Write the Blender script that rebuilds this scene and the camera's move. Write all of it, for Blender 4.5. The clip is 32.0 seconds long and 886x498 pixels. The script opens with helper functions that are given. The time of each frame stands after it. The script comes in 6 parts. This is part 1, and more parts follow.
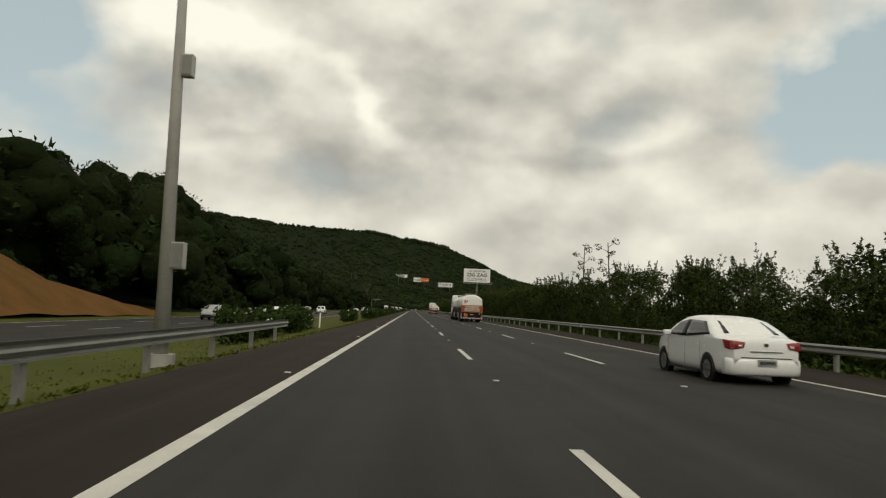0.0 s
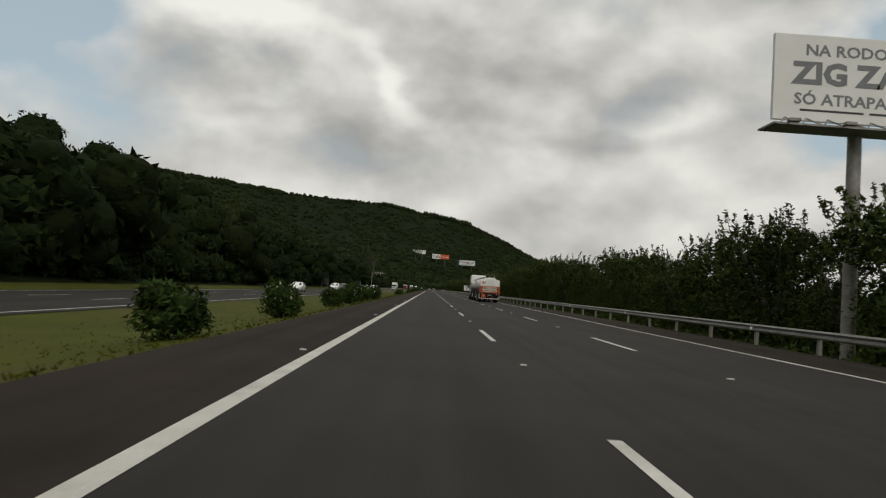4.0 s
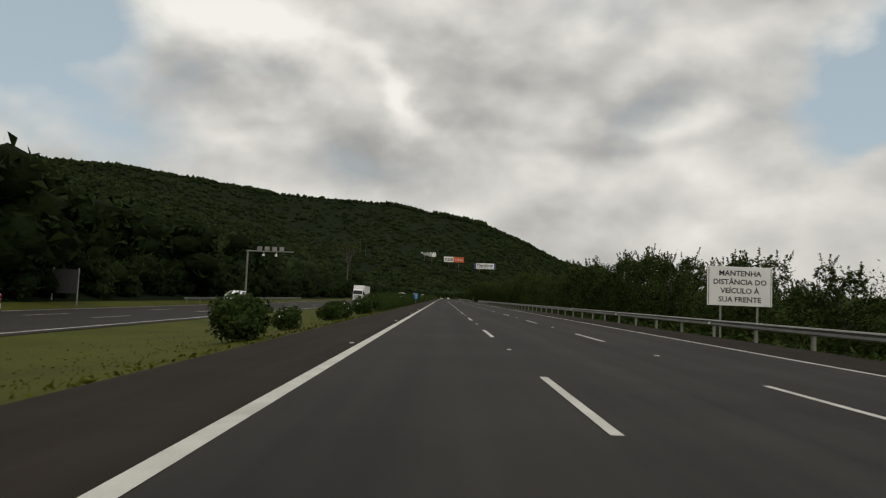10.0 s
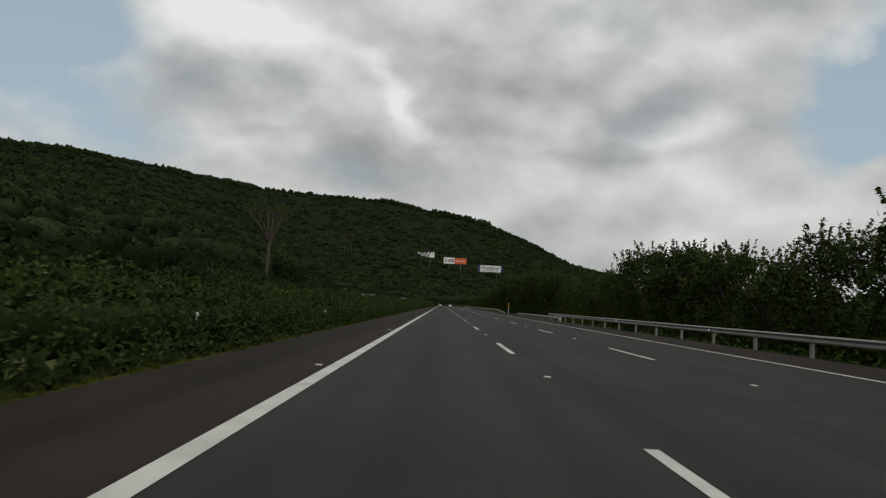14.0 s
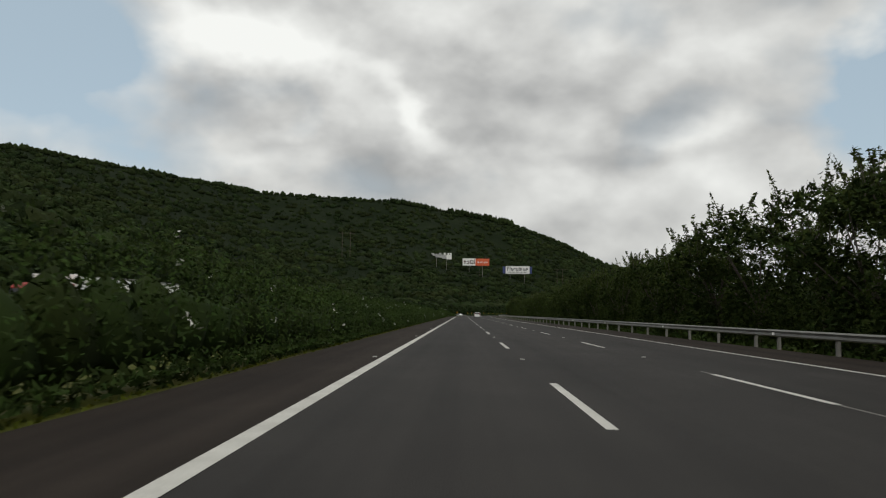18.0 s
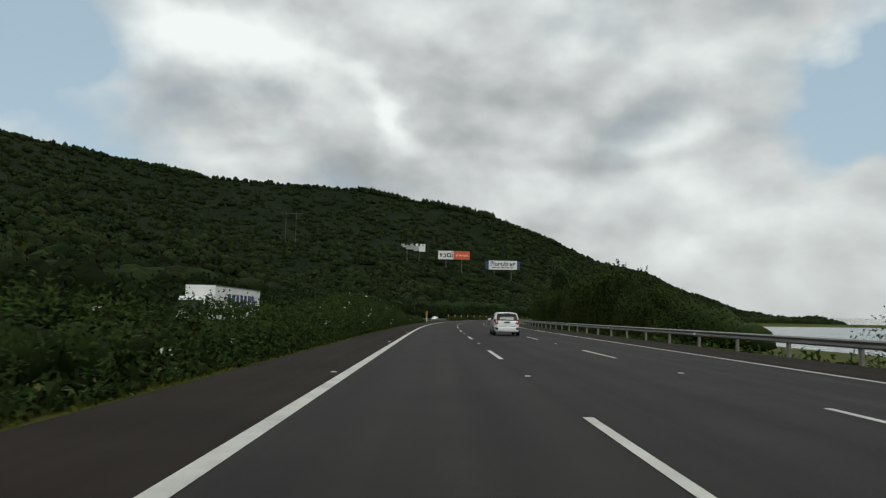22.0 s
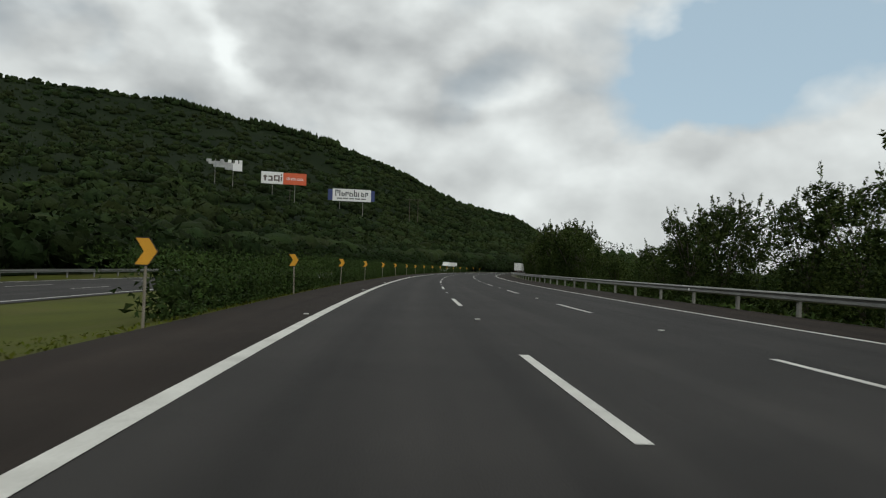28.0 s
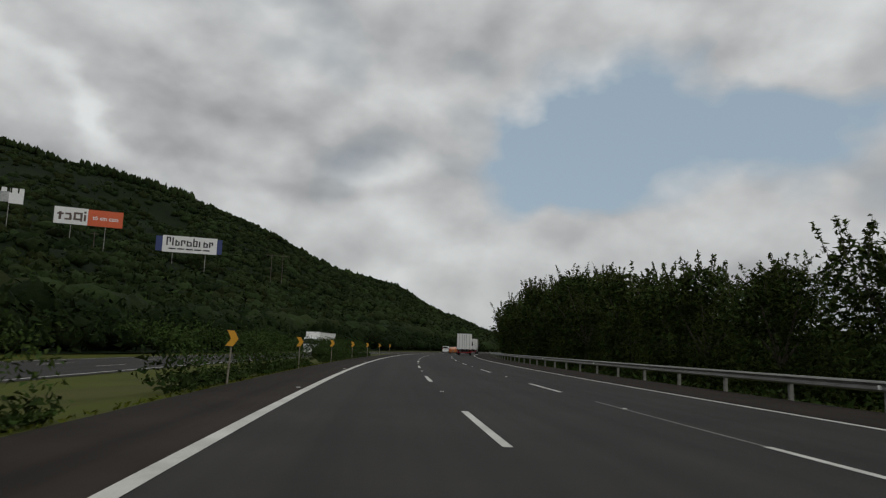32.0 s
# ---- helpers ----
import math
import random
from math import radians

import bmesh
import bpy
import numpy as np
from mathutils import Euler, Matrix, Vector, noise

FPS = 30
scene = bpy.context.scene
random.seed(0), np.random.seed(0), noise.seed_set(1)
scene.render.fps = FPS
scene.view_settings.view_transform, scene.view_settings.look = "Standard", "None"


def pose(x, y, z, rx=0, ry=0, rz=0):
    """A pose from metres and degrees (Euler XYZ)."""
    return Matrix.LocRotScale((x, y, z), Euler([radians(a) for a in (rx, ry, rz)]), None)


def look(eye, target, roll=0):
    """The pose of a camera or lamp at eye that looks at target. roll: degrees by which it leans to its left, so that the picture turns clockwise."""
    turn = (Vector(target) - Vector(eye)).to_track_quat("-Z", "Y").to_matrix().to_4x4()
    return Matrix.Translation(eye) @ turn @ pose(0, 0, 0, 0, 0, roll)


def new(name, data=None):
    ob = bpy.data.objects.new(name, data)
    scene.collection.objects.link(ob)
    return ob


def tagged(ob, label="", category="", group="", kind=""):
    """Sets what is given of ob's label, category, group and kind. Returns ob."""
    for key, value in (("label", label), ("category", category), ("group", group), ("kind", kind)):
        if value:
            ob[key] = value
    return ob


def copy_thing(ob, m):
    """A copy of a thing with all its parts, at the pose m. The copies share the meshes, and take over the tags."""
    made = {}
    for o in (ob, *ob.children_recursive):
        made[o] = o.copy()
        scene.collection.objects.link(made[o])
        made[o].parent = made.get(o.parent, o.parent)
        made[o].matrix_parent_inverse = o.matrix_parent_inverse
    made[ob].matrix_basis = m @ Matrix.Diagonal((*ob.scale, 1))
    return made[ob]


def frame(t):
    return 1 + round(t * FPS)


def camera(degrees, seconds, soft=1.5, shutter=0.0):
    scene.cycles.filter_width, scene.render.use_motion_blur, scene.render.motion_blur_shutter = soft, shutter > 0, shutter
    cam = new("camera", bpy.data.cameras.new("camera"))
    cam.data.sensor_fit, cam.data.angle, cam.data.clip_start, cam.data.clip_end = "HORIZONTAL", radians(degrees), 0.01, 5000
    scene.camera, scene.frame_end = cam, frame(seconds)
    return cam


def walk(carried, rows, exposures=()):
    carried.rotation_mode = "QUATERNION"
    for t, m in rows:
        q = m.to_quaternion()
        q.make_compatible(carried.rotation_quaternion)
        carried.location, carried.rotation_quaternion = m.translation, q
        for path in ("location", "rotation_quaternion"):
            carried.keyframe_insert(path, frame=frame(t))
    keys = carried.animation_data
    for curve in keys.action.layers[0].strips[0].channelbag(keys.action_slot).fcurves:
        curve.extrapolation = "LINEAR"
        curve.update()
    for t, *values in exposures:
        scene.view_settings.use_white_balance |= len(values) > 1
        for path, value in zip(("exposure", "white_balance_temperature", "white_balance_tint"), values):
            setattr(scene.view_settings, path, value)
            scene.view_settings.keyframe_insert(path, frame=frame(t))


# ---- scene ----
cam = camera(65.27, 32.0, soft=1.2, shutter=0.05)
PATH = [
    (0, (1.937, -9.581, 1.233), (2.744, 10.324, 2.999), 2.26),
    (0.5, (1.944, 8.122, 1.202), (2.642, 27.976, 3.514), 2.74),
    (1, (1.952, 25.830, 1.172), (2.559, 45.693, 3.425), 3.23),
    (1.5, (1.980, 43.545, 1.192), (2.350, 63.454, 3.067), 3.80),
    (2, (2.009, 61.272, 1.213), (2.166, 81.174, 3.186), 4.36),
    (2.5, (1.958, 79.015, 1.208), (2.030, 98.964, 2.629), 4.78),
    (3, (1.907, 96.777, 1.203), (2.012, 116.727, 2.605), 5.19),
    (3.5, (1.868, 114.564, 1.197), (2.017, 134.528, 2.383), 4.61),
    (5.5, (1.714, 186.242, 1.173), (2.274, 206.202, 2.305), 2.28),
    (6, (1.675, 204.228, 1.167), (1.625, 224.204, 2.154), 1.69),
    (6.5, (1.691, 222.288, 1.171), (2.077, 242.232, 2.619), 1.29),
    (7, (1.707, 240.427, 1.176), (1.847, 260.307, 3.359), 0.88),
    (7.5, (1.762, 258.652, 1.179), (1.966, 278.502, 3.616), 1.91),
    (8, (1.817, 276.967, 1.181), (1.971, 296.840, 3.429), 2.94),
    (8.5, (1.865, 295.377, 1.173), (1.545, 315.262, 3.287), 2.31),
    (9, (1.914, 313.882, 1.164), (1.902, 333.804, 2.926), 1.67),
    (9.5, (1.891, 332.483, 1.171), (2.014, 352.381, 3.187), 2.00),
    (10, (1.869, 351.171, 1.178), (1.825, 371.122, 2.576), 2.33),
    (10.5, (1.794, 369.938, 1.158), (2.064, 389.913, 2.115), 2.54),
    (11, (1.719, 388.780, 1.139), (2.003, 408.709, 2.799), 2.75),
    (11.5, (1.684, 407.705, 1.153), (1.537, 427.609, 3.098), 2.69),
    (12, (1.649, 426.693, 1.167), (1.825, 446.627, 2.780), 2.62),
    (12.5, (1.612, 445.724, 1.154), (1.804, 465.689, 2.321), 3.11),
    (13, (1.574, 464.777, 1.140), (1.763, 484.699, 2.898), 3.60),
    (13.5, (1.647, 483.828, 1.123), (2.264, 503.814, 1.533), 3.21),
    (14, (1.720, 502.861, 1.106), (1.683, 522.798, 2.696), 2.83),
    (14.5, (1.769, 521.862, 1.116), (1.748, 541.760, 3.131), 2.67),
    (16.5, (1.966, 597.195, 1.159), (1.838, 617.120, 2.700), 2.02),
    (17, (2.015, 615.948, 1.170), (2.256, 635.849, 3.140), 1.85),
    (17.5, (1.990, 634.610, 1.161), (1.987, 654.527, 2.982), 1.33),
    (18, (1.965, 653.177, 1.152), (1.386, 673.085, 2.988), 0.81),
    (18.5, (1.913, 671.643, 1.169), (2.317, 691.464, 3.814), 1.39),
    (19, (1.862, 690.004, 1.186), (1.793, 709.839, 3.750), 1.97),
    (19.5, (1.862, 708.255, 1.159), (1.446, 728.165, 3.014), 2.14),
    (20, (1.862, 726.389, 1.131), (1.720, 746.232, 3.628), 2.31),
    (20.5, (1.786, 744.396, 1.147), (1.535, 764.289, 3.198), 2.06),
    (21, (1.709, 762.280, 1.162), (1.505, 782.273, 1.658), 1.80),
    (21.5, (1.719, 780.043, 1.150), (2.177, 799.971, 2.782), 1.47),
    (22, (1.729, 797.681, 1.138), (1.861, 817.588, 3.058), 1.14),
    (22.5, (1.772, 815.194, 1.138), (2.638, 835.110, 2.751), 1.54),
    (23, (1.818, 832.580, 1.139), (1.849, 852.501, 2.912), 1.95),
    (23.5, (1.803, 849.833, 1.063), (2.142, 869.776, 2.522), 3.04),
    (24, (2.176, 866.962, 1.080), (2.860, 886.907, 2.383), 3.47),
    (24.5, (2.721, 883.973, 1.141), (3.360, 903.895, 2.784), 2.09),
    (25, (3.611, 900.871, 1.175), (5.212, 920.777, 2.272), -0.63),
    (25.5, (4.627, 917.689, 1.135), (6.544, 937.544, 2.585), 3.05),
    (27.5, (12.474, 983.381, 1.124), (16.800, 1002.875, 2.250), 1.69),
    (28, (15.162, 999.696, 1.109), (19.851, 1019.131, 1.657), 1.83),
    (28.5, (18.190, 1015.949, 1.129), (22.849, 1035.398, 1.214), 1.56),
    (29, (21.523, 1032.145, 1.148), (26.786, 1051.428, 1.823), 1.28),
    (29.5, (25.125, 1048.295, 1.101), (30.335, 1067.602, 1.455), 0.92),
    (30, (29.010, 1064.396, 1.150), (34.692, 1083.549, 2.088), 1.36),
    (30.5, (33.324, 1080.404, 1.140), (39.773, 1099.320, 1.912), 1.81),
    (31, (37.939, 1096.335, 1.130), (45.060, 1114.931, 2.994), 2.26),
    (31.5, (42.779, 1112.202, 1.134), (50.278, 1130.613, 3.327), 2.04),
    (32, (47.916, 1127.979, 1.139), (55.881, 1146.104, 3.975), 1.82),
]
walk(cam, [(t, look(eye, target, roll)) for t, eye, target, roll in PATH],
     exposures=[(0, 0.15, 7400, 5), (1, -0.10, 7400, 5), (3, 0.02, 6950, 8), (6, -0.05, 6700, 8), (7, 0.0, 6550, 8), (9, -0.20, 6700, 9), (10, 0.02, 6850, 9), (11, 0.05, 6600, 8), (12, 0.06, 6800, 9), (13, 0.08, 6500, 6), (14, -0.12, 6500, 7), (16.4, -0.15, 6550, 8),
                (17, 0.10, 6550, 7), (18, 0.10, 6550, 8), (19, -0.18, 6750, 11), (20, 0.0, 6700, 9), (21, 0.02, 6750, 9), (22, 0.10, 6300, 4), (23, 0.14, 6300, 5), (24, 0.06, 6300, 5), (25, 0.20, 6300, 4), (28, 0.15, 6300, 5), (29, 0.15, 6500, 9), (31, 0.06, 6350, 8), (32, -0.25, 6350, 9)])

# ---- world and sun ----
rnd = random.Random(7)
rng = np.random.default_rng(7)


class Nodes:
    """Short way to write node trees."""

    def __init__(self, tree):
        self.tree = tree
        tree.nodes.clear()

    def add(self, kind, **values):
        node = self.tree.nodes.new(kind)
        for key, value in values.items():
            if key.startswith("i_"):
                node.inputs[int(key[2:])].default_value = value
            elif key == "op":
                node.operation = value
            elif key == "blend":
                node.blend_type = value
            elif key == "dtype":
                node.data_type = value
        return node

    def link(self, a, b):
        self.tree.links.new(a, b)

    def math(self, op, a, b=0.0, clamp=False):
        node = self.add("ShaderNodeMath", op=op)
        node.use_clamp = clamp
        for n, v in enumerate((a, b)):
            if isinstance(v, (int, float)):
                node.inputs[n].default_value = v
            else:
                self.link(v, node.inputs[n])
        return node.outputs[0]

    def mix(self, fac, a, b, blend="MIX"):
        node = self.add("ShaderNodeMix", dtype="RGBA", blend=blend)
        for n, v in ((0, fac), (6, a), (7, b)):
            if isinstance(v, (int, float)):
                node.inputs[n].default_value = v
            elif isinstance(v, tuple):
                node.inputs[n].default_value = (*v, 1.0)
            else:
                self.link(v, node.inputs[n])
        return node.outputs[2]

    def ramp(self, fac, *stops):
        node = self.add("ShaderNodeValToRGB")
        self.link(fac, node.inputs[0])
        el = node.color_ramp.elements
        while len(el) < len(stops):
            el.new(0.5)
        for e, (p, col) in zip(el, stops):
            e.position, e.color = p, (*col, 1.0) if isinstance(col, tuple) else (col, col, col, 1.0)
        return node.outputs[0]

    def noise(self, vec, scale, detail=4.0, rough=0.55, dist=0.0):
        node = self.add("ShaderNodeTexNoise")
        if vec is not None:
            self.link(vec, node.inputs["Vector"])
        for key, v in (("Scale", scale), ("Detail", detail), ("Roughness", rough), ("Distortion", dist)):
            node.inputs[key].default_value = v
        return node.outputs[0]


SUN_EL, SUN_AZ = 48.0, 168.0
world = bpy.data.worlds.new("sky")
scene.world = world
world.use_nodes = True
w = Nodes(world.node_tree)
coord = w.add("ShaderNodeTexCoord").outputs["Generated"]
clear = w.add("ShaderNodeTexSky")
clear.sky_type, clear.sun_disc = "NISHITA", False
clear.sun_elevation, clear.sun_rotation = radians(SUN_EL), radians(SUN_AZ)
blue = w.mix(1.0, clear.outputs[0], (0.10, 0.10, 0.10), "MULTIPLY")
blue = w.mix(0.72, blue, (0.445, 0.54, 0.605))
sep = w.add("ShaderNodeSeparateXYZ")
w.link(coord, sep.inputs[0])
up = w.math("MAXIMUM", sep.outputs[2], 0.0)
squash = w.add("ShaderNodeVectorMath", op="MULTIPLY")
w.link(coord, squash.inputs[0])
squash.inputs[1].default_value = (1.0, 1.0, 1.45)
raised = w.add("ShaderNodeVectorMath", op="ADD")
w.link(squash.outputs[0], raised.inputs[0])
raised.inputs[1].default_value = (-0.015, 0.0, 0.05)
big = w.noise(squash.outputs[0], 3.2, 4.0, 0.45, 0.1)
fine = w.noise(squash.outputs[0], 6.5, 4.5, 0.46, 0.1)
above = w.noise(raised.outputs[0], 6.5, 4.5, 0.46, 0.1)
# the sky's azimuth and height in degrees, with billowing edges
degrees_az = w.math("MULTIPLY", w.math("ARCTAN2", sep.outputs[0], sep.outputs[1]), 57.2958)
degrees_el = w.math("MULTIPLY", w.math("ARCSINE", sep.outputs[2]), 57.2958)
billow = w.add("ShaderNodeTexNoise")
w.link(squash.outputs[0], billow.inputs["Vector"])
for key, v in (("Scale", 7.0), ("Detail", 4.5), ("Roughness", 0.50)):
    billow.inputs[key].default_value = v
shift = w.add("ShaderNodeSeparateColor")
w.link(billow.outputs["Color"], shift.inputs[0])
plane = w.add("ShaderNodeCombineXYZ")
w.link(w.math("ADD", degrees_az, w.math("MULTIPLY", w.math("SUBTRACT", shift.outputs[0], 0.5), 13.0)), plane.inputs[0])
w.link(w.math("ADD", degrees_el, w.math("MULTIPLY", w.math("SUBTRACT", shift.outputs[1], 0.5), 8.0)), plane.inputs[1])


def lobe(az, el, wide, high, tilt, gain):
    """A soft oval cloud mass (or gap, if gain is negative) of the sky, in degrees; tilt to the left."""
    m = w.add("ShaderNodeMapping")
    m.vector_type = "TEXTURE"
    w.link(plane.outputs[0], m.inputs["Vector"])
    m.inputs["Location"].default_value = (az, el, 0.0)
    m.inputs["Rotation"].default_value = (0.0, 0.0, radians(tilt))
    m.inputs["Scale"].default_value = (wide, high, 1.0)
    d = w.add("ShaderNodeVectorMath", op="LENGTH")
    w.link(m.outputs[0], d.inputs[0])
    r = w.add("ShaderNodeMapRange")
    r.interpolation_type = "SMOOTHSTEP"
    w.link(d.outputs["Value"], r.inputs[0])
    r.inputs[1].default_value, r.inputs[2].default_value = 1.0, 0.0
    r.inputs[4].default_value = gain
    return r.outputs[0]


# blue gaps in the overcast, and the wisps that cross them
cover = w.math("ADD", w.math("MULTIPLY", big, 0.55), w.math("MULTIPLY", fine, 0.35))
cover = w.math("ADD", cover, 0.35)
for gap in ((-32.5, 17, 13, 12, 0, -0.64), (-23, 11, 9, 5, 0, -0.16), (-30, 15, 6, 1.8, 10, 0.20), (33, 15, 9, 8, 20, -0.52), (40, 18, 13, 8.5, 0, -0.66), (52, 17, 9, 6, 0, -0.5),
            (54.5, 24, 9, 7, 0, 0.6), (40, 9, 18, 4.5, 0, 0.35)):
    cover = w.math("ADD", cover, lobe(*gap))
mask = w.ramp(cover, (0.44, 0.0), (0.56, 0.45), (0.74, 1.0))
# light tops and grey undersides of the cloud masses
lit = w.math("MULTIPLY", w.math("SUBTRACT", fine, above), 0.75)
shade = w.math("ADD", w.math("ADD", w.math("MULTIPLY", w.math("SUBTRACT", fine, 0.5), 0.55), w.math("MULTIPLY", w.math("SUBTRACT", big, 0.5), 0.45)), w.math("ADD", lit, 0.50))
for mass in ((-17, 20.8, 13, 5.0, 0, 0.52), (-22, 29, 16, 6, 0, -0.16), (2.5, 25, 14, 4, 0, 0.18), (-4.5, 15.6, 11, 2.4, -38, 0.30), (2.5, 17.2, 13, 4.2, -18, -0.30), (-6.5, 11, 9, 3.4, -28, -0.28),
             (-14.3, 14.9, 5, 1.8, 0, 0.20), (-19, 16.5, 8, 2.2, 0, -0.10), (17.8, 15.2, 6, 3.6, 0, 0.30), (12, 23.5, 8, 4.5, 0, 0.20), (10, 18.6, 11, 3.6, -8, -0.16)):
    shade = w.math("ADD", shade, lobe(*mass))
for mass in ((12.5, 12.4, 12, 1.9, 4, -0.16), (8, 10.4, 9, 2.6, 0, 0.14), (-16.7, 11.4, 7, 2.2, 0, 0.16), (23, 20, 9, 5, 0, 0.12), (38, 9.6, 16, 4.2, 0, 0.14), (53, 24, 8, 5, 0, 0.3), (24, 6, 22, 4, 0, 0.08)):
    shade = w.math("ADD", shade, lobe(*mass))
cloud = w.ramp(shade, (0.10, (0.33, 0.335, 0.34)), (0.32, (0.45, 0.452, 0.452)), (0.56, (0.61, 0.612, 0.605)), (0.92, (0.86, 0.865, 0.85)))
sky = w.mix(mask, blue, cloud)
haze = w.math("POWER", w.math("SUBTRACT", 1.0, up), 14.0)
sky = w.mix(w.math("MULTIPLY", haze, 0.55), sky, (0.53, 0.53, 0.51))
back = w.add("ShaderNodeBackground")
w.link(sky, back.inputs[0])
back.inputs[1].default_value = 1.0
w.link(back.outputs[0], w.add("ShaderNodeOutputWorld").inputs[0])

sun = new("sun", bpy.data.lights.new("sun", "SUN"))
sun.data.energy, sun.data.angle, sun.data.color = 0.80, radians(25), (1.0, 0.96, 0.90)
sun.matrix_world = look((0, 0, 0), (-math.sin(radians(SUN_AZ)) * math.cos(radians(SUN_EL)),
                                    -math.cos(radians(SUN_AZ)) * math.cos(radians(SUN_EL)), -math.sin(radians(SUN_EL))))


# ---- materials ----
def material(name, a, b=None, rough=0.7, metal=0.0, scale=3.0, fine_scale=40.0, bump=0.15, island=0.0, each=0.0, spec=0.4, stain=None, coat=0.0, tracks=False, relief=0.02, grime=None):
    """Two-scale mottled paint, stone, leaf or metal; a and b are the base colours that the mottling runs between."""
    m = bpy.data.materials.new(name)
    m.use_nodes = True
    n = Nodes(m.node_tree)
    tc = n.add("ShaderNodeTexCoord").outputs["Object"]
    b = b or tuple(min(1.0, v * 1.25) for v in a)
    coarse, small = n.noise(tc, scale, 4.0), n.noise(tc, fine_scale, 3.0)
    fac = n.math("ADD", n.math("MULTIPLY", coarse, 0.65), n.math("MULTIPLY", small, 0.35))
    fac = n.ramp(fac, (0.34, 0.0), (0.66, 1.0))
    col = n.mix(fac, a, b)
    if stain:
        col = n.mix(n.ramp(n.noise(tc, scale * 0.45, 6.0, 0.65), (0.52, 0.0), (0.72, 0.75)), col, stain)
    if grime:
        # road spray caked on the lower sides, with a ragged upper edge: (height, colour)
        axes = n.add("ShaderNodeSeparateXYZ")
        n.link(tc, axes.inputs[0])
        edge = n.math("ADD", n.math("SUBTRACT", axes.outputs[2], grime[0]), n.math("MULTIPLY", n.math("SUBTRACT", n.noise(tc, 1.6, 6.0, 0.6), 0.5), 0.9))
        col = n.mix(n.ramp(n.math("ADD", edge, 0.5), (0.36, 0.94), (0.52, 0.72), (0.66, 0.16), (0.95, 0.0)), col, grime[1])
    if tracks:
        uv = n.add("ShaderNodeUVMap").outputs[0]
        band = n.add("ShaderNodeMapping")
        n.link(uv, band.inputs[0])
        band.inputs["Scale"].default_value = (1.0, 0.012, 1.0)
        worn = n.ramp(n.noise(band.outputs[0], 1.15, 5.0, 0.6), (0.36, 0.72), (0.50, 1.0), (0.66, 1.28))
        col = n.mix(1.0, col, worn, "MULTIPLY")
    if island or each:
        src = n.add("ShaderNodeNewGeometry").outputs["Random Per Island"] if island else n.add("ShaderNodeObjectInfo").outputs["Random"]
        hsv = n.add("ShaderNodeHueSaturation")
        n.link(col, hsv.inputs["Color"])
        n.link(n.math("ADD", 1.0 - (island or each), n.math("MULTIPLY", src, 2.0 * (island or each))), hsv.inputs["Value"])
        n.link(n.math("ADD", 0.485, n.math("MULTIPLY", src, 0.03)), hsv.inputs["Hue"])
        col = hsv.outputs[0]
    bsdf = n.add("ShaderNodeBsdfPrincipled")
    n.link(col, bsdf.inputs["Base Color"])
    bsdf.inputs["Metallic"].default_value = metal
    bsdf.inputs["Specular IOR Level"].default_value = spec
    bsdf.inputs["Coat Weight"].default_value = coat
    n.link(n.math("ADD", rough - 0.08, n.math("MULTIPLY", small, 0.16), True), bsdf.inputs["Roughness"])
    if bump:
        bp = n.add("ShaderNodeBump", i_0=bump)
        bp.inputs["Distance"].default_value = relief
        n.link(small, bp.inputs["Height"])
        n.link(bp.outputs[0], bsdf.inputs["Normal"])
    n.link(bsdf.outputs[0], n.add("ShaderNodeOutputMaterial").inputs[0])
    return m


def glass(name, tint, rough=0.03):
    m = bpy.data.materials.new(name)
    m.use_nodes = True
    n = Nodes(m.node_tree)
    bsdf = n.add("ShaderNodeBsdfPrincipled")
    bsdf.inputs["Base Color"].default_value = (*tint, 1)
    bsdf.inputs["Roughness"].default_value = rough
    bsdf.inputs["Specular IOR Level"].default_value = 0.6
    n.link(bsdf.outputs[0], n.add("ShaderNodeOutputMaterial").inputs[0])
    return m


ASPHALT = material("asphalt", (0.021, 0.0195, 0.0178), (0.034, 0.0312, 0.0285), 0.80, 0, 0.35, 60, 0.35, stain=(0.019, 0.0172, 0.016), spec=0.2, tracks=True)
SHOULDER = material("shoulder_asphalt", (0.0215, 0.0172, 0.0142), (0.033, 0.0262, 0.0213), 0.9, 0, 0.5, 45, 0.45, stain=(0.025, 0.0185, 0.0145), spec=0.12, tracks=True)
LINE = material("road_paint", (0.46, 0.45, 0.41), (0.66, 0.65, 0.60), 0.6, 0, 1.2, 30, 0.2, stain=(0.34, 0.33, 0.30))
WORN = material("worn_paint", (0.10, 0.095, 0.085), (0.24, 0.235, 0.21), 0.7, 0, 2.0, 18, 0.2)
GRASS = material("grass_soil", (0.042, 0.050, 0.0035), (0.074, 0.084, 0.007), 0.9, 0, 0.25, 9, 0.6, stain=(0.075, 0.062, 0.024), spec=0.15)
BLADE = material("grass_blades", (0.046, 0.056, 0.004), (0.078, 0.090, 0.008), 0.9, 0, 0.3, 6, 0.0, island=0.2, spec=0.15)
HILL = material("forest_floor", (0.0065, 0.0120, 0.0046), (0.014, 0.0215, 0.0078), 0.95, 0, 0.02, 0.25, 0.6, spec=0.05)
CANOPY = material("forest_canopy", (0.0085, 0.0160, 0.0062), (0.031, 0.044, 0.0145), 0.95, 0, 0.028, 0.9, 0.9, island=0.26, spec=0.05, relief=0.6, stain=(0.026, 0.032, 0.011))
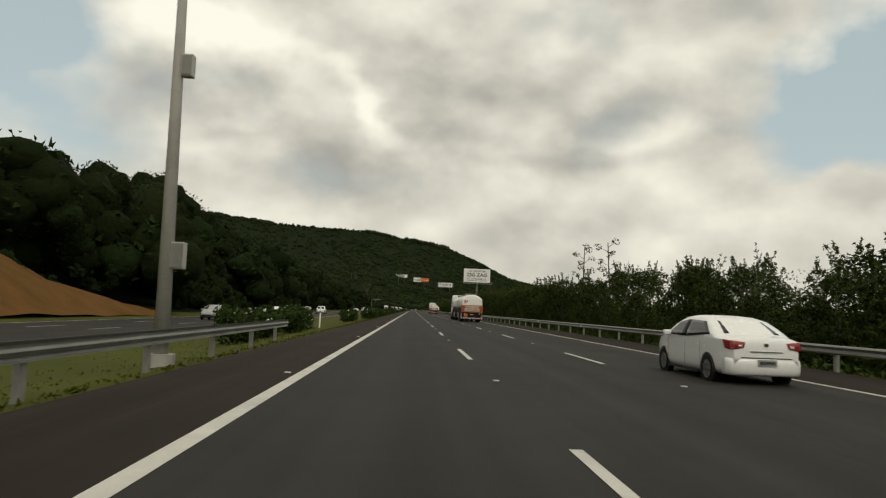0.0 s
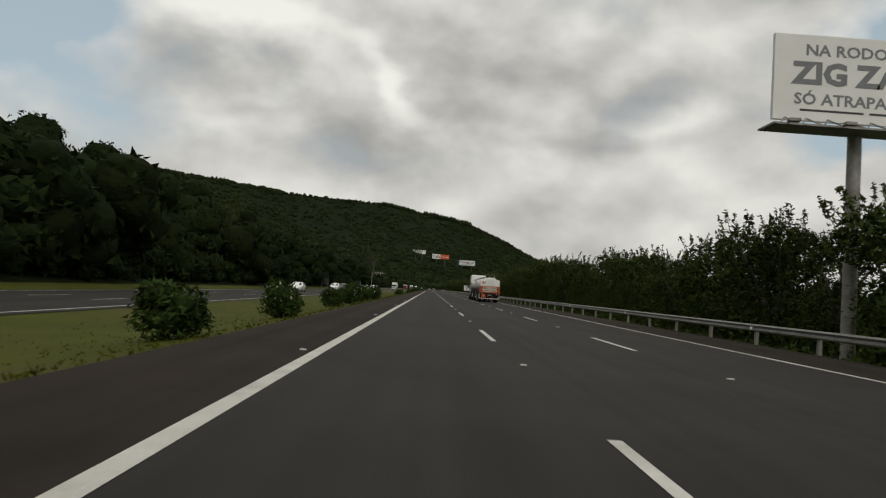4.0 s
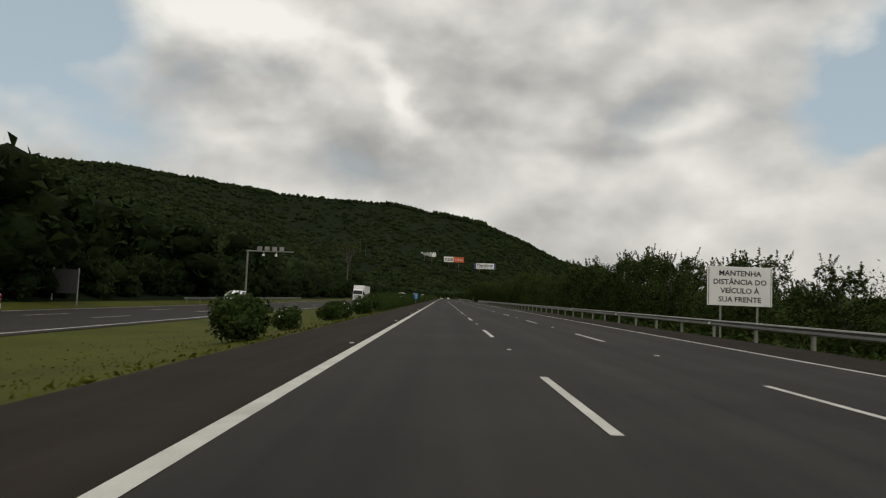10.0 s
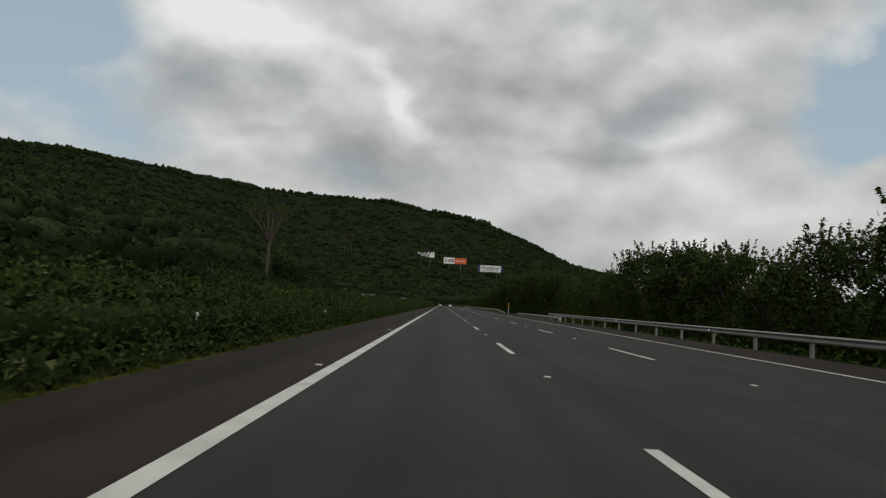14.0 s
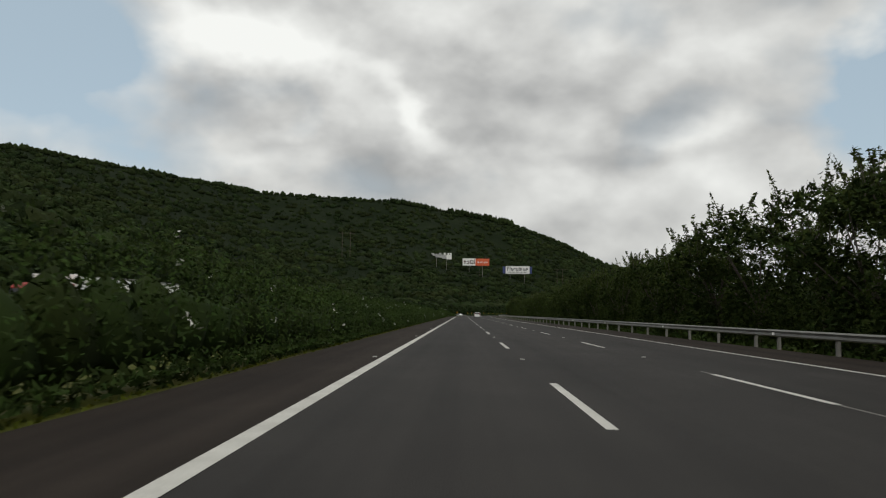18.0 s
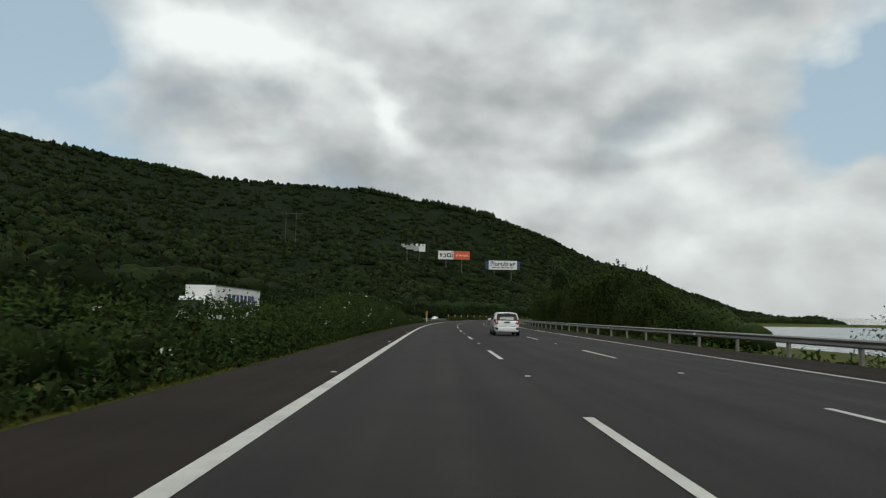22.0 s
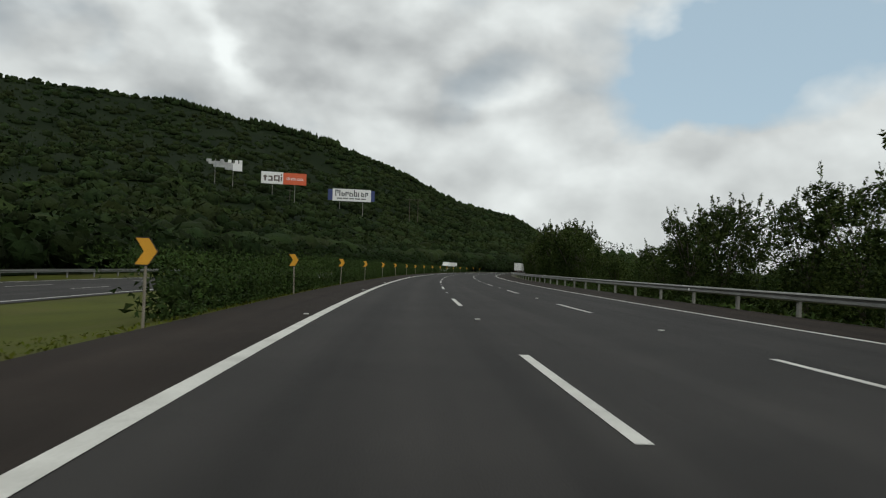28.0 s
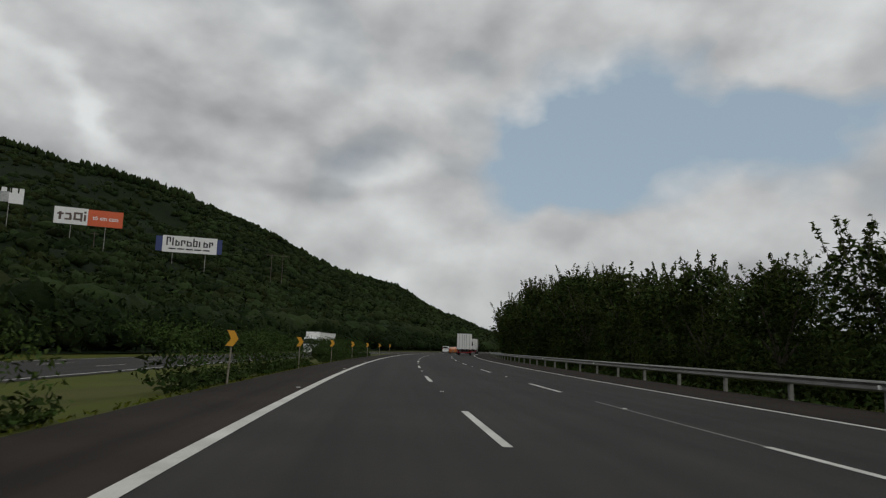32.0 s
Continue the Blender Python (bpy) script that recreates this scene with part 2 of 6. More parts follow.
CANOPY_LEAF = material("forest_leaves", (0.0090, 0.0175, 0.0064), (0.036, 0.051, 0.0145), 0.95, 0, 0.028, 0.2, 0.0, island=0.3, spec=0.05, stain=(0.030, 0.036, 0.012))
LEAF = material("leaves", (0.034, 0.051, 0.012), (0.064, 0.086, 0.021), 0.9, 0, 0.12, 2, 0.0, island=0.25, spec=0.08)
# darker copy of the leaf colour: shade inside foliage, and the dark tall trees
LEAF_DARK_SHADE = material("dark_and_shaded_leaves", (0.016, 0.028, 0.007), (0.033, 0.050, 0.013), 0.9, 0, 0.12, 2, 0.0, island=0.25, spec=0.08)
# near woods: canopy and leaf colours copied darker for shade, crown cores darkest
WOODS_SHADED = material("woods_canopy_shaded", (0.0070, 0.0125, 0.0044), (0.015, 0.0230, 0.0074), 0.95, 0, 0.03, 0.9, 0.9, island=0.26, spec=0.04, relief=0.6)
WOODS_LEAF_SHADED = material("woods_leaves_shaded", (0.0095, 0.0175, 0.0050), (0.021, 0.033, 0.0095), 0.9, 0, 0.12, 2, 0.0, island=0.25, spec=0.06)
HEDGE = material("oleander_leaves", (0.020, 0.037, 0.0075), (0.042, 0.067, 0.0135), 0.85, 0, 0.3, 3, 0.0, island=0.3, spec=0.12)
PETAL = material("white_petals", (0.62, 0.60, 0.57), (0.80, 0.78, 0.74), 0.7, 0, 3, 20, 0.0)
BARK = material("bark", (0.05, 0.042, 0.032), (0.12, 0.10, 0.08), 0.9, 0, 2, 14, 0.7)
SOIL = material("red_soil", (0.095, 0.048, 0.014), (0.165, 0.082, 0.024), 0.95, 0, 0.3, 5, 0.7, stain=(0.05, 0.045, 0.015), spec=0.1)
ZINC = material("galvanised_steel", (0.19, 0.19, 0.175), (0.28, 0.28, 0.26), 0.5, 0.6, 1.5, 25, 0.1, stain=(0.20, 0.19, 0.16))
POST = material("steel_post", (0.22, 0.22, 0.20), (0.36, 0.35, 0.33), 0.6, 0.4, 3, 30, 0.1, stain=(0.15, 0.12, 0.09))
WATER = material("lake_water", (0.16, 0.18, 0.18), (0.22, 0.24, 0.24), 0.25, 0, 0.02, 0.6, 0.1, spec=0.5)
CONCRETE = material("concrete", (0.30, 0.29, 0.27), (0.42, 0.41, 0.38), 0.85, 0, 1.5, 25, 0.4)
WHITE_BOARD = material("white_board", (0.76, 0.76, 0.74), (0.84, 0.84, 0.82), 0.45, 0, 0.8, 20, 0.05)
RED_BOARD = material("orange_red_board", (0.60, 0.10, 0.035), (0.70, 0.14, 0.05), 0.45, 0, 0.8, 20, 0.05)
BLACK_BOARD = material("black_lettering", (0.03, 0.03, 0.032), (0.05, 0.05, 0.05), 0.5, 0, 2, 20, 0.0)
GREY_BOARD = material("grey_torn_board", (0.20, 0.21, 0.21), (0.50, 0.50, 0.49), 0.6, 0, 0.25, 2.0, 0.05)
BLUE_BOARD = material("navy_board", (0.03, 0.045, 0.14), (0.05, 0.07, 0.20), 0.5, 0, 1, 20, 0.0)


# ---- building helpers ----
def mesh_of(name, verts, faces, mat, smooth=False):
    me = bpy.data.meshes.new(name)
    me.from_pydata([tuple(v) for v in verts], [], [tuple(f) for f in faces])
    for m in (mat if isinstance(mat, (list, tuple)) else [mat]):
        me.materials.append(m)
    if smooth:
        me.polygons.foreach_set("use_smooth", [True] * len(me.polygons))
    me.update()
    return me


def part(name, bm, mat, parent=None, label="", smooth=False):
    """Links a bmesh as one mesh object, under a thing or a part if parent is given."""
    me = bpy.data.meshes.new(name)
    bm.to_mesh(me)
    bm.free()
    me.materials.append(mat)
    if smooth:
        me.polygons.foreach_set("use_smooth", [True] * len(me.polygons))
    ob = new(name, me)
    ob.parent = parent
    if label:
        ob["label"] = label
    return ob


def share(name, me, parent=None, m=None):
    ob = new(name, me)
    ob.parent = parent
    if m is not None:
        ob.matrix_basis = m
    return ob


def box(bm, x0, x1, y0, y1, z0, z1, bevel=0.0, m=None):
    r = bmesh.ops.create_cube(bm, size=1.0)
    for v in r["verts"]:
        v.co = Vector((x0 + (v.co.x + 0.5) * (x1 - x0), y0 + (v.co.y + 0.5) * (y1 - y0), z0 + (v.co.z + 0.5) * (z1 - z0)))
    if bevel:
        edges = list({e for v in r["verts"] for e in v.link_edges})
        got = bmesh.ops.bevel(bm, geom=edges, offset=bevel, segments=2, affect="EDGES", profile=0.6)
        verts = {v for f in got["faces"] for v in f.verts} | {v for v in r["verts"] if v.is_valid}
    else:
        verts = r["verts"]
    if m is not None:
        for v in verts:
            v.co = m @ v.co
    return bm


def tube(bm, a, b, ra, rb=None, seg=10):
    """A round bar from a to b, tapered from ra to rb."""
    a, b = Vector(a), Vector(b)
    rb = ra if rb is None else rb
    q = (b - a).to_track_quat("Z", "Y").to_matrix()
    rings = []
    for p, r in ((a, ra), (b, rb)):
        rings.append([bm.verts.new(p + q @ Vector((r * math.cos(2 * math.pi * k / seg), r * math.sin(2 * math.pi * k / seg), 0))) for k in range(seg)])
    for k in range(seg):
        bm.faces.new((rings[0][k], rings[0][(k + 1) % seg], rings[1][(k + 1) % seg], rings[1][k]))
    bm.faces.new(rings[0][::-1])
    bm.faces.new(rings[1])
    return bm


def strip(rows, close=False):
    """Faces between successive rows of equal length."""
    n, faces = len(rows[0]), []
    for i in range(len(rows) - 1):
        for j in range(n - (0 if close else 1)):
            a, b = i * n + j, i * n + (j + 1) % n
            faces.append((a, b, b + n, a + n))
    return [v for row in rows for v in row], faces


# ---- the road's line: straight, then a long right-hand bend ----
LANE = 3.492
_S = np.arange(-200.0, 3000.0, 2.0) * 0.97
_K = np.interp(_S, [825.05, 878.91, 1047.6, 1183.4], [0, 0.0011696, 0.0011272, 0.0011289])
_T = np.cumsum(_K) * 1.94
_X, _Y = np.cumsum(np.sin(_T)) * 1.94, np.cumsum(np.cos(_T)) * 1.94
_X, _Y = _X - _X[100], _Y - _Y[100]


def heading(s):
    return float(np.interp(s, _S, _T))


def at(s, u, z=0.0):
    """The place s metres along the road and u metres right of the median edge line."""
    h = heading(s)
    return Vector((float(np.interp(s, _S, _X)) + u * math.cos(h), float(np.interp(s, _S, _Y)) - u * math.sin(h), z))


def stand(s, u, z=0.0, turn=0.0):
    """A pose on the road's side: its y runs along the road, its x to the right; turn in degrees to the left."""
    return Matrix.Translation(at(s, u, z)) @ Matrix.Rotation(-heading(s) + radians(turn), 4, "Z")


def ground_z(u):
    """Height of the land across the road."""
    return float(np.interp(u, [-27, -25, -24.5, -12.2, -10, -5, -2.6, -2.3, 13.4, 13.9, 18, 40, 60],
                           [-0.30, -0.55, -0.66, -0.66, -0.72, -0.40, -0.05, -0.03, -0.03, -0.06, -0.7, -1.6, -3.2]))


def ribbon(name, u0, u1, s0, s1, z, mat, step=10.0, label="", category="", across=1, kind="structure"):
    rows = []
    for s in np.arange(s0, s1 + 0.01, step):
        rows.append([at(s, u0 + (u1 - u0) * k / across, z(u0 + (u1 - u0) * k / across) if callable(z) else z) for k in range(across + 1)])
    v, f = strip(rows)
    ob = new(name, mesh_of(name, v, [x[::-1] for x in f], mat))
    layer, wide = ob.data.uv_layers.new(name="across"), across + 1
    for loop in ob.data.loops:
        row, k = divmod(loop.vertex_index, wide)
        layer.data[loop.index].uv = (u0 + (u1 - u0) * k / across, s0 + step * row)
    return tagged(ob, label, category, kind=kind)


# ---- ground, carriageways, hill ----
rows = []
for s in list(np.arange(-190, 1900, 12.0)):
    rows.append([at(s, u, ground_z(u) - 0.004) for u in (-27, -25, -24.5, -23, -18, -12.2, -10, -7, -5, -3.6, -2.6, -2.3, 13.4, 13.9, 15, 18, 24, 32, 40, 60)])
v, f = strip(rows)
ground = new("ground", mesh_of("ground", v, [x[::-1] for x in f], GRASS))
tagged(ground, "grassy verge and median beside the motorway", "ground", kind="structure")
v = [(-4500, -4500, -3.0), (4500, -4500, -3.0), (4500, 4500, -3.0), (-4500, 4500, -3.0)]
tagged(new("water", mesh_of("water", v, [(0, 1, 2, 3)], WATER)), "grey lake behind the roadside trees", "lake", kind="structure")

tagged(ribbon("road", -0.08, 3 * LANE + 0.1, -190, 1900, 0.0, ASPHALT, label="dark asphalt carriageway with three lanes", category="road"))
ribbon("shoulder", -2.25, -0.08, -190, 1900, lambda u: -0.003, SHOULDER, label="brownish asphalt shoulder beside the median", category="shoulder")
ribbon("shoulder", 3 * LANE + 0.1, 13.35, -190, 1900, lambda u: -0.003, SHOULDER, label="brownish asphalt shoulder beside the guard rail", category="shoulder")
ribbon("opposite_road", -24.4, -12.3, -190, 1900, -0.64, ASPHALT, label="asphalt carriageway of the opposite direction", category="road")


def paint(name, u, wide, s0, s1, z=0.006, mat=None, step=5.0, label="", category="road marking", parent=None):
    rows = []
    n = max(1, round((s1 - s0) / step))
    for k in range(n + 1):
        s = s0 + (s1 - s0) * k / n
        rows.append([at(s, u - wide / 2, z), at(s, u + wide / 2, z)])
    v, f = strip(rows)
    ob = new(name, mesh_of(name, v, [x[::-1] for x in f], mat or LINE))
    return tagged(ob, label, category, kind="structure")


paint("edge_line", 0.02, 0.21, -190, 1900, label="solid white edge line beside the median shoulder")
paint("edge_line", 3 * LANE, 0.15, -190, 1900, label="solid white edge line beside the guard rail shoulder")
paint("edge_line", -13.0, 0.16, -190, 1900, -0.634, label="solid white edge line of the opposite carriageway")
paint("edge_line", -23.6, 0.16, -190, 1900, -0.634, label="outer white edge line of the opposite carriageway")

OFFSET_1 = [(0, -3.1), (36, -1.2), (71, -1.2), (107, -1.7), (214, 0.0), (250, 0.6), (287, 3.3), (324, 5.4), (361, 5.1), (399, 5.8), (437, 2.1), (475, -3.4),
            (513, -3.5), (626, -2.6), (663, -2.4), (700, -1.4), (736, -1.4), (772, 0.4), (808, -1.5), (843, -1.1), (860, 1.3), (894, 1.2), (928, 1.2),
            (994, 0.6), (1011, 1.4), (1044, 2.4), (1061, 1.0), (1077, -0.2), (1110, -1.0), (1144, -1.9)]
OFFSET_2 = [(0, -2.8), (36, -1.4), (107, -1.9), (214, 0.1), (250, 2.3), (287, 2.8), (324, 5.2), (399, 5.2), (437, 2.4), (475, -2.8), (513, -3.2), (626, -2.3),
            (663, 0.0), (700, -0.6), (736, -3.8), (772, 0.4), (808, 0.0), (860, 0.7), (894, -1.8), (911, -3.5), (928, -4.8), (994, -11.0), (1011, -13.5),
            (1044, -16.2), (1077, -19.2), (1110, -20.8), (1144, -21.5)]
lane_marks = {}
for k, (u, table) in enumerate(((LANE, OFFSET_1), (2 * LANE, OFFSET_2))):
    line = tagged(new("lane_line"), "broken white lane line", "road marking", kind="structure")
    for n in range(-11, 100):
        s = -4.64 + 15.52 * n
        s += float(np.interp(s, *zip(*table)))
        rows = [[at(s + d, u - 0.065, 0.006), at(s + d, u + 0.065, 0.006)] for d in (0, 2.3, 4.6)]
        v, f = strip(rows)
        ob = new("dash", mesh_of("dash", v, [x[::-1] for x in f], LINE))
        ob.parent = line
        lane_marks.setdefault(k, []).append(s)
line = tagged(new("lane_line"), "broken white lane line of the opposite carriageway", "road marking", kind="structure")
for n in range(-10, 90):
    s = 15.5 * n
    for u in (-16.5, -20.0):
        v, f = strip([[at(s + d, u - 0.06, -0.634), at(s + d, u + 0.06, -0.634)] for d in (0, 4.5)])
        new("dash", mesh_of("dash", v, [x[::-1] for x in f], LINE)).parent = line

# hill: ruled between a foot line and a ridge line
FOOT = [(-190, -27), (100, -27), (300, -27), (500, -27), (650, -27), (750, -27), (850, -27), (930, -27), (1000, -27), (1080, -27), (1180, -27), (1300, -27), (1400, -27), (1480, -27), (1560, -27), (1640, -27), (1760, -27), (1890, -27)]
RIDGE = [(-560, -500, 162), (-560, 100, 167), (-570, 500, 172), (-590, 900, 172), (-600, 1230, 160), (-571, 1348, 176), (-542, 1486, 196), (-499, 1760, 221), (-393, 1962, 225), (-140, 2041, 224), (94, 2106, 190), (190, 2045, 147), (281, 2013, 97), (363, 2000, 79), (422, 2021, 54), (487, 2046, 38), (547, 2071, 19), (640, 2110, 4)]
foot_pts = [at(s, u, ground_z(u)) for s, u in FOOT]
_R = np.linspace(0, 1, len(RIDGE))


def hill_point(r, q):
    """r along the hill (0 to 1), q from its foot (0) to its ridge (1); beyond 1 it falls away."""
    a = np.array([np.interp(r, _R, [p[k] for p in foot_pts]) for k in range(3)])
    b = np.array([np.interp(r, _R, [p[k] for p in RIDGE]) for k in range(3)])
    p = a + (b - a) * q
    rise = q ** float(np.interp(r, [0.0, 0.28, 0.42, 1.0], [1.1, 1.15, 1.75, 1.6])) if q <= 1 else 1 - (q - 1) * 0.9
    p[2] = a[2] + (b[2] - a[2]) * rise
    n = noise.noise(Vector((p[0] * 0.009, p[1] * 0.009, 1.7))) * 9 + noise.noise(Vector((p[0] * 0.03, p[1] * 0.03, 5.2))) * 4
    p[2] += n * min(1.0, q * 6) * (1.0 if q < 0.9 else max(0.0, (1.02 - min(q, 1.02)) / 0.12))
    return p


rows = []
for i in range(181):
    rows.append([Vector(hill_point(i / 180, q)) for q in [0, 0.02, 0.05, 0.09] + list(np.linspace(0.14, 1.0, 26)) + [1.1, 1.4, 2.2]])
v, f = strip(rows)
tagged(new("hillside", mesh_of("hillside", v, f, HILL, True)), "wooded hillside rising beside the motorway", "hill", kind="structure")


def blobs(centres, sizes, mat, name, fine=False, seed=1):
    """Many uneven crowns joined into one mesh."""
    g = np.random.default_rng(seed)
    bm = bmesh.new()
    bmesh.ops.create_icosphere(bm, subdivisions=2 if fine else 1, radius=1.0)
    base = np.array([v.co for v in bm.verts])
    tri = np.array([[v.index for v in fc.verts] for fc in bm.faces])
    bm.free()
    n, k = len(centres), len(base)
    jit = 1 + g.uniform(-0.22, 0.22, (n, k, 1))
    a = g.uniform(0, 6.28, n)
    rot = np.stack([np.stack([np.cos(a), -np.sin(a), 0 * a], -1), np.stack([np.sin(a), np.cos(a), 0 * a], -1), np.stack([0 * a, 0 * a, 1 + 0 * a], -1)], 1)
    pts = np.einsum("nij,nkj->nki", rot, base[None] * jit) * sizes[:, None, :] + centres[:, None, :]
    faces = (tri[None] + (np.arange(n) * k)[:, None, None]).reshape(-1, 3)
    me = bpy.data.meshes.new(name)
    me.vertices.add(n * k)
    me.vertices.foreach_set("co", pts.reshape(-1).astype(np.float32))
    me.loops.add(len(faces) * 3)
    me.loops.foreach_set("vertex_index", faces.reshape(-1).astype(np.int32))
    me.polygons.add(len(faces))
    me.polygons.foreach_set("loop_start", np.arange(0, len(faces) * 3, 3, dtype=np.int32))
    me.polygons.foreach_set("loop_total", np.full(len(faces), 3, dtype=np.int32))
    me.polygons.foreach_set("use_smooth", np.ones(len(faces), dtype=bool))
    me.materials.append(mat)
    me.update(calc_edges=True)
    return new(name, me)


def leaves(points, size, mats, name, seed=1, pick=None):
    """A cloud of small leaf cards with random tilt, as one mesh."""
    g = np.random.default_rng(seed)
    n = len(points)
    d1 = g.normal(size=(n, 3))
    d1 /= np.linalg.norm(d1, axis=1)[:, None]
    d2 = np.cross(d1, g.normal(size=(n, 3)))
    d2 /= np.linalg.norm(d2, axis=1)[:, None] + 1e-9
    sz = 1.15 * size * g.uniform(0.6, 1.4, (n, 1)) if np.isscalar(size) else 1.15 * size[:, None] * g.uniform(0.6, 1.4, (n, 1))
    a, b = d1 * sz, d2 * sz * 0.5
    v = np.stack([points - a - b, points + b * 1.2, points + a], 1).reshape(-1, 3)
    me = bpy.data.meshes.new(name)
    me.vertices.add(3 * n)
    me.vertices.foreach_set("co", v.reshape(-1).astype(np.float32))
    me.loops.add(3 * n)
    me.loops.foreach_set("vertex_index", np.arange(3 * n, dtype=np.int32))
    me.polygons.add(n)
    me.polygons.foreach_set("loop_start", np.arange(0, 3 * n, 3, dtype=np.int32))
    me.polygons.foreach_set("loop_total", np.full(n, 3, dtype=np.int32))
    for m in mats if isinstance(mats, (list, tuple)) else [mats]:
        me.materials.append(m)
    if pick is not None:
        me.polygons.foreach_set("material_index", pick.astype(np.int32))
    me.update(calc_edges=True)
    return me


cen, siz, far_off = [], [], []
BOARDS = ((-26.0, 1556.5), (19.2, 1564.6), (74.5, 1582.0))
for i in range(15000):
    r, q = rnd.random(), rnd.random() ** 1.15 * 1.03
    p = hill_point(r, max(0.09, q))
    k = rnd.uniform(2.8, 5.6) * (0.75 if rnd.random() < 0.3 else 1)
    if any(abs(p[0] - bx) < 26 and by - 26 < p[1] < by + 10 for bx, by in BOARDS):
        k *= 0.55
    cen.append((p[0], p[1], p[2] + k * 0.22))
    siz.append((k * 1.12, k * 1.12, k * rnd.uniform(0.6, 1.05)))
    far_off.append(q > 0.14)
cen, siz, far_off = np.array(cen), np.array(siz), np.array(far_off)
forest = blobs(cen[~far_off], siz[~far_off], CANOPY, "forest", True, 3)
tagged(blobs(cen[far_off], siz[far_off], CANOPY, "upper_forest", False, 5), "dark green forest on the upper slopes of the hill", "forest", kind="stuff")
pick = np.repeat(np.arange(len(cen)), np.where(far_off, 18, 60))
d = rng.normal(size=(len(pick), 3))
d[:, 2] = np.abs(d[:, 2]) - 0.2
d /= np.linalg.norm(d, axis=1)[:, None]
tufts = leaves(cen[pick] + d * siz[pick] * rng.uniform(0.86, 1.04, (len(pick), 1)), np.where(far_off[pick], siz[pick, 0] * 0.27, 0.34), CANOPY_LEAF, "forest_leaves", 6)
low = np.array([hill_point(rnd.random(), 0.03 + 0.97 * rnd.random() ** 1.2) for i in range(40000)])
low[:, 2] += rng.uniform(0.3, 1.8, len(low))
tagged(new("brushwood", leaves(low, 1.25, CANOPY_LEAF, "brushwood", 8)), "brushwood between the trees of the hillside", "shrubs", kind="stuff")
tagged(new("forest_leaves", tufts), "leafy twigs over the forest of the hillside", "forest", kind="stuff")
tagged(forest, "dark green forest covering the hillside", "forest", kind="stuff")
cen, siz = [], []
for i in range(1400):
    r = i / 1400 * 0.98 + rnd.uniform(0, 0.0007)
    p = hill_point(r, rnd.uniform(0.99, 1.01))
    k = rnd.uniform(2.0, 4.2)
    cen.append((p[0], p[1], p[2] + k * 0.6))
    siz.append((k, k, k * rnd.uniform(0.8, 1.6)))
for r0, r1, tall in ((0.442, 0.467, 5.0), (0.528, 0.550, 5.5), (0.557, 0.596, 7.0), (0.655, 0.662, 4.0), (0.696, 0.702, 5.0)):
    for i in range(int((r1 - r0) * 4200)):
        p = hill_point(rnd.uniform(r0, r1), rnd.uniform(0.985, 1.0))
        k = tall * rnd.uniform(0.75, 1.1)
        cen.append((p[0], p[1], p[2] + k * 0.8))
        siz.append((rnd.uniform(1.6, 3.0), rnd.uniform(1.6, 3.0), k))
tagged(blobs(np.array(cen), np.array(siz), CANOPY, "ridge_trees", False, 4), "row of trees along the crest of the hill", "forest", kind="stuff")


# ---- guard rails, posts, markers ----
def beam_mesh(path, name="beam"):
    """A W-profile rail along a list of (s, u, top height) stations."""
    prof = [(0.0, 0.0), (0.05, -0.017), (0.075, -0.052), (0.02, -0.092), (0.0, -0.13), (0.02, -0.168), (0.075, -0.208), (0.05, -0.243), (0.0, -0.26)]
    rows = []
    for s, u, top in path:
        near = [at(s, u - d, top + z) for d, z in prof]
        rows.append(near + [at(s, u - d + 0.012, top + z) for d, z in reversed(prof)])
    v, f = strip(rows, True)
    return mesh_of(name, v, f, ZINC)


bm = bmesh.new()
box(bm, -0.05, 0.05, -0.07, 0.07, -1.1, 0.66, 0.01)
POST_ME = bpy.data.meshes.new("post")
bm.to_mesh(POST_ME)
bm.free()
POST_ME.materials.append(material("rail_post_steel", (0.20, 0.195, 0.18), (0.33, 0.32, 0.30), 0.7, 0.2, 3, 30, 0.1, stain=(0.13, 0.10, 0.075)))
bm = bmesh.new()
box(bm, -0.04, 0.04, -0.012, 0.012, 0, 0.10)
REFLECT_ME = bpy.data.meshes.new("reflector")
bm.to_mesh(REFLECT_ME)
bm.free()
REFLECT_ME.materials.append(WHITE_BOARD)


def guard_rail(stations, side=1, every=4.0, top=0.74, label="", base=None):
    """stations: (s, u) points, or (s, u, top) where an end slopes to the ground; posts stand behind the beam."""
    s0, s1 = stations[0][0], stations[-1][0]
    ss = np.arange(s0, s1 + 0.01, 2.0)
    along = [p[0] for p in stations]
    us = np.interp(ss, along, [p[1] for p in stations])
    tops = np.interp(ss, along, [p[2] if len(p) > 2 else top for p in stations])
    rail = tagged(new("guard_rail"), label or "galvanised steel guard rail on posts along the shoulder", "guard rail", "guard rails")
    z0 = (lambda u: ground_z(u)) if base is None else (lambda u: base)
    share("beam", beam_mesh([(s, u, z0(u) + t) for s, u, t in zip(ss, us, tops)]), rail)
    n = 0
    for s in np.arange(s0 + 1.0, s1, every):
        u, t = float(np.interp(s, ss, us)), float(np.interp(s, ss, tops))
        share("post", POST_ME, rail, stand(s, u + 0.10 * side, z0(u) - (top - t), rnd.uniform(-2, 2)))
        n += 1
        if n % 4 == 0:
            share("reflector", REFLECT_ME, rail, stand(s, u - 0.10, z0(u) + t - 0.20))
    return rail


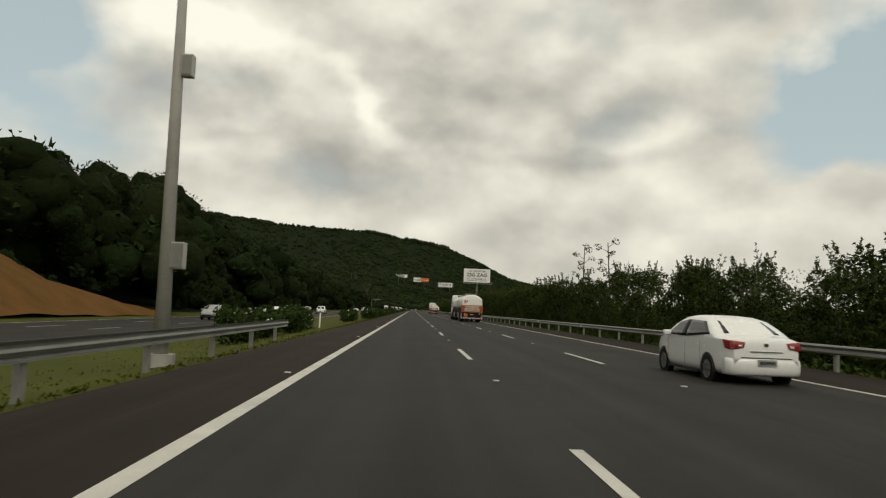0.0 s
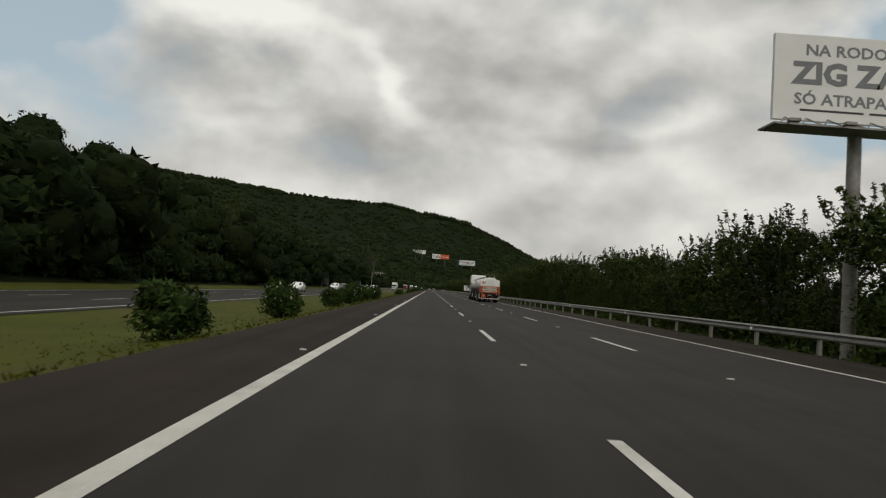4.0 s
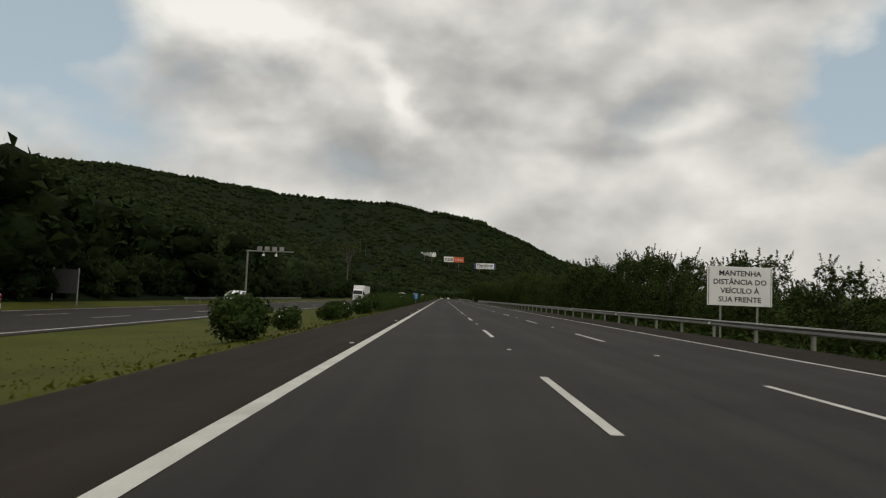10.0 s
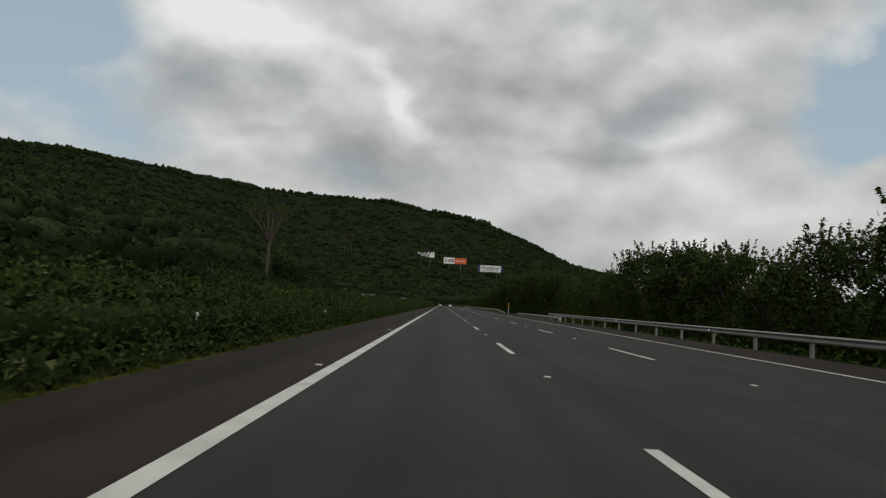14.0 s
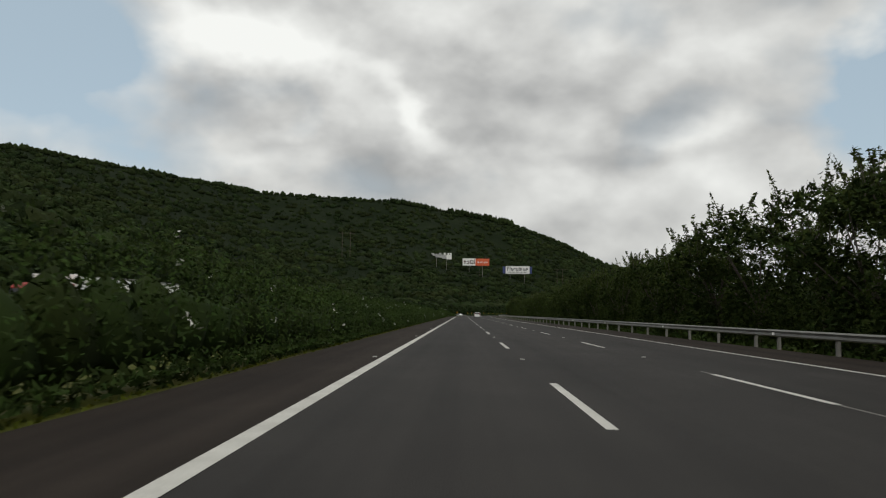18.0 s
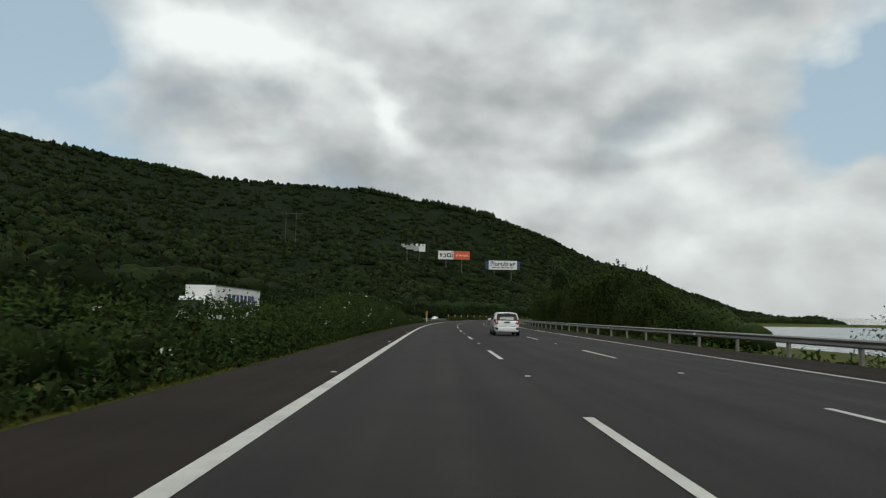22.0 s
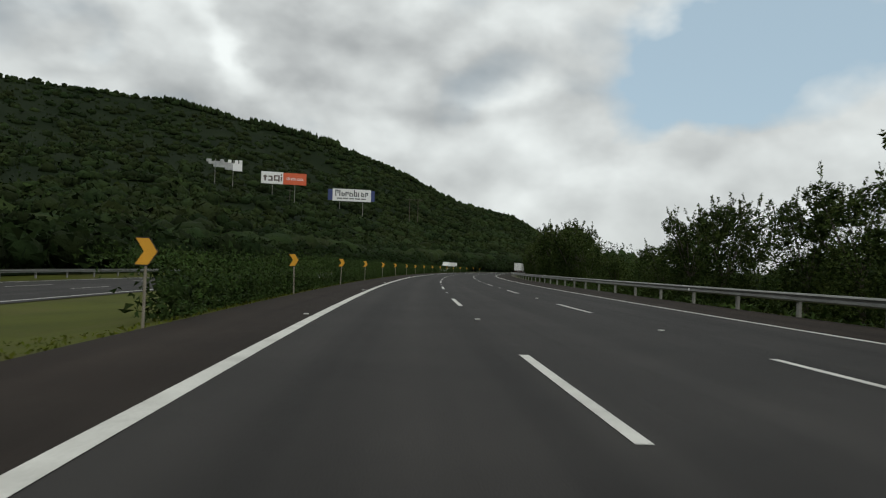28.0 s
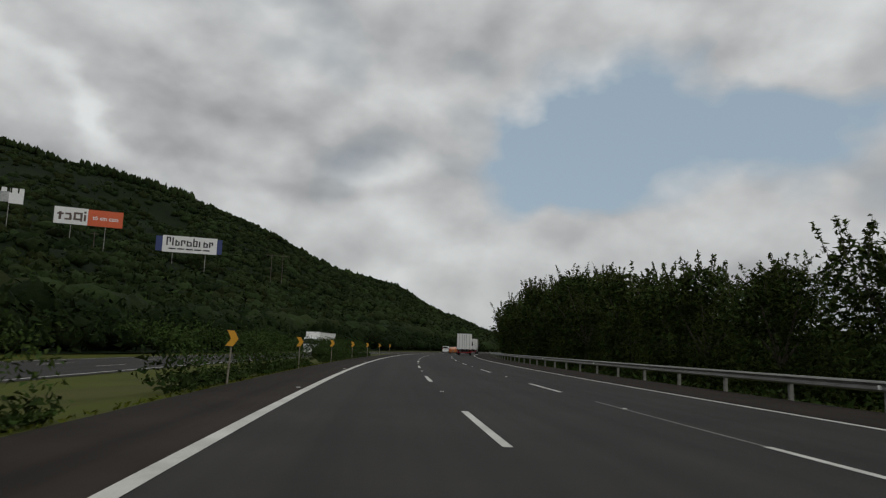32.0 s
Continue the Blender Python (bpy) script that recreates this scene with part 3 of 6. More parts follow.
for a, b in ((-40, 80), (80, 200), (200, 320), (320, 440), (440, 560), (680, 800), (800, 920), (920, 1040), (1040, 1160), (1160, 1290)):
    guard_rail([(a, 13.45), (b, 13.45)])
guard_rail([(560, 13.45), (576, 13.45), (580, 13.7), (584, 14.6)], label="galvanised guard rail turning away at the lay-by")
guard_rail([(634, 13.9, 0.10), (638, 13.7, 0.34), (644, 13.5, 0.60), (652, 13.45), (680, 13.45)], base=-0.03, label="galvanised guard rail rising from the ground behind the lay-by")
guard_rail([(-46, -2.62), (10, -2.62), (14, -2.66), (18, -2.9)], -1, label="galvanised guard rail with a bent end beside the median")
guard_rail([(920, -4.3), (930, -5.7), (945, -6.7), (960, -6.3), (976, -5.2)], -1, label="curved guard rail at the median crossing")
guard_rail([(896, -12.0), (930, -10.8), (958, -10.6), (990, -11.2)], -1, label="guard rail of the opposite carriageway at the crossing")
guard_rail([(424, -25.2), (484, -25.2)], -1, label="guard rail at the foot of the gantry", base=-0.6)
guard_rail([(985, -25.0), (1100, -25.0)], -1, label="guard rail along the foot of the hill", base=-0.6)

rows = [[at(s, -2.2, -0.001), at(s, u, -0.02 + 0.03 * (u + 2.2))] for s, u in ((914, -2.3), (920, -3.6), (930, -5.4), (945, -6.4), (960, -5.9), (975, -4.6), (985, -2.4))]
v, f = strip(rows)
tagged(new("crossover", mesh_of("crossover", v, f, SHOULDER)), "asphalt median crossing beside the shoulder", "crossing", kind="structure")

# lay-by between the two guard rails, with a pale kerb along its back
LAY_BY = ((577, 13.4), (584, 14.6), (590, 16.6), (597, 17.9), (630, 17.9), (636, 16.4), (642, 13.4))
rows = [[at(s, 13.3, -0.006), at(s, float(np.interp(s, *zip(*LAY_BY))), -0.012)] for s in np.arange(577, 642.1, 1.0)]
v, f = strip(rows)
tagged(new("lay_by", mesh_of("lay_by", v, [x[::-1] for x in f], SHOULDER)), "asphalt lay-by beside the outer lane", "lay-by", kind="structure")
bm = bmesh.new()
box(bm, -0.09, 0.09, 0.0, 0.985, -0.9, 0.15, 0.02)
KERB_ME = bpy.data.meshes.new("kerb_stone")
bm.to_mesh(KERB_ME)
bm.free()
KERB_ME.materials.append(material("pale_kerb", (0.42, 0.41, 0.38), (0.58, 0.57, 0.53), 0.8, 0, 1.5, 25, 0.3, stain=(0.26, 0.24, 0.21), each=0.12))
kerb = tagged(new("kerb"), "pale concrete kerb along the back of the lay-by", "kerb", kind="structure")
for s in np.arange(590, 636, 1.0):
    u, u1 = (float(np.interp(x, *zip(*LAY_BY))) + 0.05 for x in (s, s + 1.0))
    share("kerb_stone", KERB_ME, kerb, stand(s, u, rnd.uniform(-0.008, 0.008), -math.degrees(math.atan2(u1 - u, 1.0))))

# raised road studs between the dashes and beside the edge lines
bm = bmesh.new()
box(bm, -0.055, 0.055, -0.045, 0.045, 0.004, 0.024, 0.008)
STUD_ME = bpy.data.meshes.new("road_stud")
bm.to_mesh(STUD_ME)
bm.free()
STUD_ME.materials.append(material("stud_plastic", (0.50, 0.49, 0.45), (0.66, 0.65, 0.60), 0.4))
for k, u in ((0, LANE), (1, 2 * LANE)):
    for s in lane_marks[k]:
        if -20 < s < 1240:
            ob = share("road_stud", STUD_ME, None, stand(s - 5.4, u))
            tagged(ob, "small white reflective road stud on the asphalt", "road stud", "road studs")
            if k == 0:
                tagged(share("road_stud", STUD_ME, None, stand(s - 5.2, -0.26, -0.003)), "small white reflective road stud beside the edge line", "road stud", "road studs")
# faint remains of older lane marking
old = tagged(new("old_marking"), "thin worn remains of older lane marking", "road marking", kind="structure")
for s0, s1 in ((655, 668), (752, 762), (905, 921), (938, 952), (1000, 1009), (1050, 1058), (1074, 1083), (1113, 1124), (1142, 1150)):
    v, f = strip([[at(s, 2 * LANE - 0.03, 0.005), at(s, 2 * LANE + 0.03, 0.005)] for s in np.linspace(s0, s1, 4)])
    new("streak", mesh_of("streak", v, [x[::-1] for x in f], WORN)).parent = old


# ---- signs and masts ----
def letters(text, height, mat, parent, m, name="lettering", bold=0.0, wide=1.0):
    """Words in the built-in font, as a thin mesh; height is that of the capitals."""
    cu = bpy.data.curves.new(name, "FONT")
    cu.body, cu.size, cu.align_x, cu.align_y = text, height * 1.40, "CENTER", "CENTER"
    cu.extrude, cu.offset, cu.resolution_u = 0.004, bold, 2
    tmp = bpy.data.objects.new(name, cu)
    scene.collection.objects.link(tmp)
    me = bpy.data.meshes.new_from_object(tmp.evaluated_get(bpy.context.evaluated_depsgraph_get()))
    bpy.data.objects.remove(tmp)
    me.materials.clear()
    me.materials.append(mat)
    ob = share(name, me, parent, m @ Matrix.Rotation(radians(90), 4, "X") @ Matrix.Diagonal((wide, 1, 1, 1)))
    return ob


def flat_bar(name, parent, mat, x0, x1, z0, z1, y=-0.012, thick=0.01, skew=0.0):
    bm = bmesh.new()
    box(bm, x0, x1, y - thick, y, z0, z1)
    if skew:
        for v in bm.verts:
            v.co.x += skew * (v.co.z - z0)
    return part(name, bm, mat, parent)


def board_sign(s, u, z0, z1, wide, lines, legs, label, category, leg_r=0.05, turn=0.0):
    """A white board with lettering, facing back along the road, on round legs."""
    sign = new("road_sign")
    sign.matrix_basis = stand(s, u, ground_z(u), turn)
    tagged(sign, label, category)
    g = ground_z(u)
    bm = bmesh.new()
    box(bm, -wide / 2, wide / 2, 0, 0.05, z0 - g, z1 - g, 0.012)
    part("board", bm, WHITE_BOARD, sign)
    for x in legs:
        bm = bmesh.new()
        tube(bm, (x, 0.09, -0.25), (x, 0.09, z1 - g - 0.1), leg_r)
        part("leg", bm, POST, sign)
    for text, h, z in lines:
        letters(text, h, BLACK_BOARD, sign, Matrix.Translation((0, -0.006, z - g)), bold=0.006, wide=1.05)
    for x in (-wide / 2 + 0.06, wide / 2 - 0.06):
        flat_bar("border", sign, BLACK_BOARD, x - 0.012, x + 0.012, z0 - g + 0.05, z1 - g - 0.05, -0.002, 0.003)
    return sign


board_sign(383, 15.5, 1.34, 3.14, 2.98, [("MANTENHA", 0.24, 2.82), ("DISTÂNCIA DO", 0.24, 2.42), ("VEÍCULO À", 0.24, 2.02), ("SUA FRENTE", 0.24, 1.62)], (-0.85, 0.85),
           "white road sign with black lettering on two posts", "road sign")

zig = tagged(new("billboard"), "large white billboard with lettering on a steel column", "billboard")
zig.matrix_basis = stand(157.4, 17.2, ground_z(17.2))
g = ground_z(17.2)
bm = bmesh.new()
box(bm, -3.2, 3.2, 0, 0.18, 8.3 - g, 11.55 - g, 0.02)
part("panel", bm, WHITE_BOARD, zig, "white printed panel")
bm = bmesh.new()
tube(bm, (0.1, 0.35, -0.6), (0.1, 0.35, 9.2 - g), 0.26, 0.24, 16)
part("column", bm, POST, zig)
bm = bmesh.new()
box(bm, -3.5, 3.6, -0.75, 0.5, 7.92 - g, 7.99 - g)
part("catwalk", bm, POST, zig)
for k in range(9):
    bm = bmesh.new()
    x = -3.2 + k * 0.8
    tube(bm, (x, -0.6, 7.99 - g), (x + 0.4, -0.1, 8.35 - g), 0.03)
    tube(bm, (x + 0.8, -0.6, 7.99 - g), (x + 0.4, -0.1, 8.35 - g), 0.03)
    part("truss_bar", bm, POST, zig)
for x in (-3.0, -1.0, 1.0, 3.0):
    bm = bmesh.new()
    tube(bm, (x, -0.1, 8.0 - g), (x, -1.1, 7.95 - g), 0.03)
    box(bm, x - 0.2, x + 0.2, -1.3, -1.05, 7.9 - g, 8.02 - g, 0.02)
    part("floodlight", bm, POST, zig)
for text, h, z, b in (("NA RODOVIA", 0.42, 10.95, 0.012), ("ZIG ZAG", 0.80, 10.05, 0.05), ("SÓ ATRAPALHA.", 0.42, 9.10, 0.012)):
    letters(text, h, material("grey_print", (0.16, 0.17, 0.18), (0.22, 0.23, 0.24), 0.5), zig, Matrix.Translation((0, -0.006, z - g)), bold=b, wide=1.12)
for x0, x1 in ((-2.2, 0.2), (0.4, 2.2)):
    flat_bar("small_print", zig, BLACK_BOARD, x0, x1, 8.66 - g, 8.74 - g, -0.004, 0.004)

gantry = tagged(new("gantry"), "grey steel gantry mast with cameras over the opposite lanes", "gantry")
gantry.matrix_basis = stand(444.5, -24.7, -0.55)
bm = bmesh.new()
tube(bm, (0, 0, -0.3), (0, 0, 7.0), 0.17, 0.13, 14)
part("mast", bm, ZINC, gantry)
bm = bmesh.new()
box(bm, -0.35, 0.35, -0.25, 0.25, 0.0, 1.15, 0.03)
part("cabinet", bm, CONCRETE, gantry, "pale equipment cabinet at the foot")
bm = bmesh.new()
tube(bm, (-0.2, 0, 6.95), (6.2, 0, 7.0), 0.10, 0.08, 12)
part("arm", bm, ZINC, gantry)
for x in (1.6, 2.6, 3.6, 4.6):
    bm = bmesh.new()
    box(bm, x - 0.3, x + 0.3, -0.12, 0.12, 7.08, 7.62, 0.03)
    part("antenna", bm, POST, gantry)
    bm = bmesh.new()
    tube(bm, (x, 0, 7.0), (x, 0, 7.1), 0.04)
    part("bracket", bm, POST, gantry)
for x in (2.2, 3.9):
    bm = bmesh.new()
    tube(bm, (x, 0, 6.95), (x, 0, 6.6), 0.03)
    box(bm, x - 0.13, x + 0.13, -0.35, 0.15, 6.32, 6.60, 0.03)
    part("camera_housing", bm, WHITE_BOARD, gantry)

mast = tagged(new("camera_mast"), "tall tapered concrete camera mast behind the guard rail", "mast")
mast.matrix_basis = stand(5.0, -3.18, -0.2)
bm = bmesh.new()
tube(bm, (0, 0, -0.3), (-0.14, 0, 11.0), 0.165, 0.075, 18)
part("pole", bm, CONCRETE, mast, smooth=True)
for z, x, sx, sz in ((2.35, 0.21, 0.14, 0.28), (6.4, 0.13, 0.12, 0.24)):
    bm = bmesh.new()
    box(bm, x - sx, x + sx, -0.11, 0.11, z - sz, z + sz, 0.02)
    cab = part("cabinet", bm, material("cabinet_grey", (0.36, 0.36, 0.33), (0.46, 0.45, 0.42), 0.55), mast, "light grey metal cabinet")
    bm = bmesh.new()
    box(bm, x - sx + 0.02, x + sx - 0.02, -0.125, -0.11, z - sz + 0.03, z + sz - 0.03, 0.004)
    part("cabinet_door", bm, ZINC, cab)
bm = bmesh.new()
tube(bm, (0, 0, -0.35), (0, 0, 0.32), 0.30, 0.28, 18)
part("footing", bm, CONCRETE, mast)

rod = tagged(new("marker_post"), "slim white marker post standing in the grass", "marker post")
rod.matrix_basis = stand(42, -4.85, ground_z(-4.85))
bm = bmesh.new()
tube(bm, (0, 0, -0.2), (0.03, 0, 1.55), 0.055, 0.05)
part("post", bm, WHITE_BOARD, rod)
bm = bmesh.new()
tube(bm, (0.021, 0, 1.10), (0.023, 0, 1.22), 0.058, 0.058)
part("band", bm, BLACK_BOARD, rod)

SIGN_BLUE = material("sign_blue", (0.02, 0.16, 0.42), (0.03, 0.20, 0.50), 0.4)
km = tagged(new("kilometre_sign"), "small blue kilometre sign on a thin post", "road sign")
km.matrix_basis = stand(461, -2.33, -0.05)
bm = bmesh.new()
box(bm, -0.28, 0.28, 0, 0.02, 0.84, 1.70, 0.004)
part("plate", bm, SIGN_BLUE, km)
bm = bmesh.new()
tube(bm, (0, 0.05, -0.25), (0, 0.05, 1.6), 0.03)
part("post", bm, POST, km)
letters("km", 0.15, WHITE_BOARD, km, Matrix.Translation((0, -0.006, 1.32)), bold=0.006)
letters("99", 0.17, WHITE_BOARD, km, Matrix.Translation((0, -0.006, 1.04)), bold=0.006)
flat_bar("small_print", km, WHITE_BOARD, -0.18, 0.18, 1.54, 1.61, -0.002, 0.004)

ORANGE = material("sign_orange", (0.62, 0.30, 0.02), (0.72, 0.36, 0.03), 0.4)
SIGN_BLACK = material("sign_black", (0.012, 0.012, 0.012), (0.02, 0.02, 0.02), 0.5)
STEEL_RUST = material("rusty_post", (0.20, 0.17, 0.13), (0.32, 0.29, 0.24), 0.7, 0.2)


def chevron_sign():
    sign = tagged(new("chevron_sign"), "orange chevron curve sign on a thin steel post", "road sign", "chevron signs along the bend")
    bm = bmesh.new()
    pts = [(-0.16, 1.50), (0.04, 1.50), (0.17, 1.285), (0.04, 1.07), (-0.16, 1.07), (-0.03, 1.285)]
    a = [bm.verts.new((x * 1.12, 0.0, 1.285 + (z - 1.285) * 1.08)) for x, z in pts]
    b = [bm.verts.new((x * 1.12, 0.012, 1.285 + (z - 1.285) * 1.08)) for x, z in pts]
    bm.faces.new(a)
    bm.faces.new(b[::-1])
    for k in range(6):
        bm.faces.new((a[k], b[k], b[(k + 1) % 6], a[(k + 1) % 6]))
    part("backing_plate", bm, SIGN_BLACK, sign)
    bm = bmesh.new()
    a = [bm.verts.new((x, -0.004, z)) for x, z in pts]
    bm.faces.new(a)
    part("chevron", bm, ORANGE, sign, "orange reflective chevron")
    bm = bmesh.new()
    tube(bm, (0, 0.04, -0.25), (0, 0.04, 1.45), 0.024, 0.024, 8)
    part("post", bm, STEEL_RUST, sign)
    return sign


chev = chevron_sign()
spots = [941.8 + 14.09 * k for k in range(1, 22)]
chev.matrix_basis = stand(spots[0], -2.35, -0.06, 8)
for k, s in enumerate(spots[1:]):
    copy_thing(chev, stand(s + rnd.uniform(-0.1, 0.1), -2.35 + rnd.uniform(-0.06, 0.06), -0.06, 8 + rnd.uniform(-6, 6)) @ Matrix.Rotation(radians(rnd.uniform(-3, 3)), 4, "Y"))

mark = tagged(new("object_marker"), "orange and black striped object marker on a white post", "road sign")
mark.matrix_basis = stand(914, -2.54, -0.06)
bm = bmesh.new()
box(bm, -0.15, 0.15, 0, 0.015, 1.03, 1.92, 0.003)
part("plate", bm, SIGN_BLACK, mark)
for k in range(-1, 5):
    z = 1.03 + k * 0.2
    pts = [(-0.15, z + 0.05), (0.15, z + 0.20), (0.15, z + 0.31), (-0.15, z + 0.16)]
    lo, hi = 1.035, 1.915
    pts = [(x, min(max(zz, lo), hi)) for x, zz in pts]
    bm = bmesh.new()
    arrow = [bm.verts.new((x, -0.004, zz)) for x, zz in pts]
    bm.faces.new(arrow)
    part("stripe", bm, ORANGE, mark)
bm = bmesh.new()
box(bm, -0.045, 0.045, 0.02, 0.10, -0.25, 1.2, 0.008)
part("post", bm, WHITE_BOARD, mark)

copy_thing(mark, stand(633.6, 14.35, -0.04))

for s, wd in ((403, 1.9), (318, 1.7)):
    back = tagged(new("road_sign"), "road sign seen from its dark grey back on two posts", "road sign")
    back.matrix_basis = stand(s, -26.4, -0.35)
    bm = bmesh.new()
    box(bm, -wd / 2, wd / 2, 0, 0.03, 0.7, 2.5, 0.01)
    part("board", bm, material("sign_back", (0.03, 0.03, 0.03), (0.05, 0.05, 0.05), 0.7), back)
    for x in (-wd / 2, wd / 2):
        bm = bmesh.new()
        tube(bm, (x, 0.06, -0.4), (x, 0.06, 2.6), 0.05)
        part("post", bm, POST, back)


# ---- billboards on the hillside ----
def hill_board(x, y, z, wide, high, turn, name_label):
    bb = tagged(new("hillside_billboard"), name_label, "billboard", "billboards on the hillside")
    bb.matrix_basis = Matrix.Translation((x, y, z)) @ Matrix.Rotation(radians(turn), 4, "Z")
    for k in range(2):
        xx = -wide / 2 + wide * (k + 0.5) / 2
        bm = bmesh.new()
        tube(bm, (xx, 0.6, -high / 2 - 16), (xx, 0.6, high / 2), 0.20)
        part("post", bm, POST, bb)
    return bb


bb = hill_board(75.2, 1582.2, 59.6, 38.6, 10.0, -4.4, "white billboard with dark lettering shapes between navy panels")
bm = bmesh.new()
box(bm, -15.8, 16.2, -0.1, 0.3, -5.0, 5.2)
part("panel", bm, WHITE_BOARD, bb)
for x0, x1 in ((-19.6, -15.9), (16.3, 19.3)):
    bm = bmesh.new()
    box(bm, x0, x1, -0.05, 0.3, -4.6, 4.6)
    part("side_panel", bm, BLUE_BOARD, bb, "navy side panel")
x = -13.6
for k, (wd, hi, ring) in enumerate(((2.6, 5.2, 0), (1.1, 5.2, 0), (2.5, 3.6, 1), (2.6, 3.6, 0), (3.0, 3.6, 1), (2.6, 5.2, 1), (2.0, 3.6, 0), (2.6, 3.6, 1), (2.4, 3.6, 0))):
    bm = bmesh.new()
    if ring:
        z0 = -0.9
        box(bm, x, x + 0.8, -0.25, -0.1, z0, z0 + hi)
        box(bm, x + wd - 0.8, x + wd, -0.25, -0.1, z0, z0 + hi * 0.7)
        box(bm, x + 0.8, x + wd - 0.8, -0.25, -0.1, z0, z0 + 0.7)
        box(bm, x + 0.8, x + wd - 0.8, -0.25, -0.1, z0 + hi * 0.62, z0 + hi * 0.62 + 0.7)
    else:
        box(bm, x, x + 0.85, -0.25, -0.1, -0.9, -0.9 + hi)
        if wd > 2.2:
            box(bm, x + 0.85, x + wd, -0.25, -0.1, -0.9 + hi - 0.75, -0.9 + hi)
            box(bm, x + wd - 0.8, x + wd, -0.25, -0.1, -0.9 + hi * 0.4, -0.9 + hi - 0.75)
    part("emblem_shape", bm, BLACK_BOARD, bb)
    x += wd + 0.75
for k in range(5):
    flat_bar("small_print", bb, BLACK_BOARD, -12 + k * 5, -8 + k * 5, -3.2, -2.4, -0.12, 0.1)

bb = hill_board(19.2, 1564.8, 68.4, 35.2, 9.6, 1.0, "white and orange-red billboard with lettering on a slope")
bm = bmesh.new()
box(bm, -17.6, -0.6, -0.1, 0.3, -4.7, 4.8)
part("panel", bm, WHITE_BOARD, bb, "white panel")
bm = bmesh.new()
box(bm, -0.6, 17.6, -0.1, 0.3, -4.7, 4.6)
part("panel", bm, RED_BOARD, bb, "orange-red panel")
for pts in (((-15.2, -13.9, -2.4, 2.0), (-16.0, -12.8, 0.4, 1.4)), ((-12.0, -9.0, 0.6, 1.6), (-9.9, -8.7, -2.4, 0.6), (-12.2, -9.9, -2.4, -1.5)),
            ((-7.8, -6.7, -2.2, 2.2), (-4.4, -3.3, -2.8, 2.2), (-6.7, -4.4, 1.2, 2.2), (-6.7, -4.4, -2.2, -1.2)), ((-2.6, -1.5, -2.4, 1.2), (-2.6, -1.5, 2.0, 3.1))):
    bm = bmesh.new()
    for x0, x1, z0, z1 in pts:
        box(bm, x0, x1, -0.25, -0.1, z0, z1)
    part("emblem_shape", bm, material("brown_print", (0.09, 0.06, 0.05), (0.13, 0.09, 0.07), 0.5), bb)
letters("tô em casa", 2.6, WHITE_BOARD, bb, Matrix.Translation((8.6, -0.15, 0)), bold=0.05, wide=0.85)

bb = hill_board(-26.0, 1556.5, 75.2, 26.6, 8.6, 4.0, "torn grey billboard with several sheets missing")
for x0, x1, z0, z1 in ((-13.3, -9.5, 1.8, 4.0), (-11.6, -6.0, 0.2, 2.2), (-8.0, 0.5, -2.0, 2.6), (-3.2, -0.4, 2.6, 4.2), (0.5, 6.4, -3.6, 2.0), (2.6, 5.2, 2.0, 4.3), (6.4, 13.3, -4.2, 1.6), (7.6, 10.2, 1.6, 4.2), (11.0, 13.3, 1.6, 4.3)):
    bm = bmesh.new()
    box(bm, x0, x1, -0.1 + rnd.uniform(-0.05, 0.05), 0.2, z0, z1)
    part("sheet", bm, GREY_BOARD if rnd.random() < 0.6 else WHITE_BOARD, bb)


def power_pole(x, y, z, high, double):
    pole = tagged(new("power_pole"), "slim power pole standing among the trees on the hillside", "power pole")
    pole.matrix_basis = Matrix.Translation((x, y, z))
    for dx in ((-4.0, 4.0) if double else (0.0,)):
        bm = bmesh.new()
        tube(bm, (dx, 0, -6), (dx, 0, high), 0.30, 0.18)
        part("post", bm, BARK, pole)
    bm = bmesh.new()
    w2 = 8.5 if double else 2.0
    box(bm, -w2, w2, -0.2, 0.2, high * 0.9, high * 0.9 + 0.3)
    part("crossarm", bm, BARK, pole)


power_pole(-115, 1340, 62, 19, True)
power_pole(140, 1640, 50, 16, True)
power_pole(24, 1545, 44, 14, False)

# ---- red earth cut ----
rows = []
for s in np.arange(-30, 78, 4.0):
    fade = min(1.0, (s + 30) / 24, (78 - s) / 30)
    rows.append([at(s, u, z * max(0.12, fade) - 0.35 + 0.6 * noise.noise(Vector((s * 0.13, u * 0.6, 0)))) for u, z in ((-25.4, 0.0), (-27, 0.9), (-29, 2.4), (-31, 3.9), (-33, 5.0), (-36, 5.6))])
v, f = strip(rows)
tagged(new("earth_bank", mesh_of("earth_bank", v, f, SOIL, True)), "bare reddish earth cut beyond the opposite carriageway", "earth bank", kind="structure")


# ---- plants ----
def crown_points(n, lumps, g):
    """Points near the skins of several uneven lumps: (centre, radii)."""
    w8 = np.array([r[0] * r[1] + r[1] * r[2] for _, r in lumps])
    pick = g.choice(len(lumps), n, p=w8 / w8.sum())
    d = g.normal(size=(n, 3))
    d /= np.linalg.norm(d, axis=1)[:, None]
    rad = 1 - np.abs(g.normal(0, 0.16, (n, 1))) + (g.random((n, 1)) < 0.10) * g.uniform(0.05, 0.3, (n, 1))
    c, r = np.array([l[0] for l in lumps])[pick], np.array([l[1] for l in lumps])[pick]
    p = c + d * r * rad
    return p[p[:, 2] > 0.05]


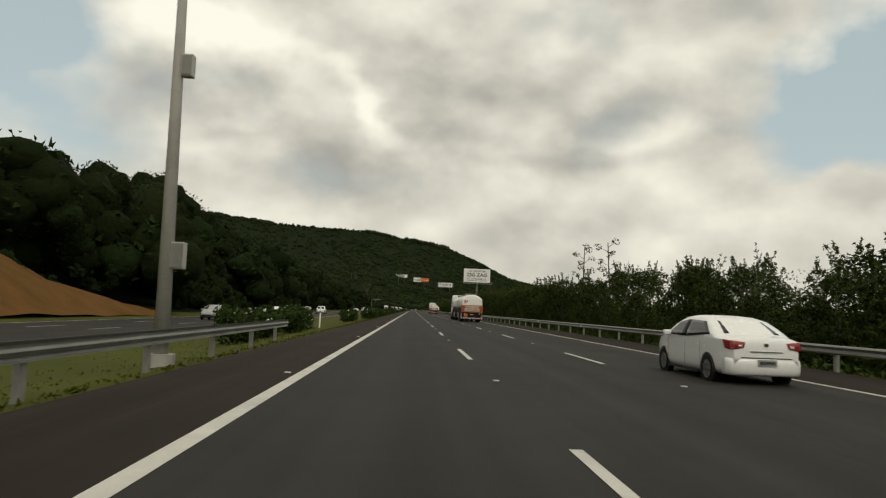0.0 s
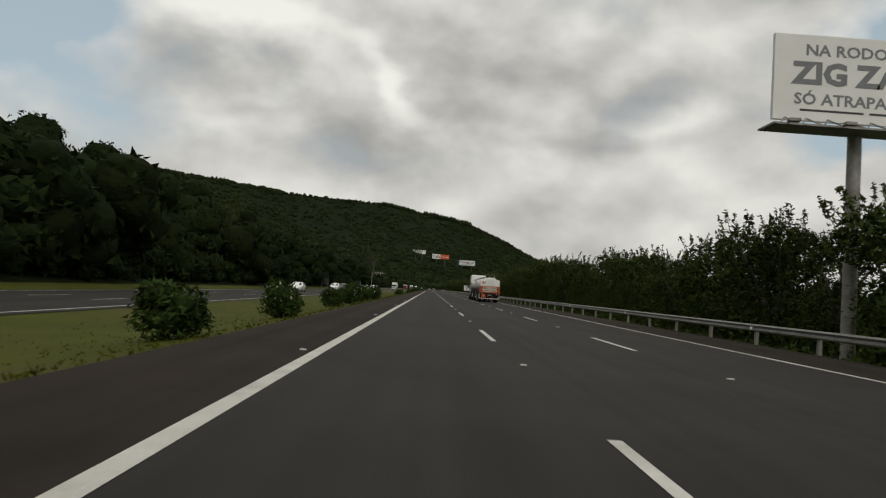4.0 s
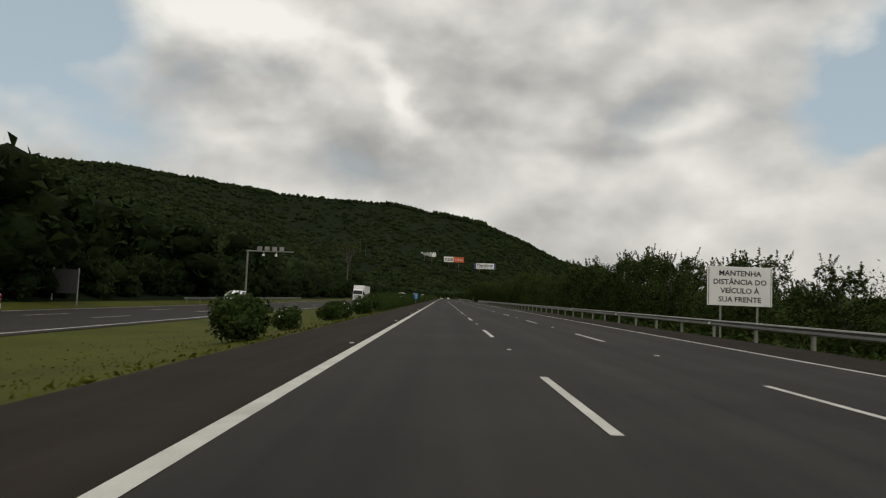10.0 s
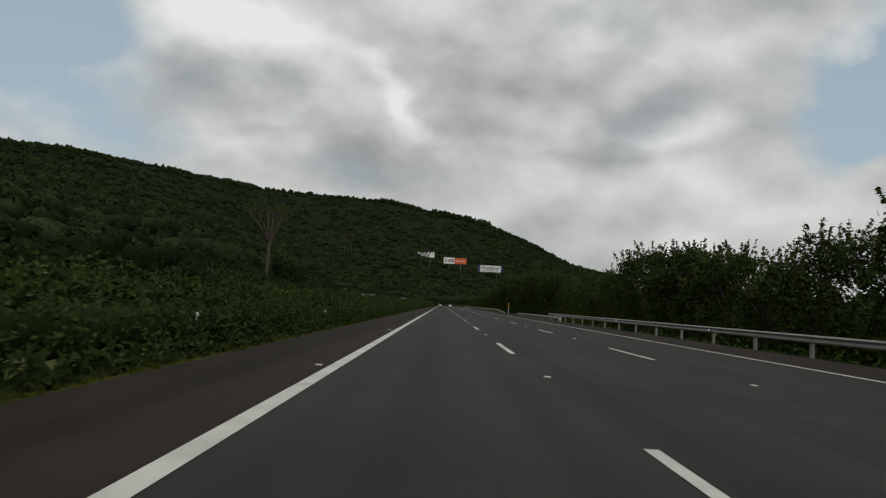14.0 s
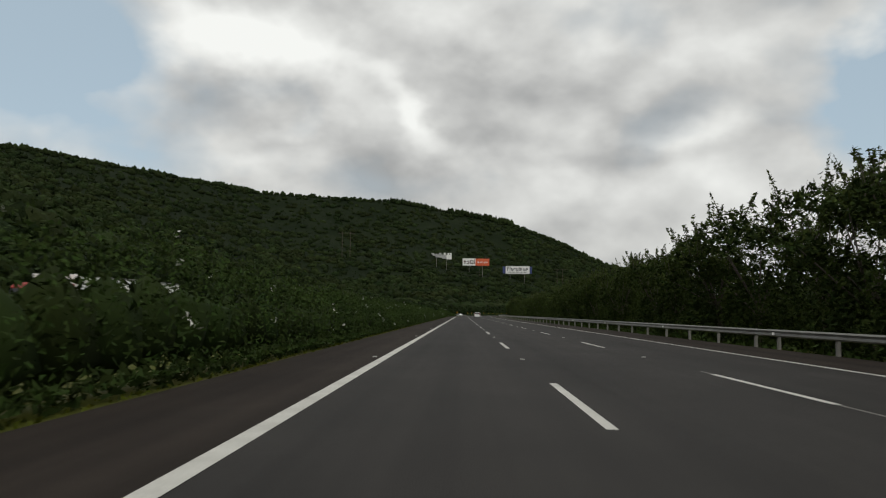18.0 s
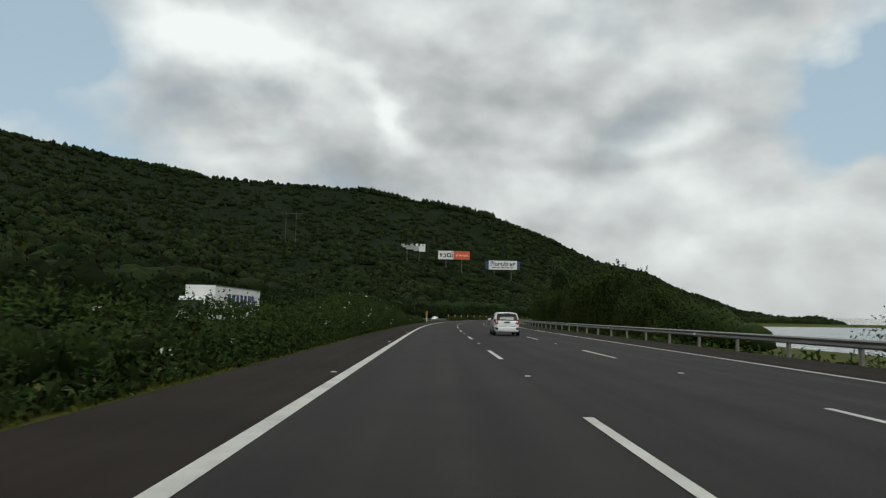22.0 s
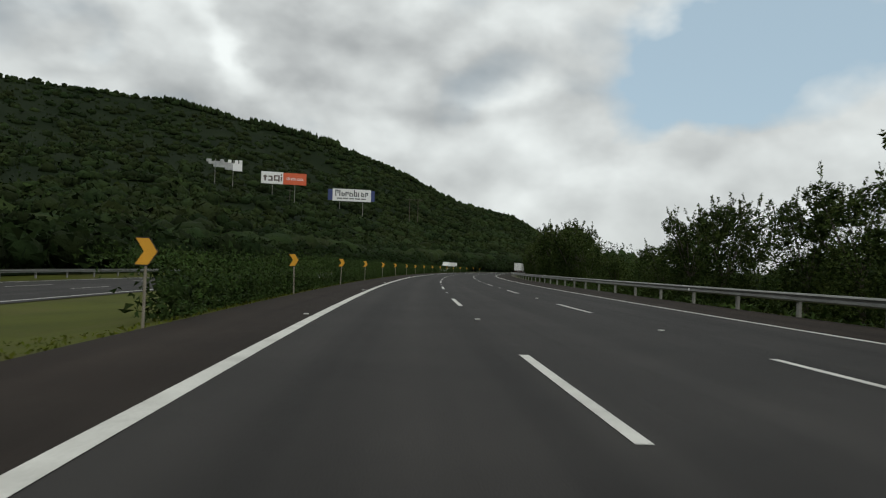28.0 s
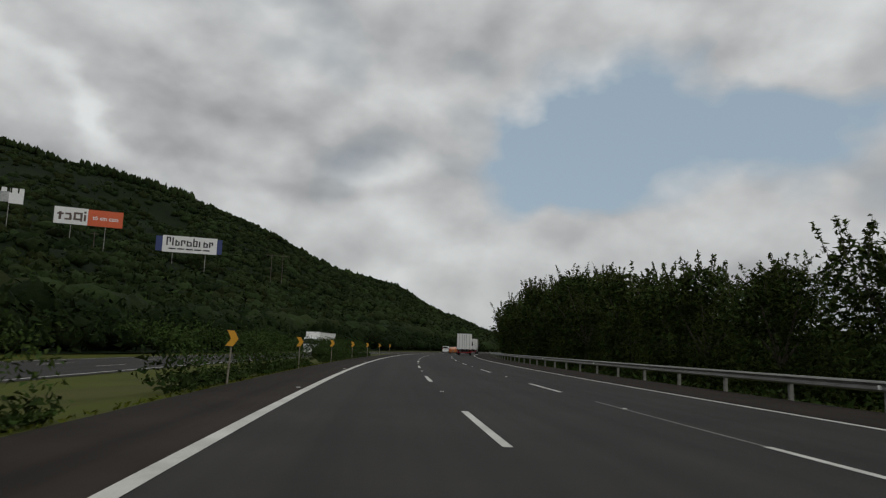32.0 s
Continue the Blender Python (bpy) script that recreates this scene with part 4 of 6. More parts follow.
def tree(kind, seed, name="tree", label="leafy roadside tree behind the guard rail"):
    g = np.random.default_rng(seed)
    t = tagged(new(name), label, "tree", "roadside trees")
    bm = bmesh.new()
    lumps = []
    if kind == "broad":
        hgt = 6.0
        tube(bm, (0, 0, -0.6), (0.1, 0, 1.8), 0.17, 0.12, 8)
        for k in range(5):
            a = 6.28 * k / 5 + g.uniform(-0.4, 0.4)
            r, z = g.uniform(0.9, 1.7), g.uniform(3.0, 4.8)
            tube(bm, (0.1, 0, g.uniform(1.3, 1.8)), (r * math.cos(a), r * math.sin(a), z), 0.07, 0.03, 6)
            lumps.append(((r * math.cos(a), r * math.sin(a), z), (1.1 * g.uniform(0.8, 1.2), 1.1 * g.uniform(0.8, 1.2), 0.95)))
        lumps += [((0, 0, 4.9), (1.2, 1.2, 1.0)), ((0.3, -0.2, 2.2), (1.7, 1.7, 1.5)), ((-0.5, 0.4, 1.0), (1.6, 1.6, 1.0))]
        n, size = 3000, 0.088
    elif kind == "thin":
        tube(bm, (0, 0, -0.6), (0.15, 0.1, 8.2), 0.10, 0.03, 7)
        for k in range(12):
            z = 3.6 + k * 0.38
            a = k * 2.4
            e = (0.15 * z / 8 + 0.75 * math.cos(a), 0.75 * math.sin(a), z + 0.45)
            tube(bm, (0.15 * z / 8, 0.1 * z / 8, z), e, 0.025, 0.01, 5)
            lumps.append((e, (0.34, 0.34, 0.26)))
        lumps.append(((0, 0, 2.4), (1.2, 1.2, 1.2)))
        n, size = 900, 0.085
    elif kind == "feathery":
        tube(bm, (0, 0, -0.6), (0, 0, 2.2), 0.16, 0.11, 8)
        for k in range(9):
            a = 6.28 * k / 9 + g.uniform(-0.3, 0.3)
            r, z = g.uniform(0.8, 2.0), g.uniform(3.4, 6.0)
            tube(bm, (0, 0, g.uniform(1.6, 2.2)), (r * math.cos(a), r * math.sin(a), z), 0.05, 0.015, 5)
            lumps.append(((r * math.cos(a), r * math.sin(a), z), (0.75, 0.75, 0.6)))
        lumps += [((0, 0, 2.6), (1.6, 1.6, 1.4)), ((0.4, 0.3, 1.1), (1.6, 1.6, 1.1))]
        n, size = 2800, 0.080
    elif kind == "gum":
        tube(bm, (0, 0, -1.0), (0.5, 0.2, 23.0), 0.34, 0.06, 9)
        for k in range(46):
            z = 9.0 + 14.5 * (k / 46) ** 0.9
            a, r = k * 2.4, g.uniform(0.8, 3.2) * (1.15 - (z - 9) / 20)
            e = (0.5 * z / 23 + r * math.cos(a), r * math.sin(a), z + 0.7 * r)
            tube(bm, (0.5 * z / 23, 0.2 * z / 23, z - 0.5), e, 0.06, 0.02, 5)
            lumps.append((e, (g.uniform(0.5, 0.9), g.uniform(0.5, 0.9), g.uniform(0.35, 0.65))))
        n, size = 5200, 0.14
    elif kind == "fan":
        tube(bm, (0, 0, -1.0), (0.3, 0.1, 13.0), 0.42, 0.28, 9)
        for k in range(13):
            a, r = k * 2.4, g.uniform(2.0, 6.2)
            elbow = (0.3 + 0.45 * r * math.cos(a), 0.45 * r * math.sin(a), g.uniform(15.5, 18.0))
            e = (0.3 + r * math.cos(a), r * math.sin(a), g.uniform(20.5, 25.0) - 0.35 * r)
            tube(bm, (0.3, 0.1, g.uniform(11.5, 13.0)), elbow, 0.17, 0.11, 6)
            tube(bm, elbow, e, 0.11, 0.05, 6)
            for j in range(6):
                q = [elbow[i] + (e[i] - elbow[i]) * g.uniform(0.35, 1.0) for i in range(3)]
                tip = (q[0] + g.uniform(-1.2, 1.2), q[1] + g.uniform(-1.2, 1.2), q[2] + g.uniform(0.8, 2.4))
                tube(bm, q, tip, 0.045, 0.015, 4)
                lumps.append((tip, (g.uniform(0.35, 0.7), g.uniform(0.35, 0.7), g.uniform(0.35, 0.7))))
        n, size = 5000, 0.11
    else:
        tube(bm, (0, 0, -0.6), (0.3, 0, 6.5), 0.26, 0.12, 9)
        for k in range(11):
            a = k * 2.1 + g.uniform(-0.3, 0.3)
            z = 3.6 + 0.55 * k
            r = g.uniform(1.2, 2.6) * (1.1 - 0.05 * k)
            e = (r * math.cos(a), r * math.sin(a), z + 0.9)
            tube(bm, (0.2, 0, z), e, 0.07, 0.02, 6)
            lumps.append((e, (0.95, 0.95, 0.62)))
        n, size = 3600, 0.10
    p = crown_points(n, lumps, g)
    if kind in ("broad", "feathery"):
        fronds = []
        for k in range(34):
            c, r = lumps[int(g.integers(0, len(lumps) - 2))]
            a, out = g.uniform(0, 6.28), g.uniform(0.1, 0.75)
            base = np.array(c) + np.array((r[0] * out * math.cos(a), r[1] * out * math.sin(a), r[2] * 0.45))
            tip = base + np.array((out * 0.75 * math.cos(a), out * 0.75 * math.sin(a), g.uniform(0.7, 1.35)))
            tube(bm, base, tip, 0.014, 0.005, 4)
            f = g.uniform(0.1, 1.0, (30, 1))
            fronds.append(base + (tip - base) * f + g.normal(0, 0.085, (30, 3)) * (1.25 - f))
        p = np.concatenate([p] + fronds)
    part("trunk", bm, BARK, t)
    me = leaves(p, size, LEAF if kind != "tall" else LEAF_DARK_SHADE, "crown", seed)
    crown = share("crown", me, t)
    # inner leaves in the darker copy, which paints the shade inside the crown
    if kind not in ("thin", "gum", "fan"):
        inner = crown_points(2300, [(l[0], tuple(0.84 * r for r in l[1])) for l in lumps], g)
        share("inner_foliage", leaves(inner, 0.12, LEAF_DARK_SHADE, "inner_foliage", seed + 40), crown)
    return t


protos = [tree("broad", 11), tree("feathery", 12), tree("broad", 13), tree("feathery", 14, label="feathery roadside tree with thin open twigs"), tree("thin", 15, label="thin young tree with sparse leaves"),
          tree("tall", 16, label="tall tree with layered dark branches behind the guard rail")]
used = set()


def plant(k, s, u, high, z=None):
    m = stand(s, u, ground_z(u) - 0.05 if z is None else z, rnd.uniform(0, 360)) @ Matrix.Rotation(radians(rnd.uniform(-4, 4)), 4, "X")
    base = (6.7, 7.4, 6.7, 7.4, 8.8, 10.0)[k]
    f = (high - ground_z(u)) / base
    m = m @ Matrix.Diagonal((f * rnd.uniform(0.95, 1.2), f * rnd.uniform(0.95, 1.2), f, 1))
    if k not in used:
        used.add(k)
        protos[k].matrix_basis = m
    else:
        c = copy_thing(protos[k], Matrix())
        c.matrix_basis = m


# tree heights along the guard rail: before the first sign, along the hedge, in the bend
TREES_FIRST = [(-20, 5.5), (16, 4.8), (36, 5.8), (55, 5.6), (66, 5.4), (80, 5.5), (110, 6.0), (150, 6.4), (185, 5.4), (216, 7.0), (250, 6.5), (295, 5.6), (304, 6.5),
               (312, 6.9), (325, 6.6), (337, 5.4), (342, 4.4), (347, 2.8), (350, 2.4), (355, 4.2), (363, 5.2), (375, 5.2), (382, 2.6), (390, 5.0)]
TREES_HEDGE = [(402, 5.2), (417, 7.0), (434, 6.0), (450, 4.4), (456, 1.6), (463, 5.0), (469, 6.2), (481, 5.6), (491, 7.6), (505, 7.3), (531, 6.5), (540, 6.0), (552, 7.2),
               (563, 6.7), (575, 5.4), (606, 7.0), (622, 9.0), (643, 9.2), (670, 9.2), (683, 9.4), (693, 8.4), (709, 7.0), (745, 7.2), (762, 6.3), (775, 5.9), (783, 4.3), (793, 5.8), (808, 6.1),
               ]
TREES_BEND = [(818, 4.5), (824, 1.5), (846, 1.5), (852, 4.0), (862, 6.7), (881, 7.2), (899, 5.2), (905, 5.2), (910, 6.3), (916, 8.0), (921, 7.4), (927, 5.0), (931, 1.3),
              (937, 3.2), (945, 4.8), (953, 3.4), (957, 1.2), (961, 5.5), (973, 6.0), (998, 5.2), (1015, 6.0), (1027, 5.6), (1039, 5.7), (1045, 4.3), (1058, 3.2), (1062, 1.0),
              (1066, 1.3), (1069, 4.4), (1074, 6.4), (1083, 7.6), (1095, 7.8), (1108, 7.0), (1116, 5.9), (1135, 5.8), (1157, 6.4), (1166, 6.3), (1179, 7.6), (1192, 8.8),
              (1210, 10.0), (1260, 11.0), (1340, 12)]
SKYLINE = TREES_FIRST + TREES_HEDGE + TREES_BEND


def set_back(s):
    """How far the lay-by pushes the plants back from the road."""
    return float(np.interp(s, [574, 588, 632, 644], [0.0, 3.4, 3.4, 0.0]))


s = -18.0
while s < 1330:
    h = float(np.interp(s, *zip(*SKYLINE)))
    if h > 2.4:
        plant(rnd.choice((0, 1, 2, 3)), s, 18.6 + set_back(s) + rnd.uniform(-0.9, 1.4), h * rnd.uniform(0.88, 1.08))
    s += rnd.uniform(3.8, 5.4)
for s, u, h in ((60, 19, 9.0), (51, 19.5, 8.5), (150, 20, 8.0)):
    plant(4, s, u, h)
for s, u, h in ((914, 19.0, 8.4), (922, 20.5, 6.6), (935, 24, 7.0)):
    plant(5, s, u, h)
for s, u, h in ((1206, 23, 10.5), (1222, 25, 12.0), (1236, 26, 12.5)):
    plant(3, s, u, h)
gum = tree("gum", 17, label="tall slender gum tree with open feathery twigs")
for n, (s, u, k) in enumerate(((271, -39, 0.72), (288, -41, 0.66))):
    m = stand(s, u, 0.5, 100 * n) @ Matrix.Diagonal((k, k, k, 1))
    if n == 0:
        gum.matrix_basis = m
    else:
        copy_thing(gum, Matrix()).matrix_basis = m

fan = tree("fan", 18, label="tall tree with bare forked branches above the woods")
fan.matrix_basis = stand(683, -44.3, 1.5, 40) @ Matrix.Diagonal((1.18, 1.18, 1.06, 1))

# thicket between and under the trees
pts = []
g = np.random.default_rng(21)
for s in np.arange(-30, 1340, 1.0):
    h = float(np.interp(s, *zip(*SKYLINE)))
    if h < 2.0:
        continue
    n = int(105 + 48 * h)
    z = g.uniform(-0.8, 1, n) * (h * 0.84)
    z = np.abs(z) - 0.6
    u = 17.2 + set_back(s) * 0.75 + 0.12 * np.maximum(z, 0) + np.abs(g.normal(0, 1.0, n)) + 0.8 * noise.noise(Vector((s * 0.35, 0, 2)))
    sp = s + g.uniform(0, 1.0, n)
    for a, b, c in zip(sp, u, z):
        pts.append(tuple(at(a, b, c)))
me = leaves(np.array(pts), 0.058, LEAF, "thicket", 22)
tagged(new("thicket", me), "dense green thicket of shrubs behind the guard rail", "shrubs", kind="stuff")
# undergrowth in the darker leaf copy, for the shade behind the trees
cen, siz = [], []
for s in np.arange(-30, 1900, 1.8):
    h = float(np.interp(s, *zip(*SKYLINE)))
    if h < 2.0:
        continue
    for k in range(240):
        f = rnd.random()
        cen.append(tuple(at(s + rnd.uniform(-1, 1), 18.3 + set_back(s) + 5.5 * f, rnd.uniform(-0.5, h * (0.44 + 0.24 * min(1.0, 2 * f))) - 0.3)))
tagged(new("undergrowth", leaves(np.array(cen), 0.12, LEAF_DARK_SHADE, "undergrowth", 9)), "undergrowth behind the roadside trees, coloured dark for shade", "shrubs", kind="stuff")
# added mounds that fill the gaps, with shade put into their colour
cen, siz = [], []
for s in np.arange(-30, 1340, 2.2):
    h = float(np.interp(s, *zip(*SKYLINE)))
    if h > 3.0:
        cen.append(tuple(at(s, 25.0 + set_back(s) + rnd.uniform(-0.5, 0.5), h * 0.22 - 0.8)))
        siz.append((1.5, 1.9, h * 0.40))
tagged(blobs(np.array(cen), np.array(siz), LEAF_DARK_SHADE, "back_thicket", False, 10), "dense thicket filling gaps behind the roadside trees, coloured dark for shade", "shrubs", kind="stuff")
# low scrub at the water gaps
pts = []
for s in np.arange(-30, 1300, 0.5):
    for k in range(7):
        u = 14.6 + set_back(s) * 1.15 + abs(rnd.gauss(0, 1.3))
        pts.append(tuple(at(s + rnd.random() * 0.5, u, ground_z(u) + abs(rnd.gauss(0, 0.25)) * (1.0 if u > 15 else 0.4))))
tagged(new("verge_scrub", leaves(np.array(pts), 0.13, HEDGE, "verge_scrub", 23)), "low weeds on the verge behind the guard rail", "weeds", kind="stuff")

# median bushes
def bush(seed, flowers, label):
    g = np.random.default_rng(seed)
    b = tagged(new("bush"), label, "bush", "median bushes")
    lumps = [((0, 0, 0.55), (0.85, 0.85, 0.6)), ((0.35, 0.2, 0.95), (0.6, 0.6, 0.5)), ((-0.4, -0.1, 0.9), (0.55, 0.6, 0.5)), ((0.0, -0.3, 1.15), (0.5, 0.5, 0.42)), ((-0.1, 0.45, 0.6), (0.6, 0.6, 0.5))]
    bm = bmesh.new()
    for k in range(6):
        a = 6.28 * k / 6
        tube(bm, (0.08 * math.cos(a), 0.08 * math.sin(a), -0.2), (0.5 * math.cos(a), 0.5 * math.sin(a), 0.9), 0.025, 0.01, 5)
    part("woody_stem", bm, BARK, b)
    share("foliage", leaves(crown_points(1700, lumps, g), 0.085, HEDGE, "foliage", seed), b)
    # core mounds in the darker leaf copy, painting the shade inside the bush
    core = blobs(np.array([l[0] for l in lumps]), np.array([l[1] for l in lumps]) * 0.72, LEAF_DARK_SHADE, "inner_foliage", False, seed)
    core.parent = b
    if flowers:
        p = crown_points(260, lumps, g)
        p = p[p[:, 2] > 0.7][:flowers]
        share("blossoms", leaves(np.repeat(p, 3, 0) + g.normal(0, 0.03, (3 * len(p), 3)), 0.05, PETAL, "blossoms", seed), b, None)["label"] = "white blossoms"
    return b


bushes = [bush(31, 40, "round oleander bush with white blossoms on the median grass"), bush(32, 12, "dark green oleander bush on the median grass"), bush(33, 0, "low round green bush on the median grass")]
NEAR_BUSHES = [(18, -5, 1.0), (23, -5, 1.1), (29, -4.8, 1.1), (34, -4.9, 0.9), (62.6, -4.7, 0.9), (70, -4.9, 0.9), (75.2, -3.35, 1.0), (80, -3.3, 0.75), (85, -3.2, 0.75),
               (92.5, -3.1, 0.85), (98, -3.1, 0.75), (108.3, -3.2, 0.80), (112, -3.1, 0.7), (121.5, -3.1, 0.95), (127, -3.2, 0.85), (133, -3.2, 0.85), (138, -3.2, 0.85),
               (146, -3.2, 0.8), (156, -3.2, 0.8), (170, -3.4, 0.7), (178, -3.3, 0.9), (186, -3.4, 0.8), (196, -3.4, 0.9)]
FAR_BUSHES = [(252.0, -3.6, 0.52), (255.6, -3.8, 0.56), (260.6, -4.3, 0.42), (267, -3.8, 0.5), (273, -4.0, 0.58), (291, -3.35, 0.38), (298.6, -3.4, 0.55), (306, -3.5, 0.42),
              (315, -3.4, 0.6), (324.4, -3.4, 0.84), (328.4, -3.4, 0.55), (334.0, -3.3, 0.72), (338.2, -3.4, 0.62), (353, -3.3, 0.45), (369.0, -3.3, 0.85),
              (376, -3.6, 0.6), (386, -3.7, 0.7), (389, -3.6, 0.7), (399.2, -3.6, 0.85), (401.5, -3.8, 0.7)]
BUSHES = NEAR_BUSHES + FAR_BUSHES
for n, (s, u, k) in enumerate(BUSHES):
    m = stand(s, u, ground_z(u) - 0.03, rnd.uniform(0, 360)) @ Matrix.Diagonal((k, k, k * rnd.uniform(0.92, 1.1), 1))
    if n < 3:
        bushes[n].matrix_basis = m
    else:
        c = copy_thing(bushes[rnd.choice((0, 1, 1, 2)) if s > 110 else rnd.choice((0, 0, 1))], Matrix())
        c.matrix_basis = m

# oleander hedges
HEDGES = [(404, 911), (966, 999), (1014, 1044.0), (1046.0, 1144), (1150, 1157.5), (1159.5, 1173), (1181, 1215)]


def hedge_top(s):
    return float(np.interp(s, [404, 430, 480, 560, 645, 655, 658, 672, 680, 713, 770, 812, 826, 838, 852, 870, 880, 887, 911, 966, 1000, 1040, 1215], [1.15, 1.3, 1.35, 1.45, 1.45, 1.95, 2.25, 2.2, 1.9, 1.8, 1.7, 1.32, 1.4, 2.25, 2.1, 1.75, 1.6, 1.05, 0.95, 1.0, 1.1, 1.4, 1.5]))


for n, (s0, s1) in enumerate(HEDGES):
    pts, flo, cen, core_c, core_r = [], [], [], [], []
    g = np.random.default_rng(40 + n)
    for s in np.arange(s0, s1, 0.5):
        h = hedge_top(s) * (1 + 0.16 * noise.noise(Vector((s * 0.22, 3, n))) + 0.10 * noise.noise(Vector((s * 0.9, 7, n))))
        for k in range(250):
            a = g.uniform(-0.25, 1.0) * math.pi * 0.62
            r = 1 + g.normal(0, 0.09) + (0.18 if g.random() < 0.06 else 0)
            u = -3.85 + 1.25 * math.cos(a) * r + 0.22 * noise.noise(Vector((s * 0.5, a, n)))
            z = max(0.0, h * max(0.0, math.sin(a)) ** 0.7 * r if a > 0 else 0.12 * r * h)
            p = at(s + g.random() * 0.5, u, z - 0.1)
            pts.append(tuple(p))
            # darker leaves at the hedge foot, where shade is put into the colour
            if k < 30:
                cen.append(tuple(at(s + g.random() * 0.5, g.uniform(-3.4, -2.5), g.uniform(-0.05, 0.28))))
            if n == 0 and g.random() < (0.0014 if s > 600 else 0.0004) and z > 0.4:
                flo.append(tuple(p))
        # hedge mounds and inner leaves coloured dark for the shade within
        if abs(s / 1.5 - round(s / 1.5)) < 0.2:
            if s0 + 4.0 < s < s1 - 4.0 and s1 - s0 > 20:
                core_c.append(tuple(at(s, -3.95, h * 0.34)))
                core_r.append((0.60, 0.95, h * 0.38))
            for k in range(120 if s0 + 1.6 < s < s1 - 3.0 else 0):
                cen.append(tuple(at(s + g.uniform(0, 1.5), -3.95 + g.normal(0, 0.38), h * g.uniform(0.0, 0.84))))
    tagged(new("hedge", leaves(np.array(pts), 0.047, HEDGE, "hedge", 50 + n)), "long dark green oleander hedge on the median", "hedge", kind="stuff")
    tagged(new("hedge_core", leaves(np.array(cen), 0.095, LEAF_DARK_SHADE, "hedge_core", 60 + n)), "inner and foot leaves of the oleander hedge, darkened for shade", "hedge", kind="stuff")
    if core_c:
        tagged(blobs(np.array(core_c), np.array(core_r), LEAF_DARK_SHADE, "hedge_heart", False, 90 + n), "heart of the oleander hedge, coloured dark for the shade inside", "hedge", kind="stuff")
    if flo:
        q = np.repeat(np.array(flo), 5, 0) + g.normal(0, 0.05, (5 * len(flo), 3))
        tagged(new("hedge_blossoms", leaves(q, 0.04, PETAL, "hedge_blossoms", 70 + n)), "white blossoms scattered over the hedge", "blossoms", kind="stuff")

# woods on the lower slope beyond the opposite carriageway
pts, size, cen, siz, near = [], [], [], [], []
g = np.random.default_rng(81)


dice = random.Random(5)


def wood_tree(p, k, hgt, lumps, each, leaf=0.5):
    """A crown of several uneven lumps with leaves on their skins."""
    for j in range(lumps):
        a, f = dice.uniform(0, 6.28), (j + 0.5) / lumps
        d = k * 0.62 * (1.15 - f) * (lumps > 1)
        c = np.array([p[0] + d * math.cos(a), p[1] + d * math.sin(a), p[2] + hgt * (0.25 + 0.66 * f if lumps > 1 else 0.6)])
        r = k * (dice.uniform(0.55, 0.78) if lumps > 1 else 1.0)
        v = r * dice.uniform(0.75, 1.0) if lumps > 1 else hgt * 0.75
        cen.append(tuple(c))
        siz.append((r * 0.78, r * 0.78, v * 0.78))
        near.append(leaf < 0.5 or (lumps > 1 and c[1] < 270))
        dirs = g.normal(size=(each, 3))
        dirs /= np.linalg.norm(dirs, axis=1)[:, None]
        pts.append(c + dirs * np.array([r, r, v]) * g.uniform(0.74, 0.96, (each, 1)))
        size.extend([min(0.26 * r, leaf)] * each)


for n in range(2500):
    r = dice.random() * 0.80
    q = 0.004 + 0.16 * dice.random() ** 1.6
    p = hill_point(r, q)
    if -30 < p[1] < 80 and p[0] > -36:
        continue
    k = dice.uniform(1.6, 3.4) * (1.0 + 3.0 * q)
    if p[1] < 480 and q < 0.10:
        k *= float(np.interp(p[1], [0, 150, 480], [2.0, 1.6, 1.1]))
        wood_tree(p, k, k * dice.uniform(1.9, 2.6), 6, 46)
    else:
        wood_tree(p, k, k * dice.uniform(1.0, 1.5), 1, 50)
# tall trees over the carriageway's first stretch
s = 14.0
while s < 400:
    tall = float(np.interp(s, [0, 50, 80, 105, 125, 145, 190, 270, 320, 400], [8.5, 11.5, 17.5, 23.5, 21, 17.2, 17.2, 15.5, 12, 6]))
    u = -37.5 - dice.random() * 8
    k = tall * dice.uniform(0.22, 0.30)
    wood_tree(at(s, u, 3.5 if s < 80 else 1.0), k, tall * dice.uniform(0.74, 1.0), 9, 230, 0.22)
    s += dice.uniform(4.0, 5.8)
for n in range(46):
    wood_tree(at(dice.uniform(-28, 76), -29.5 - dice.random() ** 0.7 * 7, 0.8 + dice.random() * 2.5), dice.uniform(0.5, 1.3), dice.uniform(1.2, 2.8), 3, 40)
# the clump that hides the foot of the forked tree
for n in range(9):
    wood_tree(at(674 + n * 1.6, -37.0 - 3.0 * dice.random(), 0.5), dice.uniform(2.0, 2.8), dice.uniform(8.5, 11.0), 6, 110, 0.26)
# the front of the woods, close to the carriageway
s = 82.0
while s < 1240:
    p = at(s, -28.4 - abs(dice.gauss(0, 1.2)), -0.5)
    k = dice.uniform(1.3, 2.1)
    wood_tree(p, k, k * dice.uniform(1.6, 2.6), 4, 80, 0.26)
    s += dice.uniform(1.6, 2.8) if s < 500 else dice.uniform(2.6, 4.2)
# crown cores in the shaded canopy colour, under slightly lighter leaves
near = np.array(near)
tagged(blobs(np.array(cen)[near], np.array(siz)[near], WOODS_SHADED, "woods_edge", True, 84), "crowns of the woods beside the carriageway, coloured dark for shade", "woods", kind="stuff")
tagged(blobs(np.array(cen)[~near], np.array(siz)[~near], WOODS_SHADED, "lower_woods", False, 82), "woods at the foot of the hill, coloured dark for shade", "woods", kind="stuff")
